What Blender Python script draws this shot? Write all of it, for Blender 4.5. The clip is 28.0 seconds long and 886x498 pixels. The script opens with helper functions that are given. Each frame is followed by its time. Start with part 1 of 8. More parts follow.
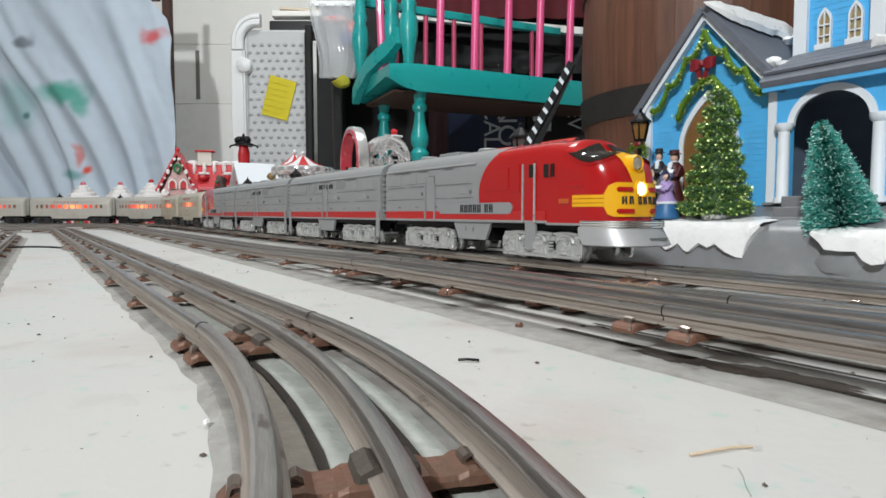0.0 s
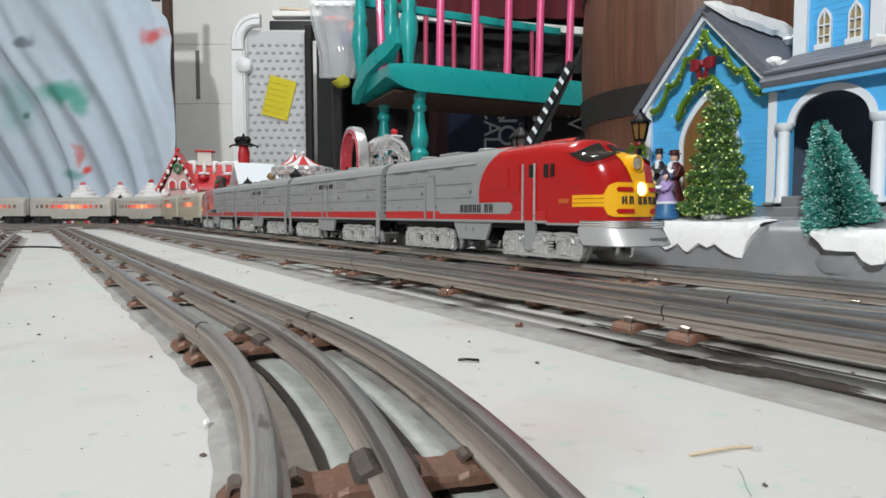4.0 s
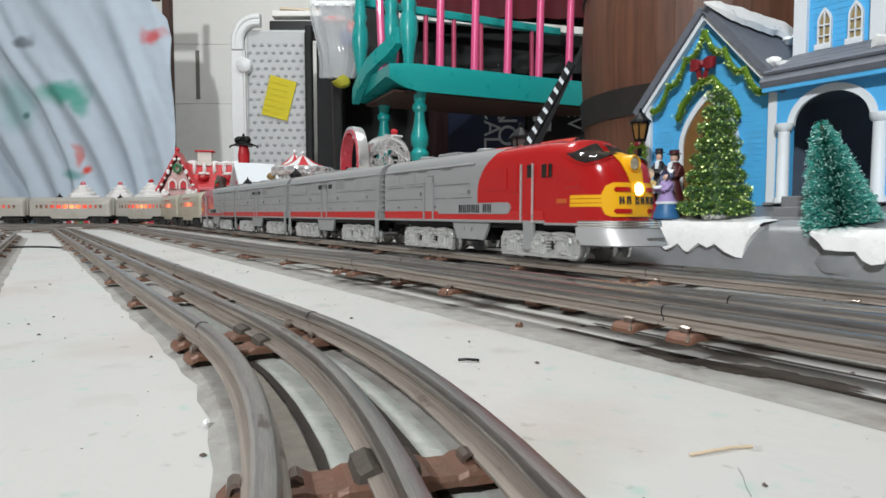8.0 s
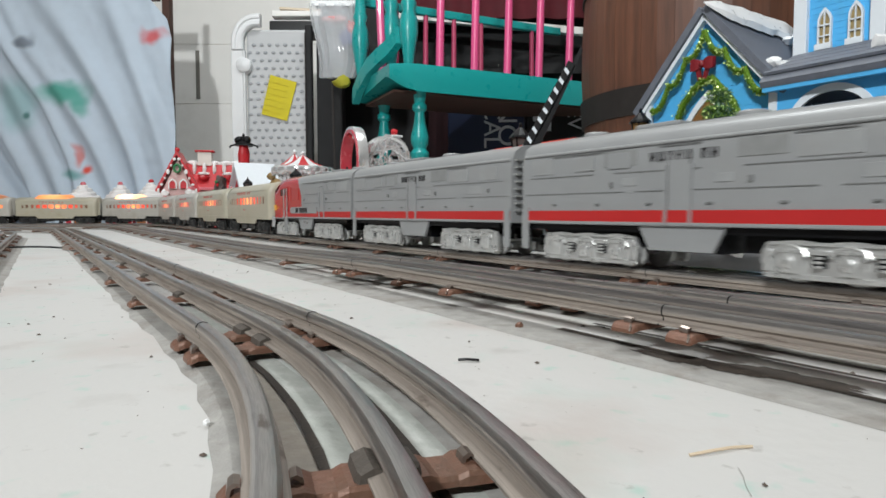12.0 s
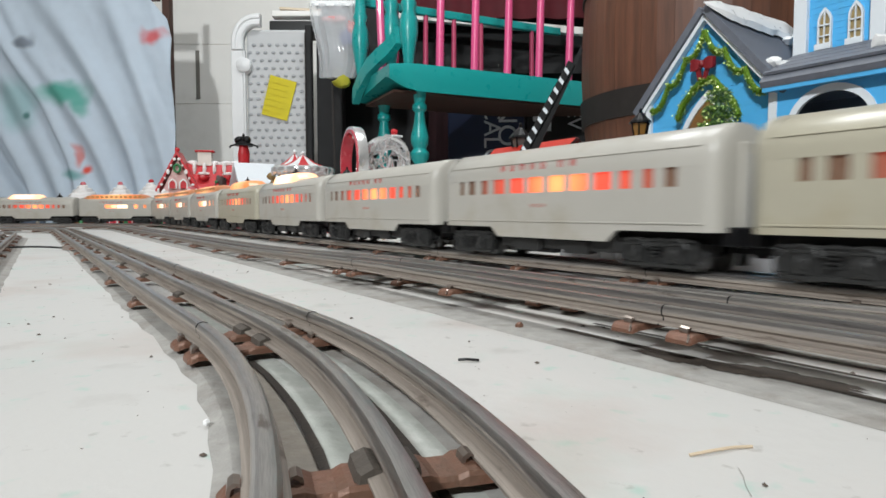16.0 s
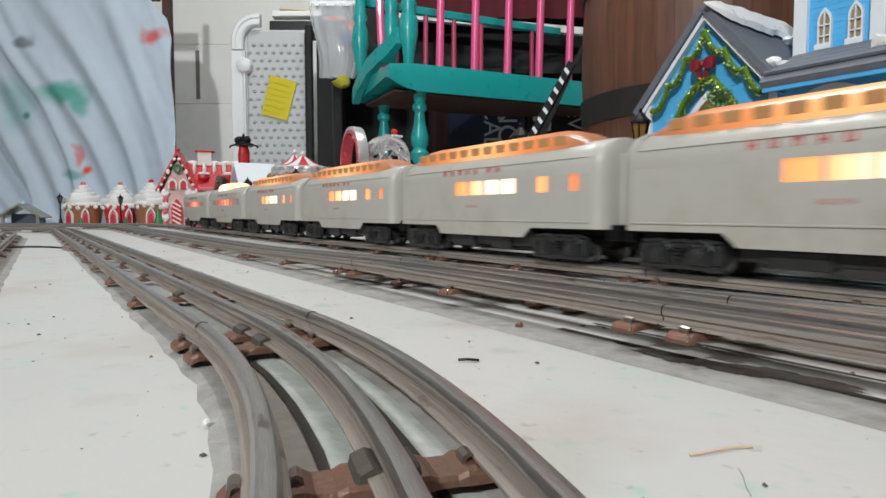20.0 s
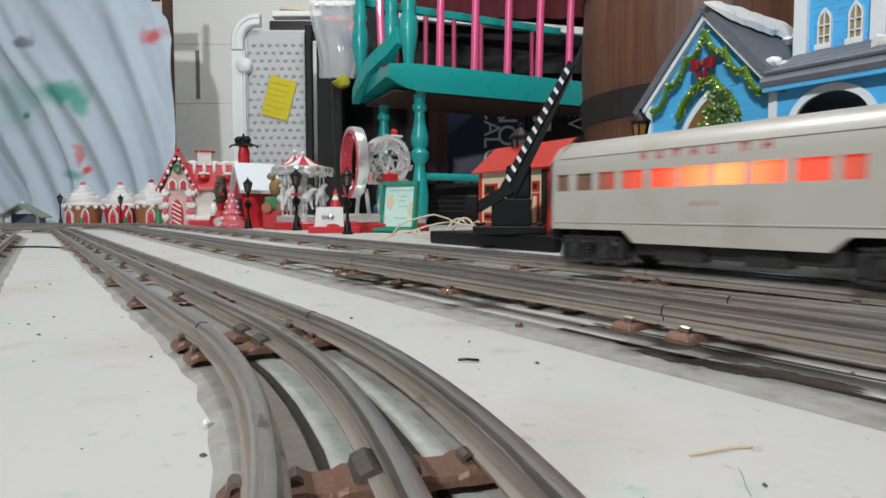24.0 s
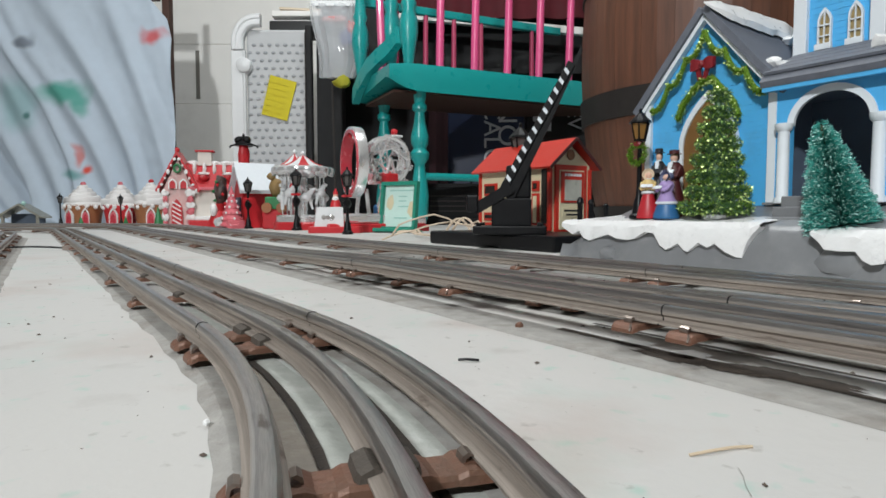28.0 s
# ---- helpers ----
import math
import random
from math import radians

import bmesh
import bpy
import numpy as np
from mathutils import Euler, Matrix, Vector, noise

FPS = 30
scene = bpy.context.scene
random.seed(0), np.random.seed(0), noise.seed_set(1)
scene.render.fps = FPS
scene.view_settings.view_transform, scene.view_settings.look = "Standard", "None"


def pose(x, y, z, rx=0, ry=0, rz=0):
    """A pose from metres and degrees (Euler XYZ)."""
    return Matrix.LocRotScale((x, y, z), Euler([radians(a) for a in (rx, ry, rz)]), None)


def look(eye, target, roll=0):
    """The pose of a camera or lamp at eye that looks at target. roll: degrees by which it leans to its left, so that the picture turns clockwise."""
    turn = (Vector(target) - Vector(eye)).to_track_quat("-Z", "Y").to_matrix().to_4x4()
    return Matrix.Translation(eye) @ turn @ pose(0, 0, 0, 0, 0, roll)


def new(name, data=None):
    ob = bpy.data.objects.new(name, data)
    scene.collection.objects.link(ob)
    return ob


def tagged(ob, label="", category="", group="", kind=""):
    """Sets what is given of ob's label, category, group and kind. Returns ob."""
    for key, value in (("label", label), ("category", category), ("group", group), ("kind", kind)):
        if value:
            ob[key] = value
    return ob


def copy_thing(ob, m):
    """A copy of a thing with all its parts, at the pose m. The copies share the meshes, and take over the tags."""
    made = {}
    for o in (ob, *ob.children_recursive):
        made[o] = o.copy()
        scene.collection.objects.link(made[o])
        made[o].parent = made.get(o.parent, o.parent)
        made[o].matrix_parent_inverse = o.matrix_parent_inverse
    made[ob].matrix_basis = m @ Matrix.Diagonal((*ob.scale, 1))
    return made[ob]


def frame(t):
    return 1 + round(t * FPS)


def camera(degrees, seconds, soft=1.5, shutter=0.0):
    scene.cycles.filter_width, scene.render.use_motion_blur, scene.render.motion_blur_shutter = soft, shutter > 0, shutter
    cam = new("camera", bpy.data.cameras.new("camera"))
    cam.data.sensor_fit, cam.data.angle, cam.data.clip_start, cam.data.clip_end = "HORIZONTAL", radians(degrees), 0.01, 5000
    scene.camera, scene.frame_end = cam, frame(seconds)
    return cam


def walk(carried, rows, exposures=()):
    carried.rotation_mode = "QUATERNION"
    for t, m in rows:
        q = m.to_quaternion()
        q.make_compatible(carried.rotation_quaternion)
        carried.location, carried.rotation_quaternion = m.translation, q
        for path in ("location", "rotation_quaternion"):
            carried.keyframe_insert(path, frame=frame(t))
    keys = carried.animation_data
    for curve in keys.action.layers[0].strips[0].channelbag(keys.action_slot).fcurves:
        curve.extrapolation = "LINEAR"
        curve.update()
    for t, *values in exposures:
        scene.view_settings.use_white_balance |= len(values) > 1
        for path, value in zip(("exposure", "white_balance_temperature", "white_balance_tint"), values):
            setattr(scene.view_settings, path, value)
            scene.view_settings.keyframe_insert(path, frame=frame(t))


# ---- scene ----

cam = camera(71.95, 28.0, soft=1.6, shutter=0.5)
EYE = pose(0, 0, 0.0434, 90 - 3.39, 0, 0)
walk(cam, [(0.0, EYE), (28.0, EYE)], [(0.0, 0.0), (16.9, 0.0), (18.1, -0.14), (28.0, -0.14)])

# ---------------------------------------------------------------- light
world = bpy.data.worlds.new("basement_air")
world.use_nodes = True
world.node_tree.nodes["Background"].inputs[0].default_value = (0.9, 0.95, 1.0, 1)
world.node_tree.nodes["Background"].inputs[1].default_value = 0.035
scene.world = world


def area(name, eye, target, sx, sy, watts, colour):
    d = bpy.data.lights.new(name, "AREA")
    d.shape, d.size, d.size_y, d.energy, d.color = "RECTANGLE", sx, sy, watts, colour
    o = new(name, d)
    o.matrix_world = look(eye, target)
    return o


area("ceiling_tube_light", (-0.10, 1.25, 2.24), (-0.08, 1.2, 0), 0.9, 0.06, 30, (0.95, 0.99, 1.0))
area("work_light", (-0.95, -2.0, 1.75), (0.35, 1.0, 0.2), 0.20, 0.18, 88, (0.95, 0.99, 1.0))

# ---------------------------------------------------------------- materials


def mat(name, colour, rough=0.6, metal=0.0, vary=0.12, scale=60.0, bump=0.0, fine=None, coat=0.0,
        emit=None, power=0.0, stain=None, stain_scale=6.0, stain_amount=0.3, alpha=1.0, trans=0.0):
    m = bpy.data.materials.new(name)
    m.use_nodes = True
    nt = m.node_tree
    b = nt.nodes["Principled BSDF"]
    L = nt.links.new
    tc = nt.nodes.new("ShaderNodeTexCoord")
    base = (*colour, 1)
    b.inputs["Roughness"].default_value = rough
    b.inputs["Metallic"].default_value = metal
    b.inputs["Coat Weight"].default_value = coat
    b.inputs["Alpha"].default_value = alpha
    b.inputs["Transmission Weight"].default_value = trans
    n1 = nt.nodes.new("ShaderNodeTexNoise")
    n1.inputs["Scale"].default_value = scale
    n1.inputs["Detail"].default_value = 5
    L(tc.outputs["Object"], n1.inputs["Vector"])
    mx = nt.nodes.new("ShaderNodeMix")
    mx.data_type = "RGBA"
    mx.inputs["A"].default_value = tuple(c * (1 - vary) for c in colour) + (1,)
    mx.inputs["B"].default_value = tuple(min(1, c * (1 + vary)) for c in colour) + (1,)
    L(n1.outputs["Fac"], mx.inputs["Factor"])
    out = mx.outputs["Result"]
    if stain:
        n2 = nt.nodes.new("ShaderNodeTexNoise")
        n2.inputs["Scale"].default_value = stain_scale
        n2.inputs["Detail"].default_value = 7
        n2.inputs["Roughness"].default_value = 0.65
        L(tc.outputs["Object"], n2.inputs["Vector"])
        r = nt.nodes.new("ShaderNodeMapRange")
        r.inputs["From Min"].default_value = 0.5
        r.inputs["From Max"].default_value = 0.72
        r.inputs["To Max"].default_value = stain_amount
        L(n2.outputs["Fac"], r.inputs["Value"])
        m2 = nt.nodes.new("ShaderNodeMix")
        m2.data_type = "RGBA"
        m2.inputs["B"].default_value = (*stain, 1)
        L(r.outputs["Result"], m2.inputs["Factor"])
        L(out, m2.inputs["A"])
        out = m2.outputs["Result"]
    L(out, b.inputs["Base Color"])
    if vary:
        rr = nt.nodes.new("ShaderNodeMapRange")
        rr.inputs["To Min"].default_value = max(0.02, rough - 0.1)
        rr.inputs["To Max"].default_value = min(1, rough + 0.1)
        L(n1.outputs["Fac"], rr.inputs["Value"])
        L(rr.outputs["Result"], b.inputs["Roughness"])
    if bump:
        nb = nt.nodes.new("ShaderNodeTexNoise")
        nb.inputs["Scale"].default_value = fine or scale * 4
        nb.inputs["Detail"].default_value = 4
        L(tc.outputs["Object"], nb.inputs["Vector"])
        bp = nt.nodes.new("ShaderNodeBump")
        bp.inputs["Strength"].default_value = bump
        bp.inputs["Distance"].default_value = 0.001
        L(nb.outputs["Fac"], bp.inputs["Height"])
        L(bp.outputs["Normal"], b.inputs["Normal"])
    if emit:
        b.inputs["Emission Color"].default_value = (*emit, 1)
        b.inputs["Emission Strength"].default_value = power
    return m


M_FLOOR = mat("painted_board", (0.568, 0.555, 0.538), 0.5, vary=0.05, scale=9, bump=0.15, fine=220, stain=(0.58, 0.535, 0.50), stain_scale=5, stain_amount=0.35)


def rail_metal(name, head, flank, seed):
    """Tubular rail: worn bright head, dusty flanks, streaks running along the rail (u is metres along, v goes round)."""
    m = bpy.data.materials.new(name)
    m.use_nodes = True
    nt = m.node_tree
    b = nt.nodes["Principled BSDF"]
    L = nt.links.new
    tc = nt.nodes.new("ShaderNodeTexCoord")
    sx = nt.nodes.new("ShaderNodeSeparateXYZ")
    L(tc.outputs["UV"], sx.inputs["Vector"])

    def streak(su, sv, detail):
        mp = nt.nodes.new("ShaderNodeMapping")
        mp.inputs["Scale"].default_value = (su, sv, 1)
        mp.inputs["Location"].default_value = (seed, seed * 0.37, 0)
        n = nt.nodes.new("ShaderNodeTexNoise")
        n.inputs["Scale"].default_value = 1.0
        n.inputs["Detail"].default_value = detail
        n.inputs["Roughness"].default_value = 0.62
        L(tc.outputs["UV"], mp.inputs["Vector"])
        L(mp.outputs["Vector"], n.inputs["Vector"])
        return n.outputs["Fac"]

    def span(value, a, c, lo=0.0, hi=1.0):
        r = nt.nodes.new("ShaderNodeMapRange")
        r.interpolation_type = "SMOOTHSTEP"
        r.inputs["From Min"].default_value = a
        r.inputs["From Max"].default_value = c
        r.inputs["To Min"].default_value = lo
        r.inputs["To Max"].default_value = hi
        L(value, r.inputs["Value"])
        return r.outputs["Result"]

    def blend(f, a, c):
        x = nt.nodes.new("ShaderNodeMix")
        x.data_type = "RGBA"
        L(f, x.inputs["Factor"])
        for k, q in (("A", a), ("B", c)):
            if isinstance(q, tuple):
                x.inputs[k].default_value = (*q, 1)
            else:
                L(q, x.inputs[k])
        return x.outputs["Result"]

    long_s, fine_s, blot = streak(16, 26, 5), streak(160, 70, 4), streak(60, 5, 6)
    d = nt.nodes.new("ShaderNodeMath")
    d.operation = "SUBTRACT"
    L(sx.outputs["Y"], d.inputs[0])
    d.inputs[1].default_value = 0.467
    ab = nt.nodes.new("ShaderNodeMath")
    ab.operation = "ABSOLUTE"
    L(d.outputs["Value"], ab.inputs[0])
    side = nt.nodes.new("ShaderNodeMath")
    side.operation = "MULTIPLY_ADD"
    L(long_s, side.inputs[0])
    side.inputs[1].default_value = 0.22
    L(ab.outputs["Value"], side.inputs[2])
    worn = span(side.outputs["Value"], 0.20, 0.30, 1.0, 0.0)
    fl = blend(span(long_s, 0.35, 0.68), tuple(c * 0.62 for c in flank), flank)
    hd = blend(span(fine_s, 0.3, 0.7), tuple(c * 0.75 for c in head), head)
    col = blend(worn, fl, hd)
    col = blend(span(blot, 0.57, 0.70, 0.0, 0.75), col, (0.085, 0.055, 0.04))
    L(col, b.inputs["Base Color"])
    L(span(worn, 0, 1, 0.25, 0.92), b.inputs["Metallic"])
    L(span(worn, 0, 1, 0.55, 0.30), b.inputs["Roughness"])
    bp = nt.nodes.new("ShaderNodeBump")
    bp.inputs["Strength"].default_value = 0.12
    bp.inputs["Distance"].default_value = 0.0006
    L(fine_s, bp.inputs["Height"])
    L(bp.outputs["Normal"], b.inputs["Normal"])
    return m


M_RAIL = rail_metal("tinplate_rail", (0.44, 0.42, 0.41), (0.36, 0.31, 0.27), 3.0)
M_RAILB = rail_metal("polished_dark_rail", (0.34, 0.325, 0.325), (0.25, 0.215, 0.19), 11.0)
M_TIE = mat("rusty_tie", (0.175, 0.082, 0.052), 0.5, 0.25, vary=0.3, scale=200, bump=0.3, stain=(0.1, 0.07, 0.05), stain_scale=90, stain_amount=0.7)
M_BLACK = mat("black_plastic", (0.006, 0.006, 0.007), 0.38, vary=0.3, scale=120, bump=0.1)
M_BLACK.node_tree.nodes["Principled BSDF"].inputs["Specular IOR Level"].default_value = 0.22
M_CLIP = mat("dark_steel_clip", (0.30, 0.25, 0.22), 0.35, 0.85, vary=0.3, scale=200)
M_FIBRE = mat("dark_fibre_insulator", (0.07, 0.058, 0.048), 0.7, vary=0.3, scale=300, bump=0.3)
M_DUST = mat("grey_dust", (0.33, 0.318, 0.30), 0.9, vary=0.35, scale=140, bump=0.4, stain=(0.17, 0.14, 0.115), stain_scale=45, stain_amount=0.7)
M_BEDTAN = mat("tan_track_strip", (0.36, 0.325, 0.285), 0.9, vary=0.3, scale=180, bump=0.4, stain=(0.22, 0.17, 0.13), stain_scale=70, stain_amount=0.6)
M_PALEDUST = mat("pale_green_dust", (0.40, 0.415, 0.385), 0.9, vary=0.3, scale=120, bump=0.4, stain=(0.52, 0.52, 0.50), stain_scale=60, stain_amount=0.8)
# near-black for the shadows painted on the board under rails and ties
M_RAILSHADE = mat("painted_rail_shade", (0.035, 0.026, 0.02), 0.8, vary=0.5, scale=260, bump=0.3, stain=(0.12, 0.09, 0.07), stain_scale=120, stain_amount=0.35)
M_SILVER = mat("silver_grey_plastic", (0.275, 0.28, 0.283), 0.4, vary=0.07, scale=50, stain=(0.28, 0.27, 0.26), stain_scale=30, stain_amount=0.3)
M_TRUCK = mat("pale_silver_truck", (0.60, 0.60, 0.59), 0.30, 0.6, vary=0.2, scale=200, bump=0.1)
M_RED = mat("glossy_red_plastic", (0.43, 0.010, 0.011), 0.22, vary=0.05, scale=40, coat=0.3)
M_STRIPE = mat("red_stripe", (0.46, 0.02, 0.02), 0.4, vary=0.08, scale=60)
M_YELLOW = mat("warm_yellow_paint", (0.85, 0.43, 0.01), 0.35, vary=0.04, scale=60)
M_INK = mat("dark_ink", (0.03, 0.028, 0.03), 0.5, vary=0.1)
M_CREAM = mat("aged_cream_plastic", (0.455, 0.435, 0.395), 0.36, vary=0.05, scale=40, stain=(0.33, 0.28, 0.20), stain_scale=22, stain_amount=0.5)
M_CREAM2 = mat("yellowed_cream_plastic", (0.43, 0.40, 0.315), 0.36, vary=0.06, scale=40, stain=(0.34, 0.28, 0.17), stain_scale=22, stain_amount=0.5)
M_ROOF = mat("grey_cream_roof", (0.42, 0.41, 0.385), 0.45, vary=0.08, scale=60)
M_CHROME = mat("bright_chrome", (0.75, 0.75, 0.75), 0.16, 1.0, vary=0.05, scale=90)
M_TRUCKB = mat("sooty_black_truck", (0.02, 0.02, 0.02), 0.5, vary=0.3, scale=200, bump=0.2)
M_GLASSD = mat("dark_glazing", (0.02, 0.016, 0.014), 0.12, vary=0.1)


def hall(name, near, far, power, reach):
    """Coloured celluloid that emits: the fading glow of an unbuilt bulb is put into its ramp."""
    m = mat(name, (0.16, 0.1, 0.07), 0.3, vary=0.2)
    nt = m.node_tree
    b = nt.nodes["Principled BSDF"]
    tc = nt.nodes.new("ShaderNodeTexCoord")
    ln = nt.nodes.new("ShaderNodeVectorMath")
    ln.operation = "LENGTH"
    nt.links.new(tc.outputs["Object"], ln.inputs[0])
    rp = nt.nodes.new("ShaderNodeValToRGB")
    e = rp.color_ramp.elements
    e[0].position, e[0].color = 0.0, (*near, 1)
    e[1].position, e[1].color = 1.0, (0.02, 0.008, 0.004, 1)
    k = e.new(0.42)
    k.color = (*far, 1)
    mr = nt.nodes.new("ShaderNodeMapRange")
    mr.inputs["From Min"].default_value = 0.0
    mr.inputs["From Max"].default_value = reach
    nt.links.new(ln.outputs["Value"], mr.inputs["Value"])
    nt.links.new(mr.outputs["Result"], rp.inputs["Fac"])
    nt.links.new(rp.outputs["Color"], b.inputs["Emission Color"])
    b.inputs["Emission Strength"].default_value = power
    return m


M_GLOW = hall("red_lit_celluloid", (1.0, 0.30, 0.09), (0.60, 0.026, 0.010), 2.1, 0.085)
M_GLOWW = hall("hot_lit_celluloid", (1.0, 0.85, 0.62), (1.0, 0.27, 0.08), 2.4, 0.10)
M_DOME = hall("orange_lit_dome", (1.0, 0.56, 0.20), (0.66, 0.19, 0.035), 1.35, 0.13)
M_DOMEHOT = hall("hot_lit_dome", (1.0, 0.86, 0.70), (1.0, 0.52, 0.26), 2.2, 0.11)
M_LAMP = mat("headlamp_glass", (0.9, 0.85, 0.7), 0.1, emit=(1.0, 0.78, 0.4), power=6.0)
M_LAMPOFF = mat("clear_lens", (0.5, 0.45, 0.35), 0.08, 0.6, vary=0.1)



def mint_paint(m):
    """Old mint overspray and warm scuffs on the white board."""
    nt = m.node_tree
    b = nt.nodes["Principled BSDF"]
    src = b.inputs["Base Color"].links[0].from_socket
    tc = nt.nodes.new("ShaderNodeTexCoord")
    for seed, col, lo, amt, sc in ((3.0, (0.40, 0.57, 0.51), 0.55, 0.30, 22), (7.0, (0.22, 0.52, 0.42), 0.62, 0.5, 110), (11.0, (0.44, 0.34, 0.30), 0.54, 0.35, 14), (31.0, (0.40, 0.38, 0.36), 0.60, 0.6, 40), (23.0, (0.22, 0.20, 0.18), 0.65, 0.8, 150)):
        mp = nt.nodes.new("ShaderNodeMapping")
        mp.inputs["Location"].default_value = (seed, seed, 0)
        n = nt.nodes.new("ShaderNodeTexNoise")
        n.inputs["Scale"].default_value = sc
        n.inputs["Detail"].default_value = 6
        r = nt.nodes.new("ShaderNodeMapRange")
        r.inputs["From Min"].default_value = lo
        r.inputs["From Max"].default_value = lo + 0.14
        r.inputs["To Max"].default_value = amt
        mx = nt.nodes.new("ShaderNodeMix")
        mx.data_type = "RGBA"
        mx.inputs["B"].default_value = (*col, 1)
        nt.links.new(tc.outputs["Object"], mp.inputs["Vector"])
        nt.links.new(mp.outputs["Vector"], n.inputs["Vector"])
        nt.links.new(n.outputs["Fac"], r.inputs["Value"])
        nt.links.new(r.outputs["Result"], mx.inputs["Factor"])
        nt.links.new(src, mx.inputs["A"])
        src = mx.outputs["Result"]
    nt.links.new(src, b.inputs["Base Color"])


mint_paint(M_FLOOR)

# ---------------------------------------------------------------- mesh helpers


def part(name, bm, material, parent=None, label="", smooth=False):
    me = bpy.data.meshes.new(name)
    bmesh.ops.recalc_face_normals(bm, faces=bm.faces)
    bm.to_mesh(me)
    bm.free()
    me.materials.append(material)
    if smooth:
        for p in me.polygons:
            p.use_smooth = True
        me.set_sharp_from_angle(angle=radians(40))
    ob = new(name, me)
    if parent is not None:
        ob.parent = parent
    if label:
        ob["label"] = label
    return ob


def thing(name, label, category, at=None, group="", kind=""):
    ob = new(name)
    ob.empty_display_size = 0.02
    if at is not None:
        ob.matrix_world = at
    return tagged(ob, label, category, group, kind)


def box(bm, c, s, rot=None, bevel=0.0):
    r = bmesh.ops.create_cube(bm, size=1)
    vs = r["verts"]
    m = Matrix.Translation(c) @ (rot.to_4x4() if rot else Matrix.Identity(4)) @ Matrix.Diagonal((*s, 1))
    bmesh.ops.transform(bm, matrix=m, verts=vs)
    if bevel:
        es = list({e for v in vs for e in v.link_edges})
        bmesh.ops.bevel(bm, geom=es, offset=bevel, segments=2, profile=0.5, affect="EDGES")
    return bm


def B(c, s, rot=None, bevel=0.0):
    return box(bmesh.new(), c, s, rot, bevel)


def turn(bm, prof, c=(0, 0, 0), seg=20, m=None):
    """Solid of revolution round z from (radius, height) pairs."""
    rings = []
    M = m if m is not None else Matrix.Translation(c)
    for r, z in prof:
        rings.append([bm.verts.new(M @ Vector((r * math.cos(2 * math.pi * i / seg), r * math.sin(2 * math.pi * i / seg), z))) for i in range(seg)])
    for a, b in zip(rings, rings[1:]):
        for i in range(seg):
            bm.faces.new((a[i], a[(i + 1) % seg], b[(i + 1) % seg], b[i]))
    bm.faces.new(rings[0][::-1])
    bm.faces.new(rings[-1])
    return bm


def rod(bm, a, b, r, r2=None, seg=10):
    a, b = Vector(a), Vector(b)
    q = (b - a).to_track_quat("Z", "Y").to_matrix().to_4x4()
    return turn(bm, [(r, 0), (r if r2 is None else r2, (b - a).length)], seg=seg, m=Matrix.Translation(a) @ q)


def prism(bm, poly, m, depth):
    """Polygon in the local xy plane, pushed along local z."""
    a = [bm.verts.new(m @ Vector((x, y, 0))) for x, y in poly]
    b = [bm.verts.new(m @ Vector((x, y, depth))) for x, y in poly]
    n = len(poly)
    bm.faces.new(a[::-1])
    bm.faces.new(b)
    for i in range(n):
        bm.faces.new((a[i], a[(i + 1) % n], b[(i + 1) % n], b[i]))
    return bm


def loft(bm, rings, closed=True, caps=True):
    vs = [[bm.verts.new(p) for p in r] for r in rings]
    n = len(vs[0])
    for a, b in zip(vs, vs[1:]):
        for i in range(n if closed else n - 1):
            bm.faces.new((a[i], a[(i + 1) % n], b[(i + 1) % n], b[i]))
    if caps:
        bm.faces.new(vs[0][::-1])
        bm.faces.new(vs[-1])
    return bm


def tube(bm, pts, r, seg=6):
    pts = [Vector(p) for p in pts]
    rings = []
    for i, p in enumerate(pts):
        d = (pts[min(i + 1, len(pts) - 1)] - pts[max(i - 1, 0)]).normalized()
        q = d.to_track_quat("Z", "Y").to_matrix()
        rings.append([p + q @ Vector((r * math.cos(2 * math.pi * k / seg), r * math.sin(2 * math.pi * k / seg), 0)) for k in range(seg)])
    return loft(bm, rings)


XZ = Matrix.Rotation(radians(90), 4, "X")      # local xy plane stood upright, facing -y

# ---------------------------------------------------------------- the room
floor = B((0, -1.2, -0.02), (8.6, 8.4, 0.04))
tagged(part("floor", floor, M_FLOOR), "white painted board floor with scuffs and paint specks", "floor", kind="structure")
M_WALL = mat("white_wall_panel", (0.86, 0.845, 0.81), 0.55, vary=0.04, scale=12, stain=(0.62, 0.6, 0.55), stain_scale=4, stain_amount=0.4)
M_DIM = mat("plain_wall_paint", (0.55, 0.53, 0.5), 0.8, vary=0.06, scale=10)
for nm, c, s in (("wall_west", (-4.3, -1.2, 1.15), (0.1, 8.4, 2.3)), ("wall_east", (4.3, -1.2, 1.15), (0.1, 8.4, 2.3)),
                 ("wall_south", (0, -5.4, 1.15), (8.7, 0.1, 2.3))):
    tagged(part(nm, B(c, s), M_DIM), "plain pale basement wall", "wall", kind="structure")
tagged(part("wall_north", B((0, 3.0, 1.15), (8.7, 0.1, 2.3)), M_WALL), "white panelled wall with horizontal joints", "wall", kind="structure")
tagged(part("ceiling", B((0, -1.2, 2.33), (8.7, 8.5, 0.06)), M_DIM), "plain basement ceiling", "ceiling", kind="structure")

# ---------------------------------------------------------------- track plan
# a track is a chain of straight and curved pieces, given by a start, a heading and (length, radius) pairs


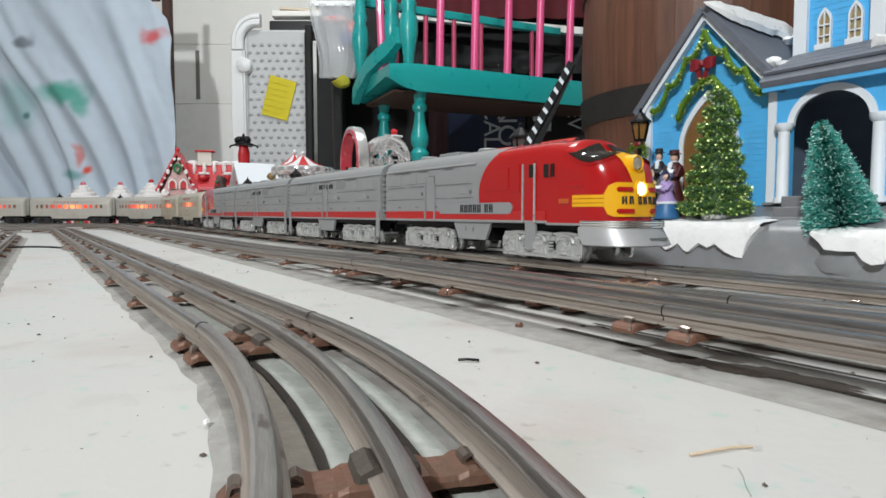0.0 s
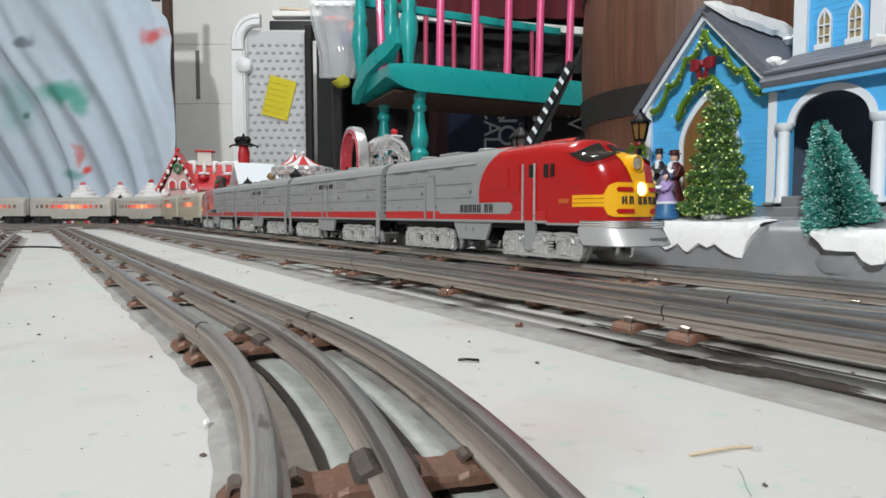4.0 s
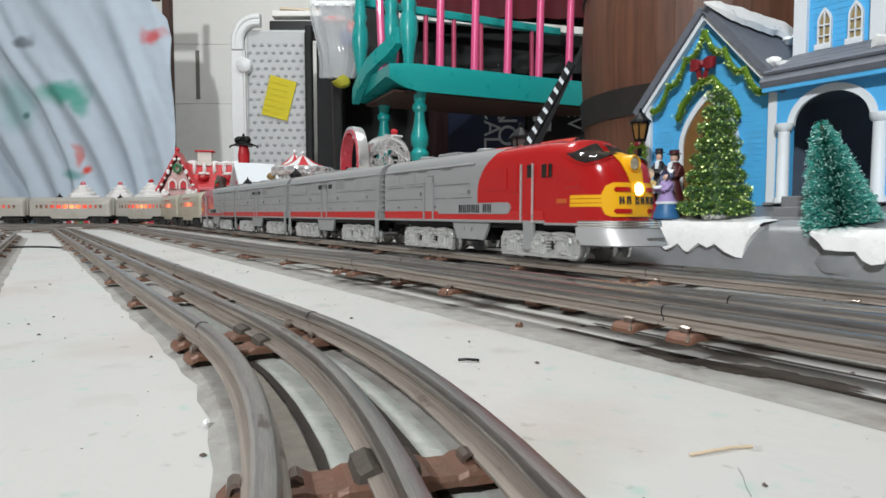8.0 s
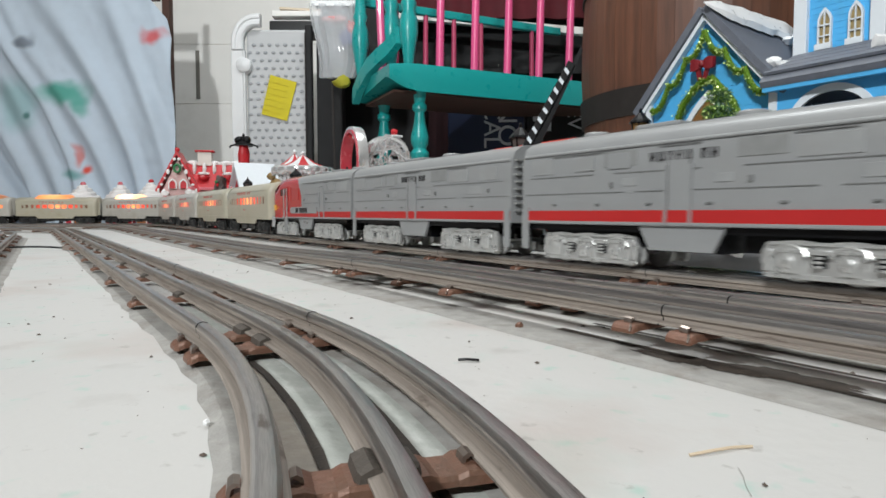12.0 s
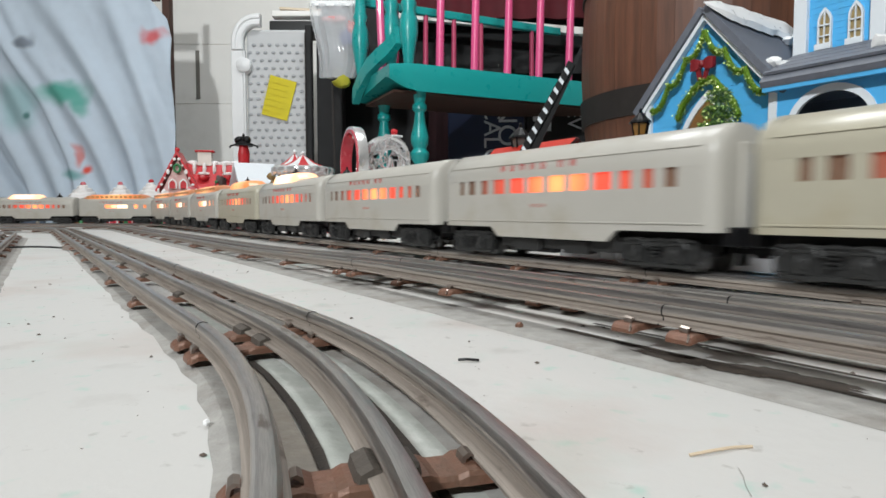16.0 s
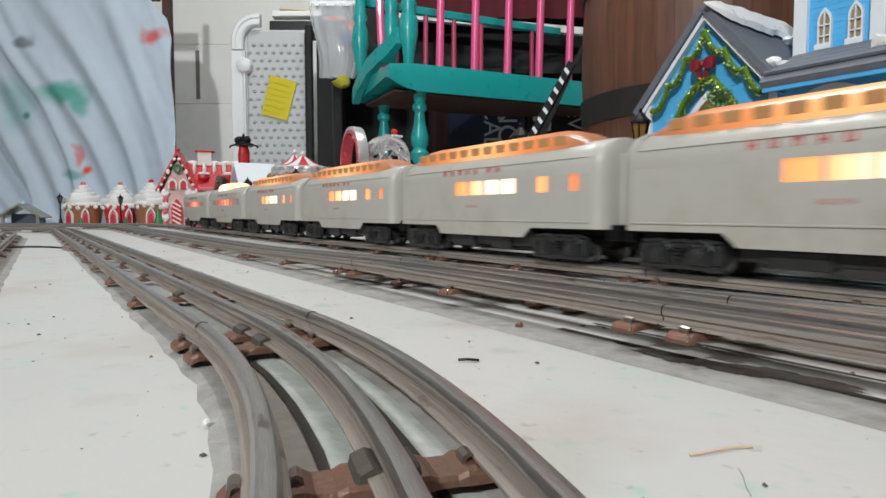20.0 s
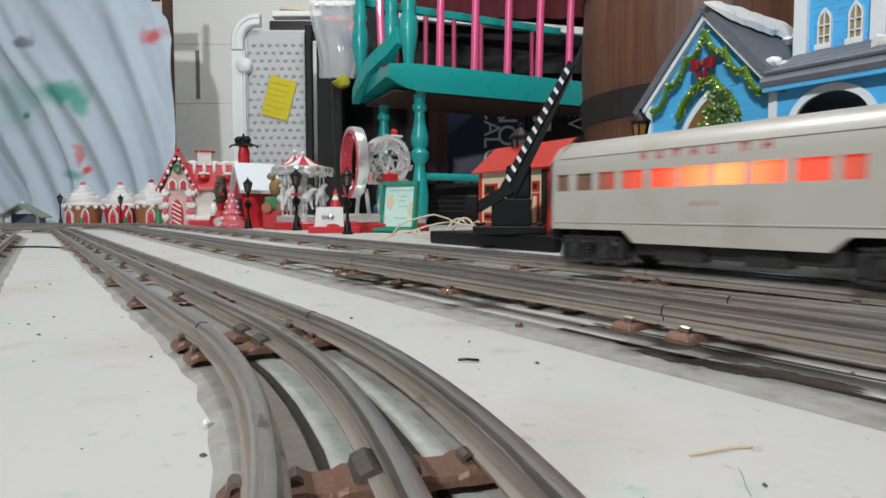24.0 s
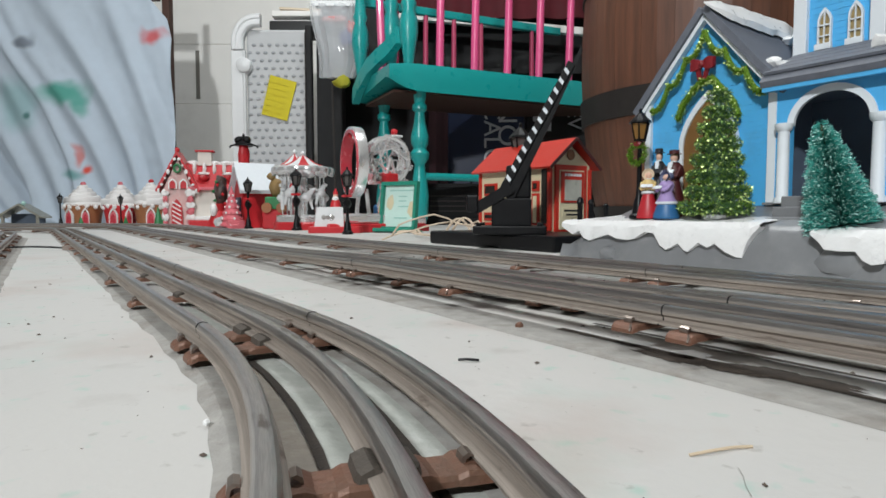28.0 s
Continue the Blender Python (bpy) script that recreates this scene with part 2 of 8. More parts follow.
def chain(x, y, deg, pieces, step=0.02):
    pts = [(x, y, radians(deg))]
    for length, radius in pieces:
        n = max(1, int(round(length / step)))
        for _ in range(n):
            x, y, a = pts[-1]
            d = length / n
            if radius:
                b = a + d / radius
                x += radius * (math.sin(b) - math.sin(a))
                y -= radius * (math.cos(b) - math.cos(a))
                a = b
            else:
                x += d * math.cos(a)
                y += d * math.sin(a)
            pts.append((x, y, a))
    return pts


HC = -56.72                                    # heading of the main line, degrees
ND = (math.cos(radians(HC)), math.sin(radians(HC)))
NN = (-ND[1], ND[0])
OFF_C = 0.310
S0 = -1.895                                    # where the main line leaves its far curve
R27 = 0.30


def main_line(s):
    """Place and heading on the main line; s grows in the direction of travel."""
    if s >= S0:
        return NN[0] * OFF_C + ND[0] * s, NN[1] * OFF_C + ND[1] * s, radians(HC)
    x0, y0 = NN[0] * OFF_C + ND[0] * S0, NN[1] * OFF_C + ND[1] * S0
    a0 = radians(HC)
    arc = radians(180 - 123.28) * R27
    back = S0 - s
    g = min(back, arc) / R27
    # the curve bends to the right of travel reversed, so its centre lies on the camera's side
    cx, cy = x0 - (-math.sin(a0)) * R27, y0 - math.cos(a0) * R27
    a = a0 + g
    x, y = cx + (-math.sin(a)) * R27, cy + math.cos(a) * R27
    if back > arc:
        x -= (back - arc) * math.cos(a)
        y -= (back - arc) * math.sin(a)
    return x, y, a


RAIL_H = 0.011


RAIL_PROF = [(-0.0033, 0.0051), (-0.0033, 0.0056), (-0.0010, 0.0062), (-0.0009, 0.0073), (-0.0018, 0.0081), (-0.0020, 0.0095), (-0.0013, 0.0107),
             (0, 0.0110), (0.0013, 0.0107), (0.0020, 0.0095), (0.0018, 0.0081), (0.0009, 0.0073), (0.0010, 0.0062), (0.0033, 0.0056), (0.0033, 0.0051)]
GAUGE = 0.0172                                 # outer rails on either side of the middle one


def rail_mesh(pts, off, lift=None):
    """Tubular tin rail: round head, pinched web, wide foot."""
    bm = bmesh.new()
    uv = bm.loops.layers.uv.new("along")
    n = len(RAIL_PROF)
    rows, run, last = [], 0.0, None
    for x, y, a in pts:
        if last:
            run += math.hypot(x - last[0], y - last[1])
        last = (x, y)
        nx, ny = -math.sin(a), math.cos(a)
        rows.append((run, [bm.verts.new((x + nx * (off + p), y + ny * (off + p), z + (lift(y) if lift else 0.0))) for p, z in RAIL_PROF]))
    for (u0, a), (u1, b) in zip(rows, rows[1:]):
        for k in range(n):
            m = (k + 1) % n
            f = bm.faces.new((a[k], a[m], b[m], b[k]))
            for lp, q in zip(f.loops, ((u0, k), (u0, k + 1), (u1, k + 1), (u1, k))):
                lp[uv].uv = (q[0] + off * 40, q[1] / n)
    bm.faces.new(rows[0][1][::-1])
    bm.faces.new(rows[-1][1])
    return bm


def resample(pts, d):
    out, acc = [pts[0]], 0.0
    for p, q in zip(pts, pts[1:]):
        acc += math.hypot(q[0] - p[0], q[1] - p[1])
        if acc >= d:
            out.append(q)
            acc = 0.0
    return out


TIE_MESHES = {}


def tie_mesh(half=0.0258):
    """Pressed tie; half is the distance from the middle rail to its end."""
    if half not in TIE_MESHES:
        bm = bmesh.new()
        # one pressed strip with rolled ends, and a pair of small curled clips at each rail
        side = [(half, 0.0018, 0.0044), (half - 0.001, 0.0026, 0.0054), (half - 0.0026, 0.0033, 0.0060), (0.0120, 0.0036, 0.0060), (0.0105, 0.0030, 0.0056), (0.0075, 0.0030, 0.0056), (0.0060, 0.0036, 0.0060)]
        prof = [(-y, h, w) for y, h, w in side] + side[::-1]
        loft(bm, [[(-w * 0.8, y, 0.0018 if abs(y) > half - 0.0018 else 0.0026), (w * 0.8, y, 0.0018 if abs(y) > half - 0.0018 else 0.0026), (w * 0.78, y, h - 0.0007), (w * 0.70, y, h), (-w * 0.70, y, h), (-w * 0.78, y, h - 0.0007)] for y, h, w in [(y, h + 0.0012, w) for y, h, w in prof]])
        rust = len(bm.faces)
        for c in (-GAUGE, GAUGE):
            for sd in (-1, 1):
                arc = [(0.0050, 0.0036), (0.0053, 0.0050), (0.0051, 0.0060), (0.0043, 0.0065), (0.0034, 0.0062)]
                inn = [(u - 0.0005 if u > 0.0036 else u, v - 0.0005) for u, v in reversed(arc)]
                ring = [(c + sd * u, v) for u, v in arc + inn]
                for x0, w in ((0.0002, 0.0016),):
                    loft(bm, [[(x0 - w, y, z) for y, z in ring], [(x0 + w * 0.8, y * 1.0, z - 0.0002) for y, z in ring]])
            # tin tongue at the end of the tie, bent up into a hook beside the rail
            out = 1 if c > 0 else -1
            if half > 0.025:
                hook = [(0.0030, out * (half - 0.0022), 0.0034), (0.0032, out * (half - 0.0006), 0.0028), (0.0040, out * (half + 0.0006), 0.0032), (0.0043, out * (half + 0.0004), 0.0042), (0.0036, out * (half - 0.0006), 0.0048)]
                tube(bm, hook, 0.00036, 5)
        bm.faces.ensure_lookup_table()
        for f in bm.faces[rust:]:
            f.material_index = 1
        steel = len(bm.faces)
        # fibre pad folded up round the foot of the middle rail
        for sd in (-1, 1):
            ring = [(sd * 0.0012, 0.0056), (sd * 0.0013, 0.0068), (sd * 0.0026, 0.0072), (sd * 0.0046, 0.0064), (sd * 0.0051, 0.0042)]
            loft(bm, [[(x, y * k, z * (0.5 + 0.5 * k)) for y, z in ring] for x, k in ((-0.0046, 0.90), (-0.0036, 1.0), (0.0030, 1.02), (0.0042, 0.92))])
        bm.faces.ensure_lookup_table()
        for f in bm.faces[steel:]:
            f.material_index = 2
        bmesh.ops.recalc_face_normals(bm, faces=bm.faces)
        me = bpy.data.meshes.new("tie")
        bm.to_mesh(me)
        bm.free()
        me.materials.append(M_TIE)
        me.materials.append(M_CLIP)
        me.materials.append(M_FIBRE)
        TIE_MESHES[half] = me
    return TIE_MESHES[half]


def track(label, pts, ties, gaps=(), dust=0.0262, metal=M_RAILB, lift=None, shade_lines=(), beds=(), half=0.0258):
    t = thing("railway_track", label, "model track", kind="", group="three-rail tracks")
    for off in (-GAUGE, 0, GAUGE):
        part("rail", rail_mesh(pts, off, lift), M_RAIL if off else metal, t, "" if off else "darker shiny centre rail", True)
    for x, y, a in ties:
        o = new("tie", tie_mesh(half))
        o.matrix_world = pose(x, y, lift(y) if lift else 0, 0, 0, math.degrees(a))
        o.parent = t
    for x, y, a in gaps:
        for off in (-GAUGE, GAUGE):
            g = loft(bmesh.new(), [[(x2, off + q * 1.06, 0.0080 + (z - 0.0080) * 1.05) for q, z in RAIL_PROF] for x2 in (-0.00022, 0.00022)])
            o = part("joint_gap", g, M_BLACK, t)
            o.matrix_world = pose(x, y, lift(y) if lift else 0, 0, 0, math.degrees(a))
    for sd in (-1, 1):
        bm = bmesh.new()
        rings = [[(x - math.sin(a) * o * sd, y + math.cos(a) * o * sd, z) for o, z in ((0.0150, 0.0006), (dust - 0.0035, 0.0007), (dust + 0.0016 * noise.noise(Vector((x * 60, y * 60, sd))) + 0.0012 * noise.noise(Vector((x * 170, y * 170, sd))), 0.00004))] for x, y, a in pts]
        loft(bm, rings, closed=False, caps=False)
        part("dust_strip", bm, M_DUST, t, "line of grey dust along the rail")
    for lo, hi, first, last, material, label in beds:
        bm = bmesh.new()
        rows = [[(x - math.sin(a) * o, y + math.cos(a) * o, z) for o, z in ((lo, 0.0006), (hi + 0.0009 * noise.noise(Vector((x * 150, y * 150, hi * 300))), 0.0004))] for x, y, a in pts[first:last]]
        loft(bm, rows, closed=False, caps=False)
        part("bed_strip", bm, material, t, label)
    # shadow lines of the rails, painted on the board as dark strips
    for off, wide, first, last in shade_lines:
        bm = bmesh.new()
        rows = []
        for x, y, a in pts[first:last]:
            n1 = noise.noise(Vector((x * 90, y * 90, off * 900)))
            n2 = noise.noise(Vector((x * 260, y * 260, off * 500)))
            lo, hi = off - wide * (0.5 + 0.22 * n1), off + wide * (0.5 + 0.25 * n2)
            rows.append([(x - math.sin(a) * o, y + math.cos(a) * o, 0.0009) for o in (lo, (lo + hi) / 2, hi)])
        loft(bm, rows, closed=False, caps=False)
        part("rail_shade_line", bm, M_RAILSHADE, t, "dark line on the board, painted shadow of the rail")
    return t


def along(pts, first, step, count):
    out, acc, want = [], 0.0, first
    for p, q in zip(pts, pts[1:]):
        d = math.hypot(q[0] - p[0], q[1] - p[1])
        while acc + d >= want and len(out) < count:
            k = (want - acc) / d
            out.append((p[0] + (q[0] - p[0]) * k, p[1] + (q[1] - p[1]) * k, p[2] + (q[2] - p[2]) * k))
            want += step
        acc += d
    return out


def sections(pts, joint, length):
    """Ties of each section: one near either end and one in the middle; the joints between them."""
    ties = []
    s = joint % length
    gaps = along(pts, s, length, 99)
    for d in (-0.010, 0.010, length / 2):
        f0 = s + d
        while f0 > length:
            f0 -= length
        while f0 < 0.002:
            f0 += length
        ties += along(pts, f0, length, 99)
    return ties, gaps


# main line (far), built over the whole way that the train takes
c_pts = []
s = -4.9
while s < 5.3:
    c_pts.append(main_line(s))
    s += 0.02 if -2.4 < s < -1.8 else 0.1
ties, gaps = sections(c_pts, 4.9 - 0.452, 0.222)
track("outer three-rail tinplate track with rusty ties, under the train", c_pts, ties, gaps)
b_pts = chain(-3.0, 1.655, 0, [(1.961, 0), (0.297, -0.30), (5.7, 0)])
ties, gaps = sections(b_pts, 1.961 + 0.297 + 1.703 - 0.123 + 0.006, 0.222)


def sprung(y):
    """Bows the track's near end a few millimetres off the board, to fit the camera's view."""
    k = min(1.0, max(0.0, (0.62 - y) / 0.30))
    return 0.0046 * k * k * (3 - 2 * k) if y > -0.6 else 0.0046


b_line = resample(b_pts, 0.02)
near = [i for i, q in enumerate(b_line) if -0.1 < q[1] < 0.235]
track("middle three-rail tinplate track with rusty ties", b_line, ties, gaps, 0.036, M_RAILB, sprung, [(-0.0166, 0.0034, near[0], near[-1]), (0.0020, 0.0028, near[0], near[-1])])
# shadow of the paired ties at the lifted joint, painted as dark patches
tie_shade = thing("soot_patch", "black patches on the board, painted shadow under the lifted track joint", "dirt")
jx, jy, ja = min(gaps, key=lambda q: math.hypot(q[0] - 0.075, q[1] - 0.20))
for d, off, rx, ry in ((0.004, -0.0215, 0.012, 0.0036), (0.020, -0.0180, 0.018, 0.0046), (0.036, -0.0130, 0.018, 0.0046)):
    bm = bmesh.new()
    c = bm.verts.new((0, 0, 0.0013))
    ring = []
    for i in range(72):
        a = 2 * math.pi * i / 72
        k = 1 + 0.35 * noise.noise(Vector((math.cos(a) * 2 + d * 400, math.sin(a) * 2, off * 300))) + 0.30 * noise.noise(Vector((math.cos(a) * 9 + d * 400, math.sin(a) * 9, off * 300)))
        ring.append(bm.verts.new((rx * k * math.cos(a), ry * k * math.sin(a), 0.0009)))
    for i in range(72):
        bm.faces.new((c, ring[i], ring[(i + 1) % 72]))
    o = part("shade_patch", bm, M_RAILSHADE, tie_shade)
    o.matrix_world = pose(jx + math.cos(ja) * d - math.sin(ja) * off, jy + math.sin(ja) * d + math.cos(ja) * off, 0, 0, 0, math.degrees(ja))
d_pts = chain(-0.128, 0.514, HC, [(0.15, 1.0), (4.3, 0)])
ties, gaps = sections(d_pts[6:], 0.19, 0.222)
track("diverging leg of a tinplate switch, dull grey rails", d_pts[6:], ties[:40], gaps)
a_pts = chain(-2.9983, 1.3821, 0, [(1.976, 0), (0.293, -0.30), (1.28, 0), (0.95, -0.392), (1.5, 0)], 0.015)
JA = 1.976 + 0.293 + 1.28                      # joint between the straight and the curve
ties = along(a_pts, JA - 0.010, 9, 1) + along(a_pts, (JA - 0.112) % 0.101, 0.101, int((JA - 0.112) / 0.101) + 1)
for d in (0.010, 0.111, 0.212):
    ties += along(a_pts, JA + d, 0.222, 9)
gaps = along(a_pts, JA - 0.444, 0.222, 9)
a_curve = int(round(1.976 / 0.015)) + int(round(0.293 / 0.015)) + int(round(1.28 / 0.015))
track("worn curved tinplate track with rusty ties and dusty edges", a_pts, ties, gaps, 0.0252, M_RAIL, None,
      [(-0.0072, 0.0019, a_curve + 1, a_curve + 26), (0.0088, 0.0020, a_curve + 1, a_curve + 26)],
      [(-0.0150, -0.0082, a_curve - 8, a_curve + 26, M_BEDTAN, "tan strip lying between the rails"), (0.0015, 0.0080, a_curve - 8, a_curve + 26, M_BEDTAN, "tan strip lying between the rails"),
       (-0.0062, 0.0008, a_curve - 8, a_curve + 26, M_PALEDUST, "thin greenish grey dust on the board"), (0.0098, 0.0158, a_curve - 8, a_curve + 26, M_PALEDUST, "thin greenish grey dust on the board")], 0.0240)
e_pts = chain(-3.0, 1.1354, 0, [(2.0272, 0), (0.297, -0.30), (1.041, 0), (0.5, -0.26), (1.5, 0)])
ties, gaps = sections(e_pts, 0.08, 0.222)
track("inner tinplate track with rusty ties", e_pts, ties, gaps, 0.034, M_RAIL)

# ---------------------------------------------------------------- rolling stock
# local axes: x forward, y to the left, z up from the rail head


def wheelset(parent, name, x, y, r, material, w=0.006):
    bm = bmesh.new()
    turn(bm, [(r * 0.35, -w * 0.2), (r * 0.8, 0), (r, w * 0.1), (r, w * 0.6), (r * 1.14, w * 0.7), (r * 1.14, w), (r * 0.4, w)], seg=20,
         m=Matrix.Translation((x, y, r)) @ Matrix.Rotation(radians(90 if y < 0 else -90), 4, "X") @ Matrix.Rotation(math.pi, 4, "X"))
    return part(name, bm, material, parent, "", True)


def truck(car, x, frame_mat, wheel_mat, length=0.062, axles=(-0.018, 0.018), height=0.022, boxes=3):
    bm = bmesh.new()
    box(bm, (x, 0, 0.013), (length * 0.7, 0.03, 0.006))
    t = part("truck", bm, frame_mat, car)
    for sd in (-1, 1):
        f = bmesh.new()
        y = sd * 0.0235
        h = length / 2
        top = [(h - 0.0005, height * 0.66), (h - 0.0025, height * 0.84)]
        for i in range(13):
            u = 1 - 2 * i / 12
            top.append((u * (h - 0.005), height * (0.85 + 0.06 * abs(math.cos(u * math.pi * 1.5)))))
        top += [(-h + 0.0025, height * 0.84), (-h + 0.0005, height * 0.66)]
        poly = [(-h, 0.010), (-h + 0.001, 0.0040), (-h + 0.003, 0.0022), (h - 0.003, 0.0022), (h - 0.001, 0.0040), (h, 0.010)] + top
        prism(f, poly, Matrix.Translation((x, y + 0.0012, 0)) @ XZ, 0.0024)
        box(f, (x, y + sd * 0.0016, 0.0036), (length * 0.94, 0.0024, 0.0024), bevel=0.0006)
        box(f, (x, y + sd * 0.0016, height * 0.84), (length * 0.90, 0.0022, 0.0016), bevel=0.0005)
        for k in (-1, 1):
            box(f, (x + k * (h - 0.0035), y + sd * 0.0016, 0.0105), (0.0040, 0.0026, 0.0105), bevel=0.0008)
        part("side_frame", f, frame_mat, t)
        step = length / (boxes + 0.1)
        for i in range(boxes):
            bx = x + (i - (boxes - 1) / 2) * step
            out = Matrix.Rotation(radians(90 * (1 if sd < 0 else -1)), 4, "X")
            j = bmesh.new()
            prism(j, [(bx - 0.0060, 0.0046), (bx + 0.0060, 0.0046), (bx + 0.0056, 0.0158), (bx + 0.0040, 0.0174), (bx - 0.0040, 0.0174), (bx - 0.0056, 0.0158)], Matrix.Translation((0, y + sd * 0.0020 + 0.0011, 0)) @ XZ, 0.0022)
            box(j, (bx, y + sd * 0.0034, 0.0098), (0.0064, 0.0020, 0.0092), bevel=0.0007)
            box(j, (bx, y + sd * 0.0036, 0.0152), (0.0090, 0.0022, 0.0016), bevel=0.0005)
            turn(j, [(0.0030, 0), (0.0029, 0.0010), (0.0018, 0.0016), (0.0001, 0.0017)], seg=12, m=Matrix.Translation((bx, y + sd * 0.0042, 0.0102)) @ out)
            part("axle_box", j, frame_mat, t, "", True)
            eq = tube(bmesh.new(), [(bx - 0.0078, y + sd * 0.0028, 0.0128), (bx - 0.0060, y + sd * 0.0030, 0.0162), (bx, y + sd * 0.0030, 0.0180), (bx + 0.0060, y + sd * 0.0030, 0.0162), (bx + 0.0078, y + sd * 0.0028, 0.0128)], 0.0009, 6)
            part("equaliser", eq, frame_mat, t, "", True)
            if i < boxes - 1:
                k = bmesh.new()
                cx = bx + step / 2
                # black plate on the frame's face stands in for the gap's shade
                part("gap_shade_plate", B((cx, y + sd * 0.0014, 0.0112), (0.0062, 0.0006, 0.0066)), M_BLACK, t)
                for zz in (0.0085, 0.0105, 0.0125):
                    turn(k, [(0.0016, -0.0006), (0.0022, 0), (0.0016, 0.0006)], c=(cx, y + sd * 0.0026, zz), seg=8)
                box(k, (cx, y + sd * 0.0024, 0.0150), (0.0090, 0.0034, 0.0024), bevel=0.0006)
                part("spring", k, frame_mat, t)
    for ax in axles:
        for sd in (-1, 1):
            wheelset(t, "wheel", x + ax, sd * 0.0175, 0.0085, wheel_mat)
        part("axle", rod(bmesh.new(), (x + ax, -0.016, 0.0085), (x + ax, 0.016, 0.0085), 0.0014), wheel_mat, t)
    return t


def bars(parent, x0, x1, z0, z1, y, count, material, name="lettering", gap_after=None, stem=0.34, depth=0.0005, fill=1.0):
    """A word as one short bar a letter, with a slimmer stroke crossing it."""
    w = (x1 - x0) / (count + (0.6 if gap_after else 0))
    bm = bmesh.new()
    x = x0
    h = z1 - z0
    for i in range(count):
        box(bm, (x + w * 0.20, y, (z0 + z1) / 2), (w * stem * 0.62, depth, h))
        box(bm, (x + w * (0.20 + 0.46 * fill), y, (z0 + z1) / 2), (w * stem * 0.5, depth, h))
        box(bm, (x + w * (0.20 + 0.23 * fill), y, z0 + h * (0.5, 0.10, 0.90)[i % 3]), (w * 0.46 * fill, depth, h * 0.18))
        x += w
        if gap_after and i + 1 == gap_after:
            x += w * 0.6
    return part(name, bm, material, parent)


# cross-section of a diesel body: half width, sill, eaves, ridge
def diesel_ring(x, w, z0, ze, zr, taper=0.0):
    pts = []
    right = [(-w, z0), (-w, (z0 + ze) * 0.5), (-w * 0.995, ze - 0.008), (-w * 0.965, ze - 0.003), (-w * 0.88, ze + (zr - ze) * 0.35), (-w * 0.70, ze + (zr - ze) * 0.72), (-w * 0.42, ze + (zr - ze) * 0.95), (0, zr)]
    # finer along the side so that a curved colour line can follow it
    fine = []
    for k, (y0, a), (y1, b) in zip((6, 6, 2, 2, 2, 2, 2), right, right[1:]):
        for i in range(k):
            fine.append((y0 + (y1 - y0) * i / k, a + (b - a) * i / k))
    fine.append(right[-1])
    for y, z in fine:
        pts.append(Vector((x, y, z)))
    for y, z in reversed(fine[:-1]):
        pts.append(Vector((x, -y, z)))
    return pts


def cap(ring):
    bm = bmesh.new()
    bm.faces.new([bm.verts.new(p) for p in ring])
    return bm


W = 0.0278
SILL, EAVE, RIDGE = 0.0252, 0.0735, 0.0822


def side_lines(car, x0, x1, material):
    for sd in (-1, 1):
        y = sd * (W + 0.0002)
        for z, cuts in ((0.0445, (0, 0.33, 0.36, 0.74, 0.78, 1)), (0.0555, (0.02, 0.24, 0.30, 0.52, 0.61, 0.98)), (0.0685, (0.10, 0.30, 0.42, 0.52, 0.70, 0.80))):
            for a, b in zip(cuts[::2], cuts[1::2]):
                xa, xb = x0 + (x1 - x0) * a, x0 + (x1 - x0) * b
                part("seam", B(((xa + xb) / 2, y, z), (xb - xa, 0.0004, 0.0005)), material, car)


M_SEAM = mat("grimy_seam", (0.16, 0.16, 0.16), 0.7, vary=0.2)


def couplers(car, x, sign):
    bm = bmesh.new()
    box(bm, (x + sign * 0.002, 0, 0.0125), (0.016, 0.007, 0.003))
    turn(bm, [(0.0042, 0.009), (0.0048, 0.0105), (0.0048, 0.0145), (0.0042, 0.016)], c=(x + sign * 0.0075, 0.001, 0), seg=10)
    part("coupler", bm, M_BLACK, car)


def frame_tank(car, x0, x1, material, z1=0.0252):
    for sd in (-1, 1):
        bm = bmesh.new()
        prism(bm, [(x0, z1), (x1, z1), (x1 - 0.007, 0.0118), (x0 + 0.007, 0.0118)], Matrix.Translation((0, sd * 0.0255 + 0.001, 0)) @ XZ, 0.0022)
        part("skirt", bm, material, car)
    part("underframe", B(((x0 + x1) / 2, 0, 0.017), (x1 - x0 - 0.012, 0.04, 0.012)), M_BLACK, car)
    part("floor_pan", B(((x0 + x1) / 2, 0, 0.0232), (0.248, 0.050, 0.0036)), M_BLACK, car)
    for sd in (-1, 1):
        for xm, w in ((x0 - 0.046, 0.085), (x1 + 0.046, 0.085)):
            part("truck_well", B((xm, sd * 0.009, 0.0170), (w, 0.012, 0.0095)), M_BLACK, car)


M_PANEL = mat("paler_silver_panel", (0.295, 0.30, 0.302), 0.42, vary=0.12, scale=60, stain=(0.26, 0.25, 0.24), stain_scale=35, stain_amount=0.5)


M_GRILLE = mat("dull_grey_grille", (0.235, 0.238, 0.236), 0.55, vary=0.15, scale=120)


